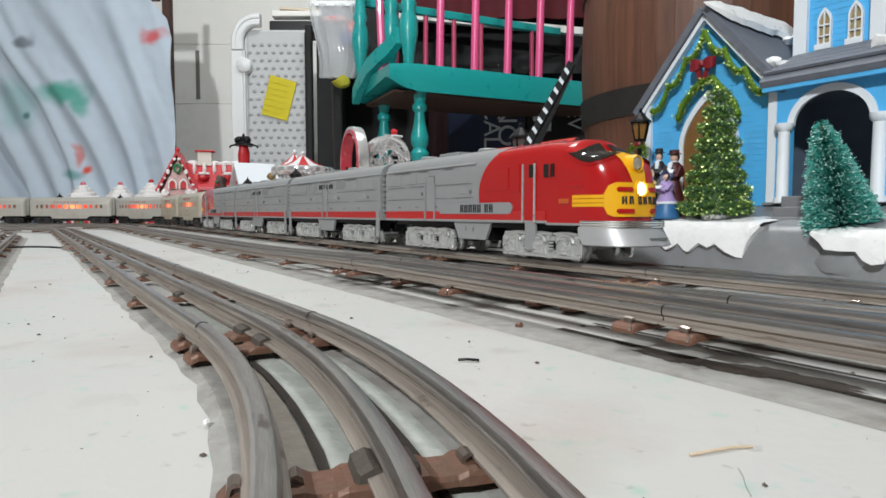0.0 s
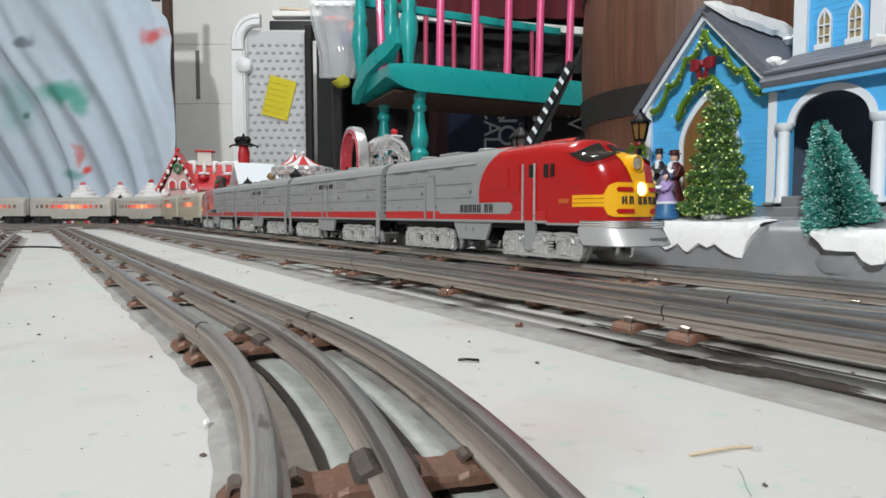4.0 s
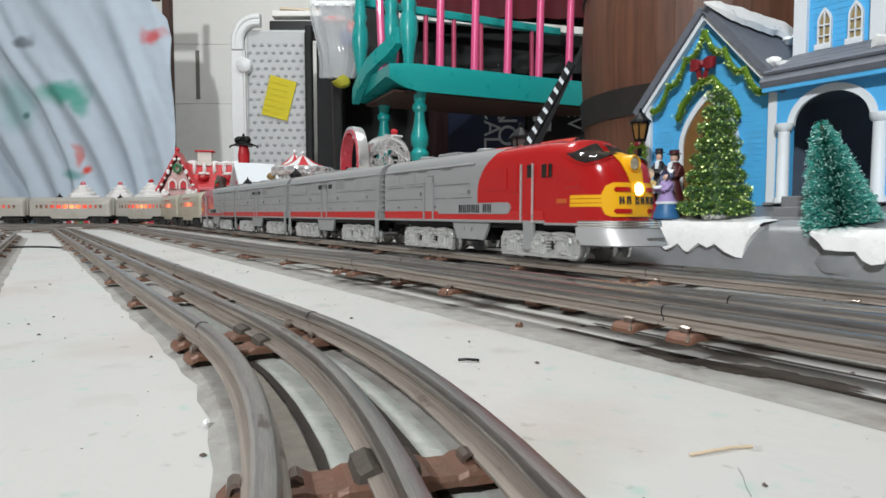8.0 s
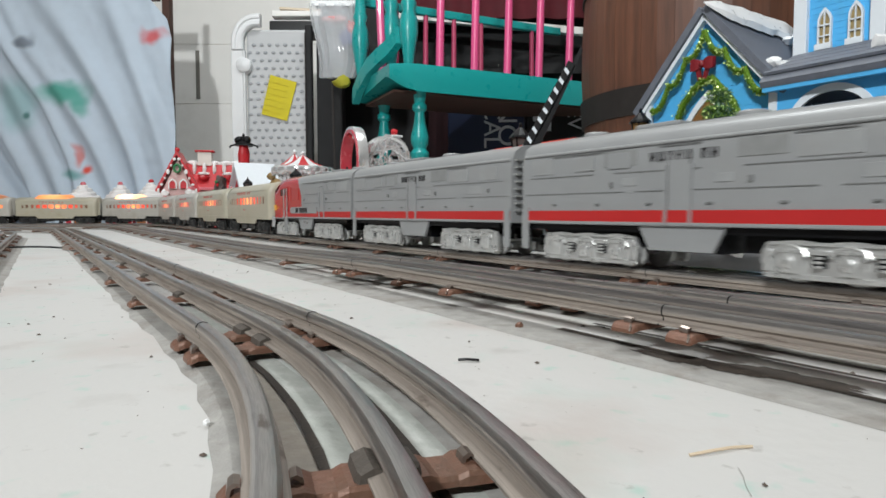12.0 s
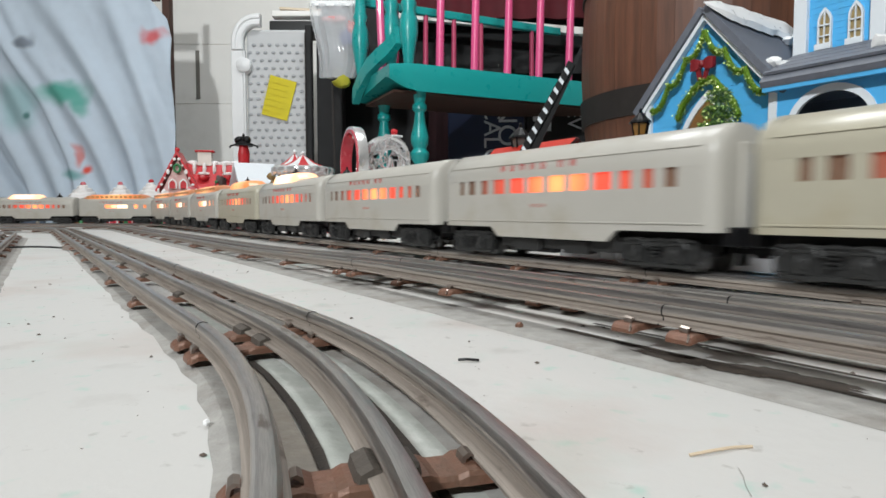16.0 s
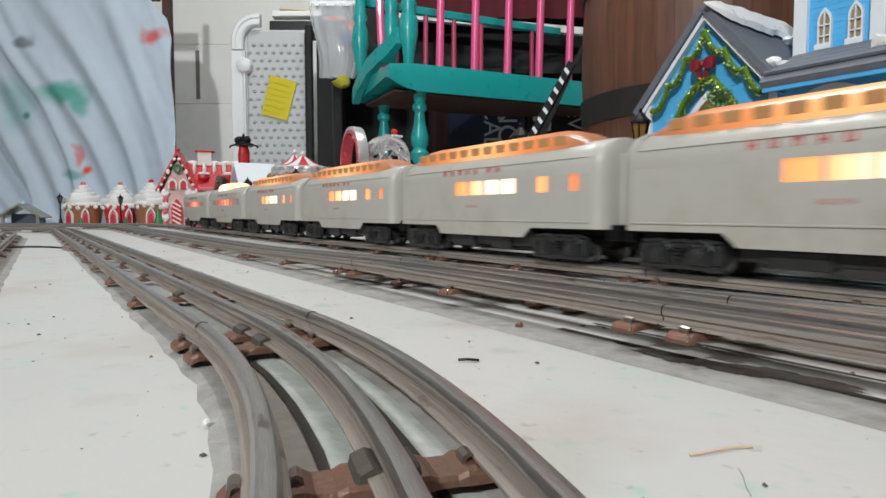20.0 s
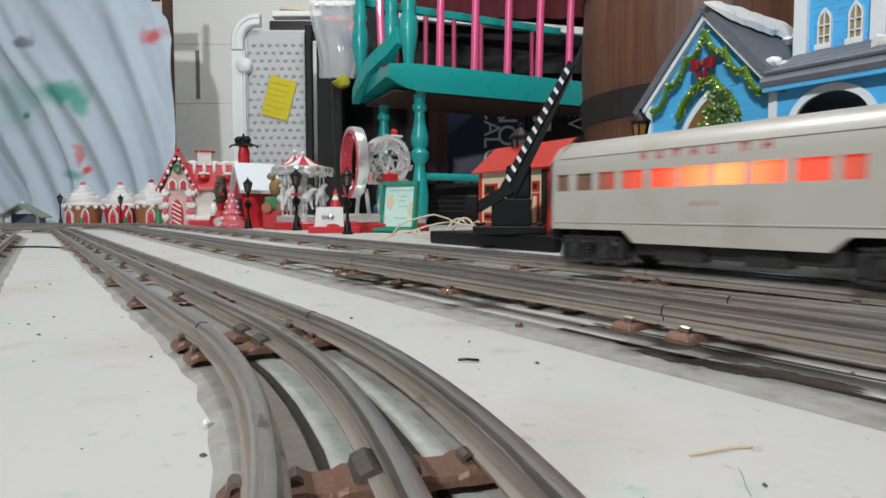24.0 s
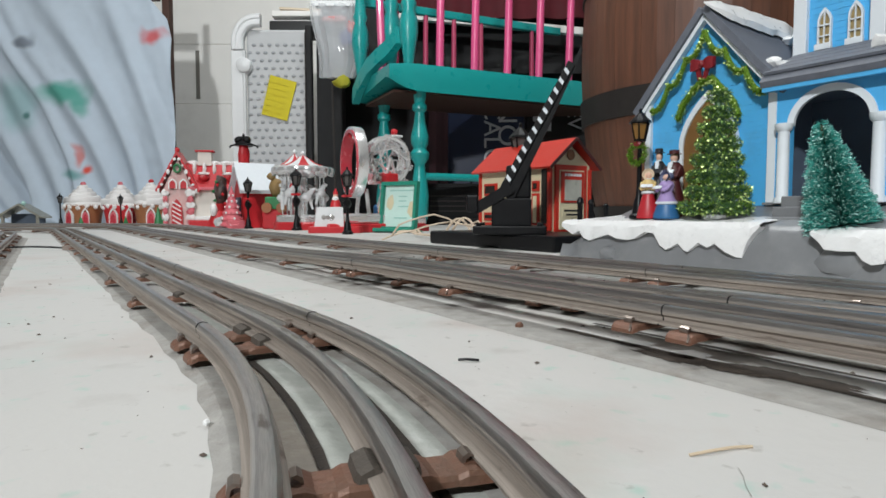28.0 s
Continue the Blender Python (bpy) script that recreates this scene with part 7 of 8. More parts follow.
for x in (-0.015, 0.017):
    part("window", prism(bmesh.new(), gothic(0.009, 0.016, 0.028), Matrix.Translation((x, -0.002, 0.120)) @ XZ, 0.005), M_CANDY, gh)
    part("window_icing", arch_frame(bmesh.new(), gothic(0.0125, 0.018, 0.033), gothic(0.009, 0.016, 0.0275), Matrix.Translation((x, -0.003, 0.118)) @ XZ, 0.006), M_ICING, gh)
part("wreath", tube(bmesh.new(), [(0.009 * math.cos(a / 12 * 2 * math.pi), -0.010, 0.182 + 0.012 * math.sin(a / 12 * 2 * math.pi)) for a in range(13)], 0.004), M_GREEN, gh)
part("shrub", turn(bmesh.new(), [(0.014, 0), (0.011, 0.02), (0.002, 0.06)], c=(-0.058, -0.01, 0), seg=10), M_GREEN, gh)
part("terrace", B((0.11, -0.010, 0.010), (0.15, 0.05, 0.020), bevel=0.003), M_CANDY, gh)
part("terrace_snow", B((0.115, -0.010, 0.026), (0.13, 0.045, 0.014), bevel=0.004), M_ICING, gh)

# ornament group and pink tree
orn = thing("resin_ornament", "dark resin ornament on a red pedestal", "ornament", pose(-0.655, 1.79, 0))
part("pedestal", turn(bmesh.new(), [(0.030, 0), (0.030, 0.02), (0.016, 0.05), (0.024, 0.07)], seg=16), M_CANDY, orn, "", True)
part("crown", blob(bmesh.new(), (0.006, 0, 0.105), (0.019, 0.016, 0.046), 2, 0.35, 3), mat("umber_resin", (0.05, 0.025, 0.02), 0.5, vary=0.3, scale=120), orn, "", True)
for i in range(9):
    part("berry", blob(bmesh.new(), (0.006 + 0.017 * math.cos(i * 2.4), -0.015, 0.070 + 0.009 * i), (0.005, 0.004, 0.005), i, 0.2, 1), (M_CANDY, M_GREEN, M_COATB)[i % 3], orn)
part("snow_figure", blob(bmesh.new(), (-0.008, -0.022, 0.052), (0.011, 0.011, 0.020), 2, 0.2), M_ICING, orn, "", True)
pt = thing("candy_tree", "pink and white tiered candy tree", "toy tree", pose(-0.587, 1.70, 0))
for i in range(6):
    z = 0.006 + 0.016 * i
    r = 0.034 - 0.0052 * i
    part("tier", turn(bmesh.new(), [(r * 0.95, z), (r, z + 0.003), (r * 0.72, z + 0.017), (r * 0.5, z + 0.019)], seg=18), M_CANDYP, pt, "", True)
    for j in range(9):
        a = 2 * math.pi * j / 9 + i * 0.4
        part("sugar_drop", blob(bmesh.new(), (r * 0.93 * math.cos(a), r * 0.93 * math.sin(a), z + 0.005), (0.0036, 0.0036, 0.0046), j, 0.1, 1), M_ICING if j % 2 else M_CANDYP, pt)
part("tip", turn(bmesh.new(), [(0.006, 0.098), (0.001, 0.118)], seg=8), M_CANDYP, pt)

# candy shop
cs = thing("candy_shop", "red toy shop with snow-covered roof", "toy house", pose(-0.590, 1.770, 0, 0, 0, -56))
part("hut_wall", prism(bmesh.new(), [(-0.045, 0), (0.045, 0), (0.045, 0.115), (0, 0.172), (-0.045, 0.115)], Matrix.Translation((0, 0, 0)) @ XZ, -0.10), M_CANDY, cs, "red walls")
for sd in (-1, 1):
    a, b = Vector((sd * 0.062, 0, 0.102)), Vector((0, 0, 0.184))
    bm = bmesh.new()
    loft(bm, [[p + Vector((0, y, 0)) for p in (a, b, b + Vector((0, 0, 0.012)), a + Vector((sd * 0.004, 0, 0.010)))] for y in (-0.014, 0.11)])
    part("roof_snow", bm, M_TRIM, cs, "smooth white snow roof")
part("shop_window", B((0.004, -0.002, 0.062), (0.040, 0.005, 0.06)), M_DARK, cs)
part("door", B((-0.026, -0.003, 0.045), (0.020, 0.005, 0.085)), M_BOW, cs)
part("candy_column", turn(bmesh.new(), [(0.006, 0), (0.006, 0.11)], c=(-0.045, -0.008, 0), seg=8), M_ICING, cs)
part("counter", B((0.05, -0.035, 0.012), (0.09, 0.05, 0.024), bevel=0.003), M_CANDYP, cs)
part("terrace_snow", blob(bmesh.new(), (0.03, -0.05, 0.018), (0.045, 0.03, 0.018), 3, 0.5), M_SILVERP, cs, "silvery snow heap", True)
cs.matrix_world = cs.matrix_world @ Matrix.Scale(0.96, 4)
ct = thing("toy_cart", "green toy cart with a tan bear riding on it", "toy cart", pose(-0.452, 1.665, 0))
part("toy_bear", blob(bmesh.new(), (0.0, 0.0, 0.112), (0.020, 0.018, 0.026), 4, 0.3), mat("tan_resin", (0.28, 0.18, 0.07), 0.6, vary=0.3, scale=200), ct, "tan bear on the green cart", True)
part("bear_head", blob(bmesh.new(), (-0.012, -0.006, 0.142), (0.012, 0.011, 0.011), 6, 0.15), bpy.data.materials["tan_resin"], ct, "", True)
part("cart", B((0.0, -0.005, 0.070), (0.055, 0.035, 0.034), bevel=0.004), M_GREEN, ct, "green cart")
part("cart_stand", B((0.0, 0.0, 0.025), (0.07, 0.04, 0.050), bevel=0.004), M_CANDY, ct)
for x in (-0.020, 0.020):
    part("wheel", turn(bmesh.new(), [(0.014, 0), (0.014, 0.004)], seg=14, m=Matrix.Translation((x, -0.026, 0.057)) @ Matrix.Rotation(radians(90), 4, "X")), M_GINGER, ct)


def carousel(x, y, r, h, label, full):
    t = thing("toy_carousel", label, "toy carousel", pose(x, y, 0), "toy carousels")
    part("platform", turn(bmesh.new(), [(r * 1.05, 0), (r * 1.05, 0.016), (r * 1.0, 0.020)], seg=32), M_CANDY, t, "red platform")
    part("deck", turn(bmesh.new(), [(r * 0.98, 0.020), (r * 0.98, 0.034), (r * 0.9, 0.038)], seg=32), M_SILVERP, t, "silver deck", True)
    n = 12
    for i in range(n):
        a0, a1 = 2 * math.pi * i / n, 2 * math.pi * (i + 1) / n
        bm = bmesh.new()
        top = Vector((0, 0, h * 0.95))
        p0 = Vector((r * math.cos(a0), r * math.sin(a0), h * 0.765))
        p1 = Vector((r * math.cos(a1), r * math.sin(a1), h * 0.765))
        m0, m1 = top.lerp(p0, 0.5) - Vector((0, 0, h * 0.02)), top.lerp(p1, 0.5) - Vector((0, 0, h * 0.02))
        dn = Vector((0, 0, -0.003))
        tip = top + dn
        vs = [bm.verts.new(v) for v in (top, m0, p0, p1, m1)]
        bm.faces.new((vs[0], vs[1], vs[4]))
        bm.faces.new((vs[1], vs[2], vs[3], vs[4]))
        ext = bmesh.ops.extrude_face_region(bm, geom=bm.faces[:])
        bmesh.ops.translate(bm, vec=dn, verts=[v for v in ext["geom"] if isinstance(v, bmesh.types.BMVert)])
        part("canopy_panel", bm, M_CANDY if i % 2 else M_WHITEP, t)
    bm = bmesh.new()
    rings = []
    for i in range(97):
        a = 2 * math.pi * i / 96
        sc = abs(math.cos(a * n / 2))
        q = 1.02 + 0.05 * sc
        c, d = math.cos(a), math.sin(a)
        rings.append([Vector((r * e * c, r * e * d, h * z)) for e, z in ((q - 0.03, 0.79), (q + 0.05, 0.775), (q + 0.08, 0.745 - 0.01 * sc), (q + 0.03, 0.705 - 0.03 * sc), (q, 0.705 - 0.03 * sc), (q - 0.02, 0.77))])
    loft(bm, rings, caps=False)
    part("valance", bm, M_SILVERP, t, "scalloped silver valance", True)
    part("rim", turn(bmesh.new(), [(r * 0.98, h * 0.74), (r * 1.06, h * 0.755), (r * 1.0, h * 0.785)], seg=32), M_SILVERP, t, "silver scalloped rim", True)
    part("finial", turn(bmesh.new(), [(0.004, h * 0.94), (0.007, h * 0.965), (0.003, h * 0.985), (0.001, h)], seg=10), M_WHITEP, t, "", True)
    part("mast", rod(bmesh.new(), (0, 0, 0.03), (0, 0, h * 0.9), r * 0.16), M_SILVERP, t)
    if full:
        for i in range(8):
            a = 2 * math.pi * i / 8 + 0.35
            c = Vector((r * 0.74 * math.cos(a), r * 0.74 * math.sin(a), 0))
            part("pole", rod(bmesh.new(), c + Vector((0, 0, 0.035)), c + Vector((0, 0, h * 0.76)), 0.0018, seg=6), M_SILVERP, t)
            bm = bmesh.new()
            z = 0.082 + 0.012 * (i % 2)
            q = Matrix.Rotation(a + math.pi / 2, 3, "Z")
            blob(bm, tuple(c + Vector((0, 0, z))), (0.014, 0.014, 0.012), i, 0.15, 2)
            f = q @ Vector((1, 0, 0))
            rod(bm, c + Vector((0, 0, z)), c + f * 0.017 + Vector((0, 0, z + 0.020)), 0.0085, 0.006, 7)
            blob(bm, tuple(c + f * 0.021 + Vector((0, 0, z + 0.021))), (0.008, 0.008, 0.006), i, 0.1, 1)
            for k in (-1, 1):
                rod(bm, c + f * 0.008 * k + Vector((0, 0, z)), c + f * 0.017 * k + Vector((0, 0, z - 0.030)), 0.0048, 0.003, 6)
            part("horse", bm, M_WHITEP, t, "small white horse", True)
        for i in range(3):
            part("rider", blob(bmesh.new(), (r * 0.70 * math.cos(i * 2.1 - 1.9), r * 0.70 * math.sin(i * 2.1 - 1.9), 0.105), (0.008, 0.008, 0.015), i, 0.2, 1), M_CANDY, t)
    return t


carousel(-0.365, 1.60, 0.072, 0.205, "silver and red toy carousel with striped canopy and white horses", True)
carousel(-0.425, 1.76, 0.055, 0.225, "smaller striped toy carousel standing behind", False)

# big ring ride, red inside and silver outside
fr = thing("ring_ride", "toy ring ride with red lined silver hoop on a platform", "toy ride", pose(-0.203, 1.40, 0, 0, 0, -66))
for rad, wd, th, material, nm in ((0.0770, 0.022, 0.0034, M_SILVERP, "hoop"), (0.0702, 0.026, 0.0042, M_RINGRED, "lining")):
    bm = bmesh.new()
    rings = []
    for i in range(65):
        a = 2 * math.pi * i / 64
        o = []
        for dr, dy in ((-th, -wd / 2), (th * 0.8, -wd / 2), (th, -wd * 0.3), (th, wd * 0.3), (th * 0.8, wd / 2), (-th, wd / 2)):
            o.append(Vector(((rad + dr) * math.cos(a), dy, 0.158 + (rad + dr) * math.sin(a))))
        rings.append(o)
    loft(bm, rings, caps=False)
    part(nm, bm, material, fr, "polished silver hoop" if nm == "hoop" else "red inner lining", True)
for i, a in enumerate((1.2, 1.7, 4.4, 4.9)):
    part("car", blob(bmesh.new(), (0.061 * math.cos(a), -0.002, 0.158 + 0.061 * math.sin(a)), (0.008, 0.008, 0.007), i, 0.2, 2), M_CANDY if i % 2 else M_SILVERP, fr, "", True)
part("platform", B((0, 0, 0.010), (0.15, 0.16, 0.020), bevel=0.004), M_CANDY, fr, "red platform")
part("deck", B((0, 0, 0.031), (0.14, 0.15, 0.022), bevel=0.006), M_SILVERP, fr, "silver deck")
for sd in (-1, 1):
    part("support", rod(bmesh.new(), (sd * 0.05, 0.02, 0.04), (sd * 0.03, 0.02, 0.095), 0.005), M_SILVERP, fr)

sw = thing("spinning_ride", "silver toy ride with open wheel and hanging cars", "toy ride", pose(-0.134, 1.47, 0, 0, 0, 38))
bm = bmesh.new()
for k in (-1, 1):
    tube(bm, [(0.052 * math.cos(i / 24 * 2 * math.pi), k * 0.014, 0.170 + 0.052 * math.sin(i / 24 * 2 * math.pi)) for i in range(25)], 0.0060)
part("wheel_rim", bm, M_SILVERP, sw, "", True)
for i in range(8):
    a = 2 * math.pi * i / 8
    part("spoke", rod(bmesh.new(), (0, 0, 0.170), (0.052 * math.cos(a), 0, 0.170 + 0.052 * math.sin(a)), 0.0025, seg=6), M_SILVERP, sw)
    # a bucket seat with a high back, hanging upright from the rim under a bent bail
    cx, cz = 0.050 * math.cos(a), 0.160 + 0.050 * math.sin(a)
    seat = [(-0.013, 0.010), (-0.015, -0.006), (-0.010, -0.014), (0.010, -0.014), (0.015, -0.006), (0.015, 0.0), (0.012, 0.0), (0.010, -0.009), (-0.009, -0.010), (-0.011, 0.010)]
    bm = bmesh.new()
    loft(bm, [[Vector((cx + x * k, y, cz + z * k)) for x, z in seat] for y, k in ((-0.019, 0.86), (-0.016, 1.0), (0.012, 1.0), (0.015, 0.86))])
    tube(bm, [(cx - 0.012, -0.004, cz + 0.008), (cx - 0.006, -0.004, cz + 0.018), (cx + 0.006, -0.004, cz + 0.018), (cx + 0.013, -0.004, cz)], 0.0022, 6)
    part("car", bm, M_SILVERP, sw, "silver bucket car")
    part("brace", rod(bmesh.new(), (0.050 * math.cos(a), -0.016, 0.170 + 0.050 * math.sin(a)), (0.040 * math.cos(a + 1.9), -0.016, 0.168 + 0.040 * math.sin(a + 1.9)), 0.0030, seg=6), M_SILVERP, sw)
for sd in (-1, 1):
    part("leg", rod(bmesh.new(), (sd * 0.045, -0.018, 0.03), (0, -0.018, 0.172), 0.005, 0.004), M_SILVERP, sw)
part("booth", B((-0.012, -0.03, 0.085), (0.030, 0.03, 0.10), bevel=0.003), M_CANDY, sw, "red booth")
part("top_figure", blob(bmesh.new(), (0.014, -0.01, 0.235), (0.008, 0.008, 0.008), 7, 0.4), M_CANDY, sw, "red and white top ornament")
part("top_plate", B((0.018, -0.01, 0.226), (0.030, 0.022, 0.005), bevel=0.002), M_WHITEP, sw)
part("platform", B((0, 0, 0.008), (0.15, 0.14, 0.016), bevel=0.003), M_CANDY, sw, "red platform")
part("deck", B((0, 0, 0.025), (0.14, 0.13, 0.018), bevel=0.005), M_SILVERP, sw)
for x, m in ((-0.07, M_GOWNB), (-0.055, M_PALEY), (-0.03, M_CANDY)):
    part("rider", blob(bmesh.new(), (x, -0.06, 0.050), (0.006, 0.006, 0.014), x * 90, 0.3, 1), m, sw)
fg = thing("toy_figurine", "small red and white resin figurine on the ride platform", "figurine", pose(-0.250, 1.425, 0.042))
part("robe", turn(bmesh.new(), [(0.013, 0), (0.014, 0.010), (0.011, 0.026), (0.006, 0.036)], seg=14), M_CANDY, fg, "", True)
part("collar", blob(bmesh.new(), (0, -0.004, 0.034), (0.008, 0.006, 0.006), 3, 0.2), M_ICING, fg, "", True)
part("head", blob(bmesh.new(), (0, -0.001, 0.041), (0.006, 0.006, 0.006), 1, 0.05), M_SKIN, fg, "", True)
part("cap", turn(bmesh.new(), [(0.0065, 0.044), (0.005, 0.050), (0.001, 0.058)], seg=10), M_CANDY, fg, "", True)
tb = thing("ticket_booth", "small white toy ticket box with a grey emblem", "toy booth", pose(-0.248, 1.330, 0, 0, 0, 8))
part("plinth", B((0.015, 0, 0.007), (0.115, 0.065, 0.014), bevel=0.002), M_CANDY, tb, "red plinth")
bm = bmesh.new()
loft(bm, [[Vector((-0.030, -0.024, 0.014)), Vector((0.032, -0.024, 0.014)), Vector((0.032, 0.024, 0.014)), Vector((-0.030, 0.024, 0.014))], [Vector((-0.025, -0.020, 0.056)), Vector((0.030, -0.020, 0.056)), Vector((0.030, 0.020, 0.056)), Vector((-0.025, 0.020, 0.056))]])
part("box", bm, M_WHITEP, tb)
for i in range(3):
    part("emblem", blob(bmesh.new(), (-0.010 + 0.009 * i, -0.0235, 0.034), (0.0055, 0.0012, 0.0055), i, 0.4, 1), M_DUST, tb)

# ---------------------------------------------------------------- bench, barrel and the wall behind
bench = thing("spindle_bench", "teal painted wooden bench with pink spindles, seen from behind", "bench", pose(-0.17, 1.95, 0, 0, 0, 24.7))
SZ = 0.478
bm = bmesh.new()
loft(bm, [[Vector((x, 0.0, SZ - 0.044 + c)), Vector((x, -0.006, SZ + 0.010)), Vector((x, 0.0, SZ + 0.044 - c * 0.3)), Vector((x, 0.36, SZ + 0.030)), Vector((x, 0.36, SZ - 0.03)), Vector((x, 0.03, SZ - 0.034 + c))]
          for x, c in [(0.0, 0.034), (0.03, 0.020), (0.06, 0.008), (0.10, 0.001)] + [(0.10 + 0.1 * i, 0.0) for i in range(1, 10)]])
part("seat", bm, M_TEAL, bench, "thick teal seat", True)
part("seat_underside", B((0.5, 0.19, SZ - 0.040), (0.94, 0.30, 0.008)), M_WOODB, bench, "dark brown underside")


def leg_profile(h, r):
    return [(r * 0.62, 0), (r * 0.95, h * 0.06), (r * 1.05, h * 0.22), (r * 0.80, h * 0.36), (r * 0.62, h * 0.44), (r * 0.62, h * 0.46), (r * 1.05, h * 0.50), (r * 1.12, h * 0.54), (r * 0.78, h * 0.57), (r * 0.78, h * 0.58), (r * 1.00, h * 0.61),
            (r * 1.05, h * 0.66), (r * 0.70, h * 0.76), (r * 0.55, h * 0.84), (r * 0.85, h * 0.86), (r * 0.85, h * 0.89), (r * 0.60, h * 0.91), (r * 0.85, h)]


for x, y in ((0.127, 0.055), (0.088, 0.30), (0.90, 0.055), (0.90, 0.30)):
    part("leg", turn(bmesh.new(), leg_profile(SZ - 0.03, 0.0285), c=(x, y, 0), seg=18), M_TEAL, bench, "turned teal leg", True)
part("stretcher", rod(bmesh.new(), (0.127, 0.055, 0.165), (0.90, 0.055, 0.165), 0.013), M_TEAL, bench, "", True)
part("stretcher", rod(bmesh.new(), (0.127, 0.055, 0.10), (0.088, 0.30, 0.10), 0.012), M_TEAL, bench, "", True)
for i in range(1, 7):
    x = 0.056 + 0.1290 * i
    part("spindle", rod(bmesh.new(), (x, 0.022, SZ + 0.025), (x - 0.002, 0.0, SZ + 0.50), 0.0140, 0.0125), M_PINK, bench, "pink spindle", True)
# front spindles: the shade on them is put into a darker pink
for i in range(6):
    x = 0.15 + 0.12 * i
    part("front_spindle", rod(bmesh.new(), (x, 0.34, SZ + 0.02), (x + 0.01, 0.36, SZ + 0.33), 0.011, 0.009), mat("shaded_pink_paint", (0.45, 0.05, 0.12), 0.4) if i == 0 else bpy.data.materials["shaded_pink_paint"], bench, "pink spindle, its shade put into a darker paint", True)


def post_profile(h, r):
    return [(r * 0.55, 0), (r * 0.72, h * 0.08), (r * 1.12, h * 0.22), (r * 1.05, h * 0.30), (r * 0.72, h * 0.36), (r * 0.95, h * 0.40), (r * 0.75, h * 0.43), (r * 0.60, h * 0.55), (r * 0.9, h * 0.68), (r * 0.6, h * 0.8), (r * 0.6, h)]


for x, y in ((0.075, 0.020), (0.00, 0.30), (0.060, 0.14)):
    part("back_post", turn(bmesh.new(), post_profile(0.5, 0.0275), c=(x, y, SZ + 0.035 if y < 0.1 else SZ + 0.06), seg=16), M_TEAL, bench, "turned teal post", True)
part("pink_post", rod(bmesh.new(), (0.028, 0.14, SZ + 0.03), (0.008, 0.13, SZ + 0.45), 0.013), M_PINK, bench)
bm = bmesh.new()
arm_pts = [(-0.020, 0.30, SZ - 0.020), (-0.018, 0.24, SZ + 0.020), (-0.006, 0.17, SZ + 0.062), (0.012, 0.11, SZ + 0.086), (0.03, 0.07, SZ + 0.105), (0.048, 0.03, SZ + 0.135)]
loft(bm, [[Vector((x - 0.012, y, z - 0.026)), Vector((x + 0.014, y, z - 0.026)), Vector((x + 0.014, y, z + 0.026)), Vector((x - 0.012, y, z + 0.026))] for x, y, z in arm_pts])
part("arm_scroll", bm, M_TEAL, bench, "curved teal arm", True)
part("top_rail", B((0.45, 0.36, SZ + 0.335), (0.9, 0.022, 0.030), bevel=0.004), M_TEAL, bench)

barrel = thing("oak_barrel", "old brown oak barrel with dark iron hoops", "barrel", pose(0.685, 1.62, 0))


def barrel_r(z):
    return 0.315 - 0.055 * ((z - 0.45) / 0.45) ** 2


for i in range(26):
    a0, a1 = 2 * math.pi * (i + 0.004) / 26, 2 * math.pi * (i + 0.996) / 26
    bm = bmesh.new()
    rings = []
    for j in range(10):
        z = 0.9 * j / 9
        r = barrel_r(z)
        am = (a0 + a1) / 2
        rings.append([Vector((r * math.cos(a0), r * math.sin(a0), z)), Vector((r * 1.003 * math.cos(am), r * 1.003 * math.sin(am), z)), Vector((r * math.cos(a1), r * math.sin(a1), z)),
                      Vector(((r - 0.02) * math.cos(a1), (r - 0.02) * math.sin(a1), z)), Vector(((r - 0.02) * math.cos(a0), (r - 0.02) * math.sin(a0), z))])
    loft(bm, rings)
    part("stave", bm, M_STAVE, barrel)
for z0, z1 in ((0.02, 0.06), (0.270, 0.335), (0.60, 0.66), (0.84, 0.88)):
    bm = bmesh.new()
    turn(bm, [(barrel_r(z0) - 0.004, z0), (barrel_r(z0) + 0.006, z0), (barrel_r(z1) + 0.006, z1), (barrel_r(z1) - 0.004, z1)], seg=52)
    part("hoop", bm, M_HOOP, barrel, "dark iron hoop", True)
part("lid", turn(bmesh.new(), [(0.24, 0.86), (0.24, 0.88)], seg=40), M_STAVE, barrel)

# ---------------------------------------------------------------- against the back wall
for i, z in enumerate((0.281, 0.560, 0.839, 1.118, 1.397)):
    g = part("panel_joint", B((-1.6, 2.947, z), (3.4, 0.008, 0.006), bevel=0.002), M_WALL, bpy.data.objects["wall_north"])
for i in range(6):
    part("wall_panel", B((-1.6, 2.944, 0.1415 + 0.279 * i), (3.4, 0.010, 0.2765), bevel=0.002), M_WALL, bpy.data.objects["wall_north"])
# slot is not cut in: its shadow is a dark strip on the panels
part("wall_slot", B((-1.162, 2.936, 0.697), (0.017, 0.008, 0.225), bevel=0.002), mat("slot_shadow", (0.18, 0.17, 0.15), 0.7, vary=0.3), bpy.data.objects["wall_north"], "narrow dark slot")
for x, z in ((-1.335, 0.865), (-1.33, 0.585)):
    part("hinge", B((x, 2.934, z), (0.03, 0.02, 0.03), bevel=0.004), M_HOOP, bpy.data.objects["wall_north"])

# hanging painter's cloth


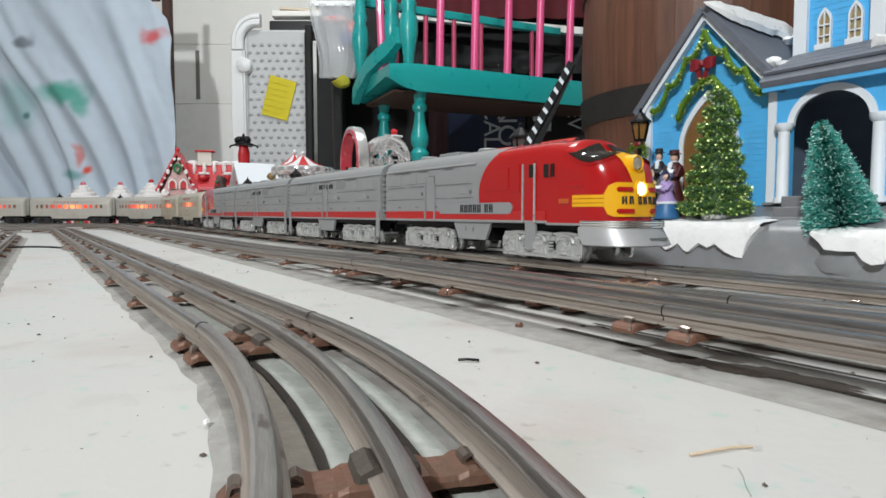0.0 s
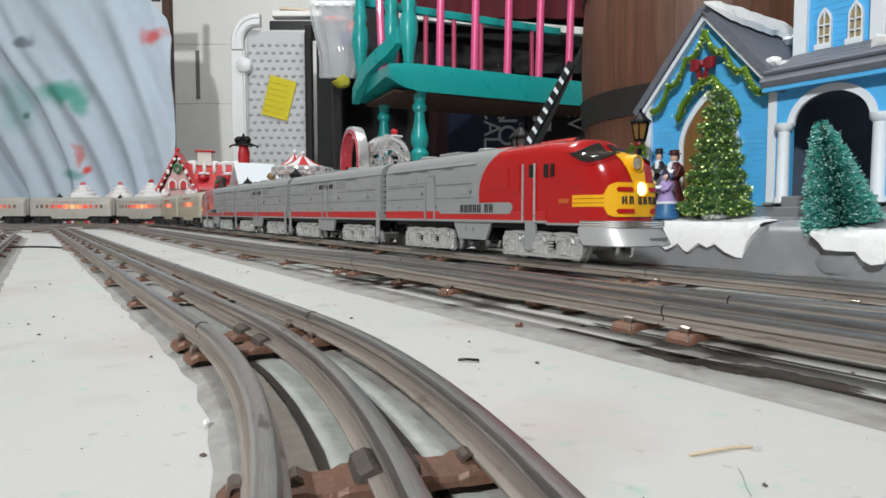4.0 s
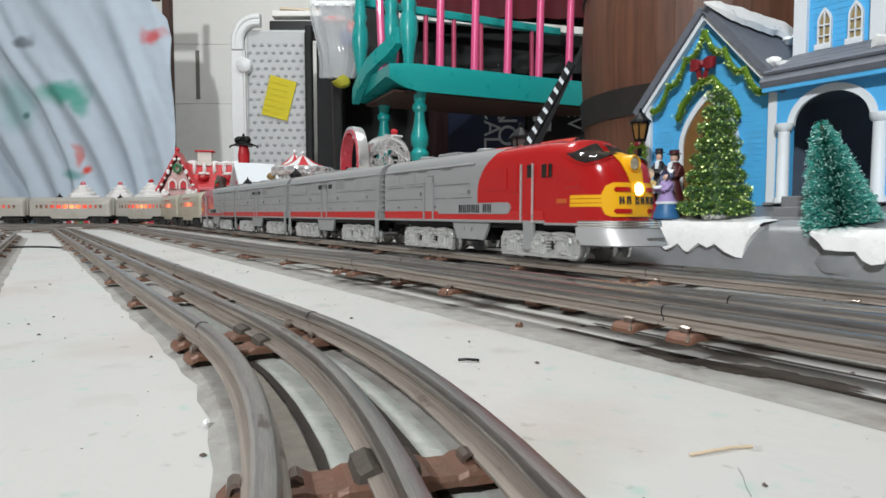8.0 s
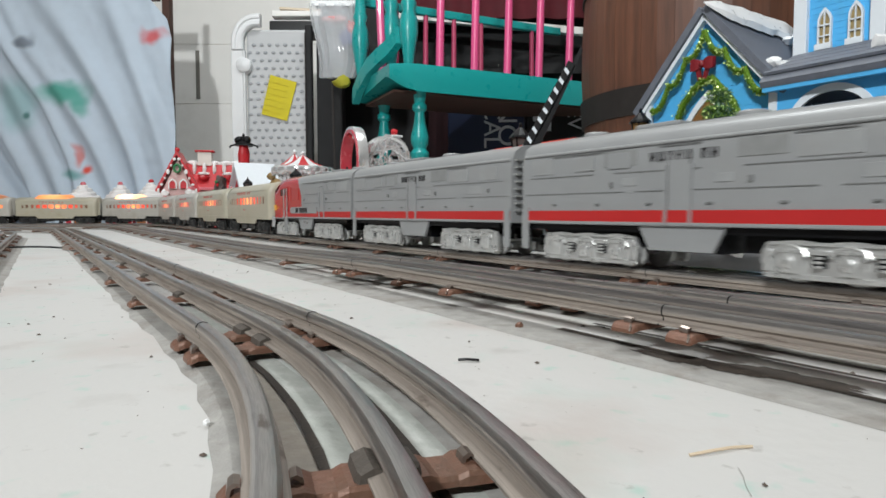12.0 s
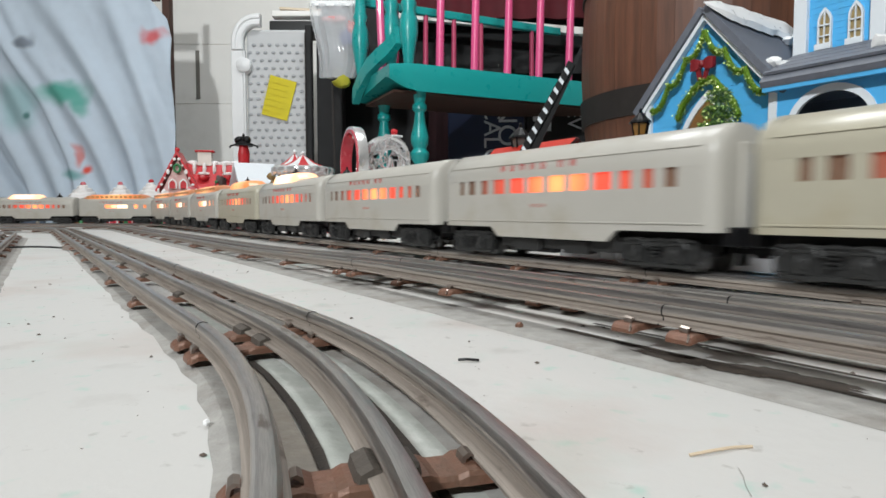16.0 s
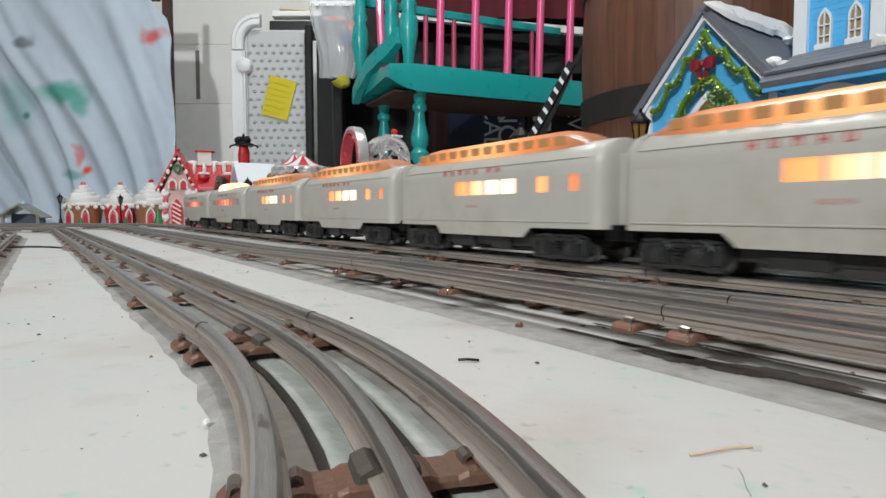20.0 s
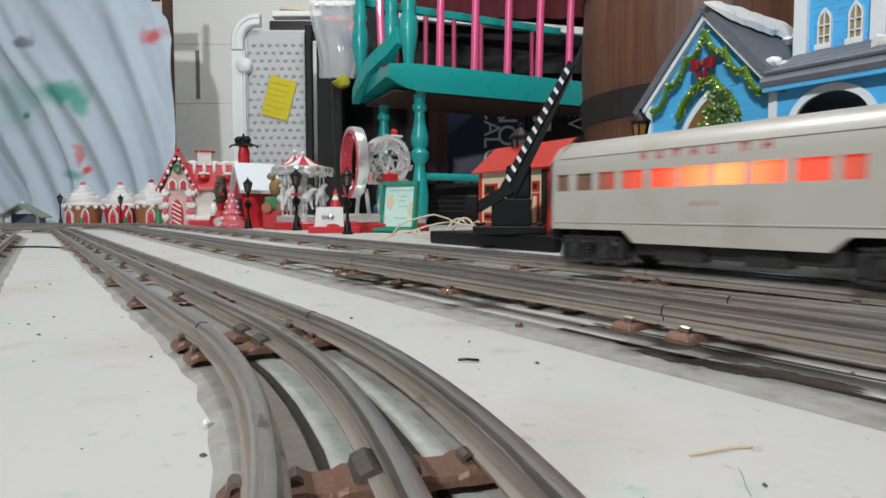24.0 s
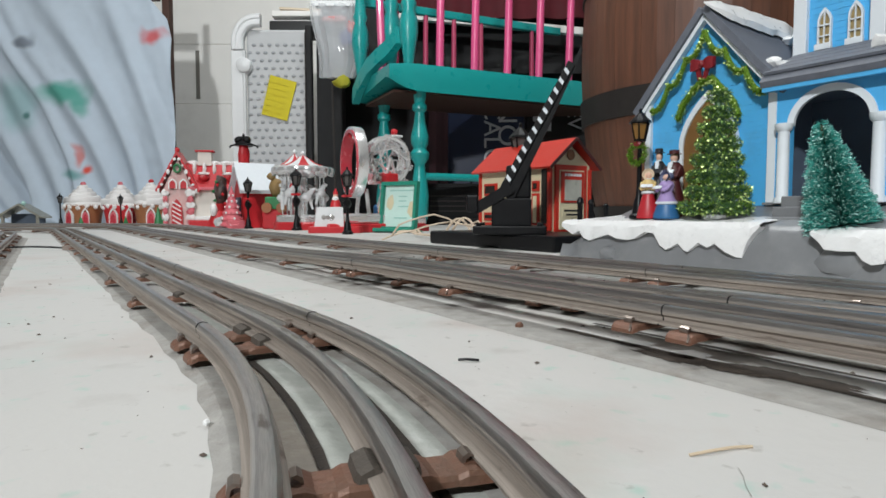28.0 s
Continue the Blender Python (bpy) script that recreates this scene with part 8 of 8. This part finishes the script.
def cloth_material():
    m = mat("pale_blue_cotton", (0.50, 0.58, 0.67), 0.9, vary=0.05, scale=30, bump=0.2, fine=900)
    nt = m.node_tree
    b = nt.nodes["Principled BSDF"]
    L = nt.links.new
    src = b.inputs["Base Color"].links[0].from_socket
    tc = nt.nodes.new("ShaderNodeTexCoord")
    nz = nt.nodes.new("ShaderNodeTexNoise")
    nz.inputs["Scale"].default_value = 9
    L(tc.outputs["Object"], nz.inputs["Vector"])
    warp = nt.nodes.new("ShaderNodeVectorMath")
    warp.operation = "MULTIPLY_ADD"
    warp.inputs[1].default_value = (0.10, 0.10, 0.10)
    L(nz.outputs["Color"], warp.inputs[0])
    L(tc.outputs["Object"], warp.inputs[2])
    for (x, z), (sx, sz), col, amt in (((-1.475, 0.505), (0.125, 0.05), (0.02, 0.30, 0.22), 0.85), ((-1.395, 0.46), (0.04, 0.05), (0.02, 0.30, 0.22), 0.7), ((-1.125, 0.73), (0.05, 0.035), (0.62, 0.06, 0.06), 0.85), ((-1.43, 0.275), (0.022, 0.035), (0.60, 0.10, 0.06), 0.7),
                                       ((-1.385, 0.225), (0.030, 0.025), (0.65, 0.06, 0.03), 0.95), ((-1.61, 0.71), (0.04, 0.03), (0.07, 0.08, 0.11), 0.7), ((-1.64, 0.425), (0.022, 0.018), (0.03, 0.06, 0.06), 0.9), ((-1.45, 0.20), (0.06, 0.03), (0.02, 0.24, 0.22), 0.7), ((-1.68, 0.47), (0.10, 0.12), (0.10, 0.35, 0.33), 0.45)):
        sub = nt.nodes.new("ShaderNodeVectorMath")
        sub.operation = "SUBTRACT"
        sub.inputs[1].default_value = (x + 0.05, 0.05, z + 0.05)
        L(warp.outputs["Vector"], sub.inputs[0])
        sc = nt.nodes.new("ShaderNodeVectorMath")
        sc.operation = "MULTIPLY"
        sc.inputs[1].default_value = (1 / sx, 0.0, 1 / sz)
        L(sub.outputs["Vector"], sc.inputs[0])
        ln = nt.nodes.new("ShaderNodeVectorMath")
        ln.operation = "LENGTH"
        L(sc.outputs["Vector"], ln.inputs[0])
        mr = nt.nodes.new("ShaderNodeMapRange")
        mr.interpolation_type = "SMOOTHSTEP"
        mr.inputs["From Min"].default_value = 1.25
        mr.inputs["From Max"].default_value = 0.3
        mr.inputs["To Max"].default_value = amt
        L(ln.outputs["Value"], mr.inputs["Value"])
        mx = nt.nodes.new("ShaderNodeMix")
        mx.data_type = "RGBA"
        mx.inputs["B"].default_value = (*col, 1)
        L(mr.outputs["Result"], mx.inputs["Factor"])
        L(src, mx.inputs["A"])
        src = mx.outputs["Result"]
    L(src, b.inputs["Base Color"])
    return m


cloth = thing("hanging_cloth", "pale blue cotton cloth with paint stains hanging in folds", "cloth")
bm = bmesh.new()
NXC, NZC = 230, 90
grid = []
for j in range(NZC + 1):
    v = j / NZC
    row = []
    for i in range(NXC + 1):
        u = i / NXC
        z_top = 0.90 - 0.035 * u - 0.07 * max(0, u - 0.93) / 0.07
        z = 0.004 + (z_top - 0.004) * v
        x = -2.05 + 0.995 * u + 0.022 * (1 - v) * u - 0.03 * (v > 0.9) * max(0, u - 0.9) * 10 * (v - 0.9) * 6
        slant = x + (0.26 + 0.30 * (1 - u)) * (v - 0.5)
        warp = slant + 0.035 * noise.noise(Vector((x * 3, v * 2.0, 3.0)))
        p = warp * 12.5 + 0.4 + 1.1 * noise.noise(Vector((warp * 3.1, v * 1.3, 8.0)))
        deep = 0.55 + 0.75 * abs(noise.noise(Vector((warp * 4.3, v * 1.1, 5.0))))
        fold = deep * (0.022 * math.sin(p) + 0.024 * math.sin(3.3 * p + 0.6) + 0.007 * math.sin(6.1 * p + 2 * v))
        # two sharp overlaps where the sheet hangs back behind itself
        over = 0.050 / (1 + math.exp(min(60, (warp + 1.580) / 0.007))) + 0.045 / (1 + math.exp(min(60, (warp + 1.815) / 0.008)))
        crumple = 0.012 * noise.noise(Vector((warp * 9, v * 3, 1.0))) + 0.002 * noise.noise(Vector((x * 26, v * 22, 4.0)))
        y = 2.40 + fold * (0.45 + 0.55 * (1 - v)) + over + crumple + 0.02 * noise.noise(Vector((x * 5, v * 3, 0))) - 0.05 * (1 - v) ** 3
        row.append(bm.verts.new((x, y, z)))
    grid.append(row)
for j in range(NZC):
    for i in range(NXC):
        bm.faces.new((grid[j][i], grid[j][i + 1], grid[j + 1][i + 1], grid[j + 1][i]))
ext = bmesh.ops.extrude_face_region(bm, geom=bm.faces[:])
bmesh.ops.translate(bm, vec=(0, 0.004, 0), verts=[v for v in ext["geom"] if isinstance(v, bmesh.types.BMVert)])
part("sheet", bm, cloth_material(), cloth, "", True)
rack = thing("cloth_rack", "dark wooden rack behind the hanging cloth", "rack")
part("rail", B((-1.60, 2.50, 0.93), (0.92, 0.05, 0.07), bevel=0.006), M_MAROON, rack)
part("upright", B((-1.105, 2.50, 0.50), (0.030, 0.04, 1.0), bevel=0.004), M_WOODB, rack)
part("upright", B((-2.05, 2.50, 0.50), (0.035, 0.04, 1.0), bevel=0.004), M_WOODB, rack)

# quilted grey panel in a white tube frame
pan = thing("quilted_panel", "grey quilted panel in a white plastic frame with yellow paper", "panel", pose(0, 2.36, 0))
part("pad", B((-0.625, 0.02, 0.37), (0.250, 0.03, 0.74), bevel=0.01), M_GREYP, pan, "grey dimpled pad")
M_DIMP = mat("grey_dimple", (0.36, 0.37, 0.39), 0.8, vary=0.1)
dm = bpy.data.meshes.new("dimple")
bm = blob(bmesh.new(), (0, 0, 0), (0.0085, 0.0022, 0.0060), 1, 0.12, 2)
bm.to_mesh(dm)
bm.free()
dm.materials.append(M_DIMP)
for j in range(20):
    for i in range(8):
        x = -0.735 + 0.030 * i + (0.015 if j % 2 else 0)
        z = 0.13 + 0.029 * j
        if x < -0.515:
            o = new("dimple", dm)
            o.parent = pan
            o.location = (x, 0.003, z)
part("frame_post", B((-0.778, -0.005, 0.3275), (0.046, 0.030, 0.655), bevel=0.004), M_WHITEP, pan, "flat white plastic post")
part("post_flange", B((-0.7505, -0.012, 0.3275), (0.008, 0.020, 0.655), bevel=0.003), M_WHITEP, pan)
bm = bmesh.new()
bend = [Vector((-0.778, 0, 0.66))] + [Vector((-0.708 - 0.070 * math.cos(a * math.pi / 16), 0, 0.69 + 0.080 * math.sin(a * math.pi / 16))) for a in range(9)] + [Vector((-0.690, 0, 0.770))]
rings = []
for i, q in enumerate(bend):
    d = (bend[min(i + 1, len(bend) - 1)] - bend[max(i - 1, 0)]).normalized()
    nrm = Vector((-d.z, 0, d.x))
    rings.append([q + nrm * w + Vector((0, y, 0)) for w, y in ((-0.023, 0.010), (0.023, 0.010), (0.023, -0.014), (0.017, -0.020), (0.006, -0.020), (0.003, -0.016), (-0.003, -0.016), (-0.006, -0.020), (-0.017, -0.020), (-0.023, -0.014))])
loft(bm, rings)
part("frame_corner", bm, M_WHITEP, pan, "rounded white corner", True)
part("frame_knob", turn(bmesh.new(), [(0.028, -0.02), (0.028, 0.016), (0.02, 0.022)], seg=24, m=Matrix.Translation((-0.752, -0.01, 0.60)) @ Matrix.Rotation(radians(90), 4, "X")), M_WHITEP, pan, "", True)
part("yellow_paper", prism(bmesh.new(), [(-0.657, 0.568), (-0.557, 0.540), (-0.596, 0.394), (-0.694, 0.420)], Matrix.Translation((0, 0.001, 0)) @ XZ, 0.003), M_PAPER, pan, "yellow paper sheet")
for k in range(6):
    part("ruled_line", B((-0.628 - 0.006 * k, -0.0035, 0.535 - 0.021 * k), (0.085, 0.001, 0.0012), Matrix.Rotation(radians(15), 3, "Y")), mat("yellow_line", (0.60, 0.50, 0.018), 0.7) if k == 0 else bpy.data.materials["yellow_line"], pan)
part("edge_post", B((-0.508, -0.005, 0.37), (0.026, 0.03, 0.76), bevel=0.006), M_BOXK, pan, "black edge")
part("edge_trim", B((-0.519, -0.022, 0.36), (0.004, 0.006, 0.72)), M_HOOP, pan)

rackb = thing("dark_shelf_unit", "black storage shelf in shadow behind the bench", "shelf")
# black board added over the white wall to fill the dark area here
part("back_board", B((0.35, 2.90, 0.55), (1.75, 0.02, 1.2)), M_BOXK, rackb)
part("upright", B((-0.44, 2.42, 0.45), (0.10, 0.04, 0.9), bevel=0.004), M_BOXK, rackb)
part("side_board", B((-0.47, 2.68, 0.45), (0.03, 0.50, 0.9)), M_BOXK, rackb)
part("top_board", B((-0.57, 2.45, 0.758), (0.20, 0.10, 0.05), bevel=0.004), M_BLACK, rackb)
part("white_edge", B((-0.56, 2.40, 0.803), (0.19, 0.05, 0.022), bevel=0.004), M_WALL, rackb, "white painted shelf edge")
part("paper_scrap", B((-0.545, 2.39, 0.820), (0.16, 0.02, 0.008), Matrix.Rotation(radians(3), 3, "Y")), M_STRAW, rackb)
part("shelf_edge", B((0.26, 2.70, 0.858), (0.95, 0.03, 0.032), Matrix.Rotation(radians(5), 3, "Y"), 0.003), M_WALL, rackb, "white shelf edge")
part("shelf_board", B((0.35, 2.80, 0.66), (1.6, 0.20, 0.02)), M_BOXK, rackb)
rc = thing("red_curtain", "dark red cloth draped over the shelf", "curtain")
bm = bmesh.new()
loft(bm, [[Vector((x, 2.745 + 0.012 * math.sin(x * 40), 0.90)), Vector((x, 2.745 + 0.02 * math.sin(x * 40 + 0.6), 1.35)), Vector((x, 2.765 + 0.02 * math.sin(x * 40 + 0.6), 1.35)), Vector((x, 2.765 + 0.012 * math.sin(x * 40), 0.90))] for x in [-0.25 + 0.02 * i for i in range(56)]])
part("drape", bm, M_REDCL, rc, "", True)
fl = thing("folded_cloth", "dark maroon cloth hanging under the bench", "cloth")
bm = bmesh.new()
loft(bm, [[Vector((x, 2.60 + 0.02 * math.sin(x * 70), 0.06)), Vector((x, 2.60 + 0.03 * math.sin(x * 60 + 1), 0.47)), Vector((x, 2.62 + 0.03 * math.sin(x * 60 + 1), 0.47)), Vector((x, 2.62 + 0.02 * math.sin(x * 70), 0.06))] for x in [-0.06 + 0.01 * i for i in range(16)]])
part("drape", bm, mat("dusky_maroon", (0.04, 0.014, 0.018), 0.9, vary=0.3, scale=20), fl, "", True)


def writing(text, parent, size, at, material):
    cu = bpy.data.curves.new("writing", "FONT")
    cu.body, cu.size, cu.extrude = text, size, 0.001
    o = bpy.data.objects.new("writing", cu)
    scene.collection.objects.link(o)
    dg = bpy.context.evaluated_depsgraph_get()
    me = bpy.data.meshes.new_from_object(o.evaluated_get(dg))
    bpy.data.objects.remove(o)
    me.materials.clear()
    me.materials.append(material)
    w = new("lettering", me)
    w.parent = parent
    w.matrix_local = at
    return w


# cartons with print standing on end
cb = thing("navy_carton", "navy blue carton with pale print, standing on end", "carton", pose(0.175, 2.52, 0, 0, 0, -4))
part("box", B((0, 0.06, 0.245), (0.31, 0.12, 0.49), bevel=0.004), M_BOXB, cb)
SIDE = Matrix.Rotation(radians(90), 4, "X") @ Matrix.Rotation(radians(-90), 4, "Z")
writing("CALO", cb, 0.098, Matrix.Translation((-0.006, -0.002, 0.490)) @ SIDE, M_PRINT)
writing("NO", cb, 0.110, Matrix.Translation((0.052, -0.002, 0.490)) @ SIDE, M_PRINT)
ck = thing("black_carton", "black carton with pale print, standing on end", "carton", pose(0.475, 2.50, 0, 0, 0, -4))
part("box", B((0, 0.06, 0.245), (0.27, 0.12, 0.49), bevel=0.004), M_BOXK, ck)
for i in range(2):
    part("print_bar", B((-0.075 + 0.03 * i, -0.0015, 0.425 - 0.02 * i), (0.018 if i else 0.07, 0.002, 0.02 if i == 0 else 0.06)), M_PRINT, ck)
writing("EV", ck, 0.08, Matrix.Translation((0.030, -0.002, 0.468)) @ SIDE, M_PRINT)

# black equipment case on the floor under the bench
kc = thing("equipment_case", "low black equipment case under the bench", "case", pose(0.045, 2.24, 0, 0, 0, 6))
part("body", B((0, 0.05, 0.075), (0.25, 0.14, 0.15), bevel=0.006), M_BOXK, kc)
part("front_panel", B((0, -0.022, 0.080), (0.23, 0.006, 0.115), bevel=0.002), M_BLACK, kc, "slightly glossy front panel")
for k in range(4):
    part("vent_slat", B((-0.03, -0.0265, 0.050 + 0.018 * k), (0.13, 0.003, 0.004)), M_HOOP, kc)
part("handle", tube(bmesh.new(), [(-0.06, -0.004, 0.148), (-0.055, -0.004, 0.170), (0.055, -0.004, 0.170), (0.06, -0.004, 0.148)], 0.005, 8), M_BLACK, kc, "", True)

# clear plastic bag hanging beside the bench
bag = thing("plastic_bag", "crumpled clear plastic bag with printed colour patches", "plastic bag", pose(-0.385, 2.26, 0.66))
bm = bmesh.new()
rings = []
for j in range(25):
    v = j / 24
    ring = []
    for i in range(40):
        a = 2 * math.pi * i / 40
        wx = 0.088 * (1 - 0.25 * (1 - v) ** 2)
        dp = 0.020 * math.sin(math.pi * min(1, 0.12 + v * 0.95)) + 0.004
        k = 1 + 0.30 * noise.noise(Vector((math.cos(a) * 2.5, math.sin(a) * 2.5, v * 1.4)))
        ring.append(Vector((wx * math.copysign(abs(math.cos(a)) ** 0.7, math.cos(a)) + 0.010 * math.sin(v * 5), dp * math.sin(a) * k + 0.006 * math.sin(i * 1.7 + v * 2), -0.125 + 0.265 * v)))
    rings.append(ring)
loft(bm, rings)
part("film", bm, M_BAG, bag, "shiny crumpled clear film", True)
part("patch", blob(bmesh.new(), (0.055, -0.006, 0.055), (0.022, 0.004, 0.022), 2, 0.3), M_LRED, bag, "red print")
part("patch", blob(bmesh.new(), (-0.01, -0.004, 0.085), (0.05, 0.004, 0.012), 3, 0.3), mat("faded_red_print", (0.5, 0.25, 0.25), 0.5), bag)
part("patch", blob(bmesh.new(), (0.04, -0.004, 0.02), (0.03, 0.004, 0.03), 5, 0.3), mat("navy_print", (0.03, 0.05, 0.2), 0.5), bag)
part("seal", B((0, 0, 0.142), (0.19, 0.004, 0.02), bevel=0.001), M_WHITEP, bag)
yc = thing("yellow_rag", "dull yellow rag below the plastic bag", "rag", pose(-0.365, 2.24, 0.515))
part("rag", blob(bmesh.new(), (0, 0, 0), (0.030, 0.02, 0.024), 6, 0.5), mat("olive_yellow_rag", (0.35, 0.33, 0.02), 0.8, vary=0.2), yc, "", True)
ch = thing("metal_chain", "thin dull metal chain hanging beside the shelf", "chain")
for i in range(46):
    part("link", B((-0.408 + 0.0002 * i, 2.28, 0.535 - 0.0105 * i), (0.010 if i % 2 else 0.006, 0.006 if i % 2 else 0.010, 0.013), bevel=0.002), M_HOOP, ch)

# ---------------------------------------------------------------- litter on the floor
straw = thing("straw_splinter", "pale straw splinter lying on the floor", "splinter")
part("stem", tube(bmesh.new(), [(0.0440, 0.1065, 0.0003), (0.0485, 0.1075, 0.0007), (0.0530, 0.1095, 0.0005), (0.0572, 0.1105, 0.0003)], 0.00030), M_STRAW, straw, "", True)
sl = thing("dark_splinter", "dark splinter lying on the floor", "splinter")
part("sliver", tube(bmesh.new(), [(0.0045, 0.176, 0.0006), (0.007, 0.1755, 0.0009), (0.0105, 0.1755, 0.0006)], 0.0004), M_BLACK, sl)
hair = thing("dark_hair", "thin dark thread lying on the floor", "thread")
part("thread", tube(bmesh.new(), [(0.0470, 0.0905, 0.0003), (0.0478, 0.0940, 0.0004), (0.0492, 0.0975, 0.0003), (0.0500, 0.1010, 0.0003)], 0.00005, 5), M_DUST, hair)
nut = thing("rust_crumb", "small brown crumb of rust on the floor", "crumb", pose(0.0285, 0.2270, 0.0012))
part("crumb", blob(bmesh.new(), (0, 0, 0), (0.0016, 0.0014, 0.0013), 3, 0.4), M_TIE, nut)
bead = thing("white_crumb", "small white crumb by the curved track", "crumb", pose(-0.0480, 0.1215, 0.001))
part("crumb", blob(bmesh.new(), (0, 0, 0), (0.0008, 0.0008, 0.0007), 3, 0.4), M_SNOW, bead)
rng = random.Random(21)
vs, fs = [], []
for _ in range(700):
    x, y = rng.uniform(-0.35, 0.45), rng.uniform(0.07, 0.7)
    r = rng.choice((0.0002, 0.0003, 0.0003, 0.0005, 0.0009)) * (0.6 + y)
    k = len(vs)
    n = 6
    a0 = rng.uniform(0, 6)
    sx = rng.uniform(0.5, 1.6)
    for i in range(n):
        a = a0 + 2 * math.pi * i / n
        q = r * rng.uniform(0.6, 1.3)
        vs.append((x + q * sx * math.cos(a), y + q * math.sin(a), 0.0002))
    vs.append((x, y, 0.0002 + r * 0.7))
    fs += [(k + i, k + (i + 1) % n, k + n) for i in range(n)]
me = bpy.data.meshes.new("floor_grit")
me.from_pydata(vs, [], fs)
me.materials.append(mat("brown_grit", (0.10, 0.075, 0.06), 0.8, vary=0.5, scale=90))
tagged(new("floor_grit", me), "scattered dark grit and dust specks on the white floor", "grit", kind="stuff")

# ---------------------------------------------------------------- the train
lead = build_a_unit("red and silver toy diesel with yellow nose and lit headlight", True)
boost_a = build_b_unit("silver toy diesel booster unit with red side stripe")
boost_b = copy_thing(boost_a, Matrix.Identity(4))
tail = build_a_unit("red and silver toy diesel cab unit running backwards", False)
coach = build_coach("cream streamlined toy coach with red-lit windows", COACH, M_GLOW)
narrow = build_coach("cream streamlined toy dome car with red-lit windows and glowing dome", COACH, M_GLOW, "hot")
domed = build_coach("yellowed cream streamlined toy coach with orange roof dome", COACH, M_GLOW, "short", M_CREAM2)
yellowed = build_coach("yellowed cream streamlined toy coach with red-lit windows", COACH, M_GLOW, "", M_CREAM2)
superd = build_coach("cream toy dome car with full-length glowing orange dome", SUPER, M_GLOWW, "long", M_CREAM, 0.150)
last_car = build_coach("cream streamlined toy coach, last of the train, with red-lit windows", LAST, M_GLOW, "", M_CREAM, 0.125)
order = [yellowed, copy_thing(yellowed, Matrix.Identity(4)), coach, copy_thing(coach, Matrix.Identity(4)), narrow, domed, superd,
         copy_thing(superd, Matrix.Identity(4)), copy_thing(superd, Matrix.Identity(4)), copy_thing(superd, Matrix.Identity(4)), copy_thing(narrow, Matrix.Identity(4)),
         last_car]

# seconds, and how far the gap between the last engine and the first car still is from the origin of the main line
GAP = [(0, 1.558), (5.8, 1.558), (6.1, 1.562), (6.5, 1.582), (7.0, 1.585), (7.5, 1.582), (8.0, 1.560), (8.5, 1.538), (9.0, 1.521), (9.5, 1.493), (10.0, 1.439), (10.5, 1.360), (11.0, 1.267),
       (11.5, 1.171), (12.0, 1.076), (12.5, 0.973), (13.0, 0.845), (13.5, 0.690), (14.0, 0.522), (14.5, 0.350), (15.0, 0.180), (15.5, 0.008), (16.0, -0.172), (16.5, -0.352), (17.0, -0.527), (17.5, -0.695), (18.0, -0.852),
       (18.5, -0.998), (19.0, -1.135), (19.5, -1.270), (20.0, -1.413), (20.5, -1.566), (21.0, -1.724), (21.5, -1.887), (22.0, -2.052), (22.5, -2.217), (23.0, -2.378), (23.5, -2.528), (24.0, -2.668), (24.5, -2.808), (25.0, -2.95),
       (25.5, -3.09), (26.0, -3.23), (26.5, -3.37), (27.0, -3.51), (27.5, -3.64), (28.0, -3.76)]
CAR_PITCH, ENGINE_PITCH = 0.2635, 0.2785


def stand(s, length, reverse=False):
    """Pose of a vehicle whose rear end stands at s, both trucks on the curve of the line."""
    xa, ya, _ = main_line(s + length * 0.18)
    xb, yb, _ = main_line(s + length * 0.82)
    a = math.atan2(yb - ya, xb - xa)
    x, y = (xa + xb) / 2 - math.cos(a) * length / 2, (ya + yb) / 2 - math.sin(a) * length / 2
    if reverse:
        x, y, a = x + math.cos(a) * length, y + math.sin(a) * length, a + math.pi
    return pose(x, y, RAIL_H, 0, 0, math.degrees(a))


def motions():
    fleet = [(lead, 0.284, 3 * ENGINE_PITCH + 0.006, False), (boost_a, 0.266, 2 * ENGINE_PITCH + 0.006, False), (boost_b, 0.266, ENGINE_PITCH + 0.006, False), (tail, 0.272, 0.006, True)]
    fleet += [(c, CL, -(i + 1) * CAR_PITCH + 0.005, False) for i, c in enumerate(order)]
    for c, length, ahead, rev in fleet:
        rows = []
        for t, u in GAP:
            slack = 0.004 if c is lead and 6.2 < t < 7.9 else 0.0
            rows.append((t, stand(0.185 - u - slack + ahead, length, rev)))
        walk(c, rows)


motions()
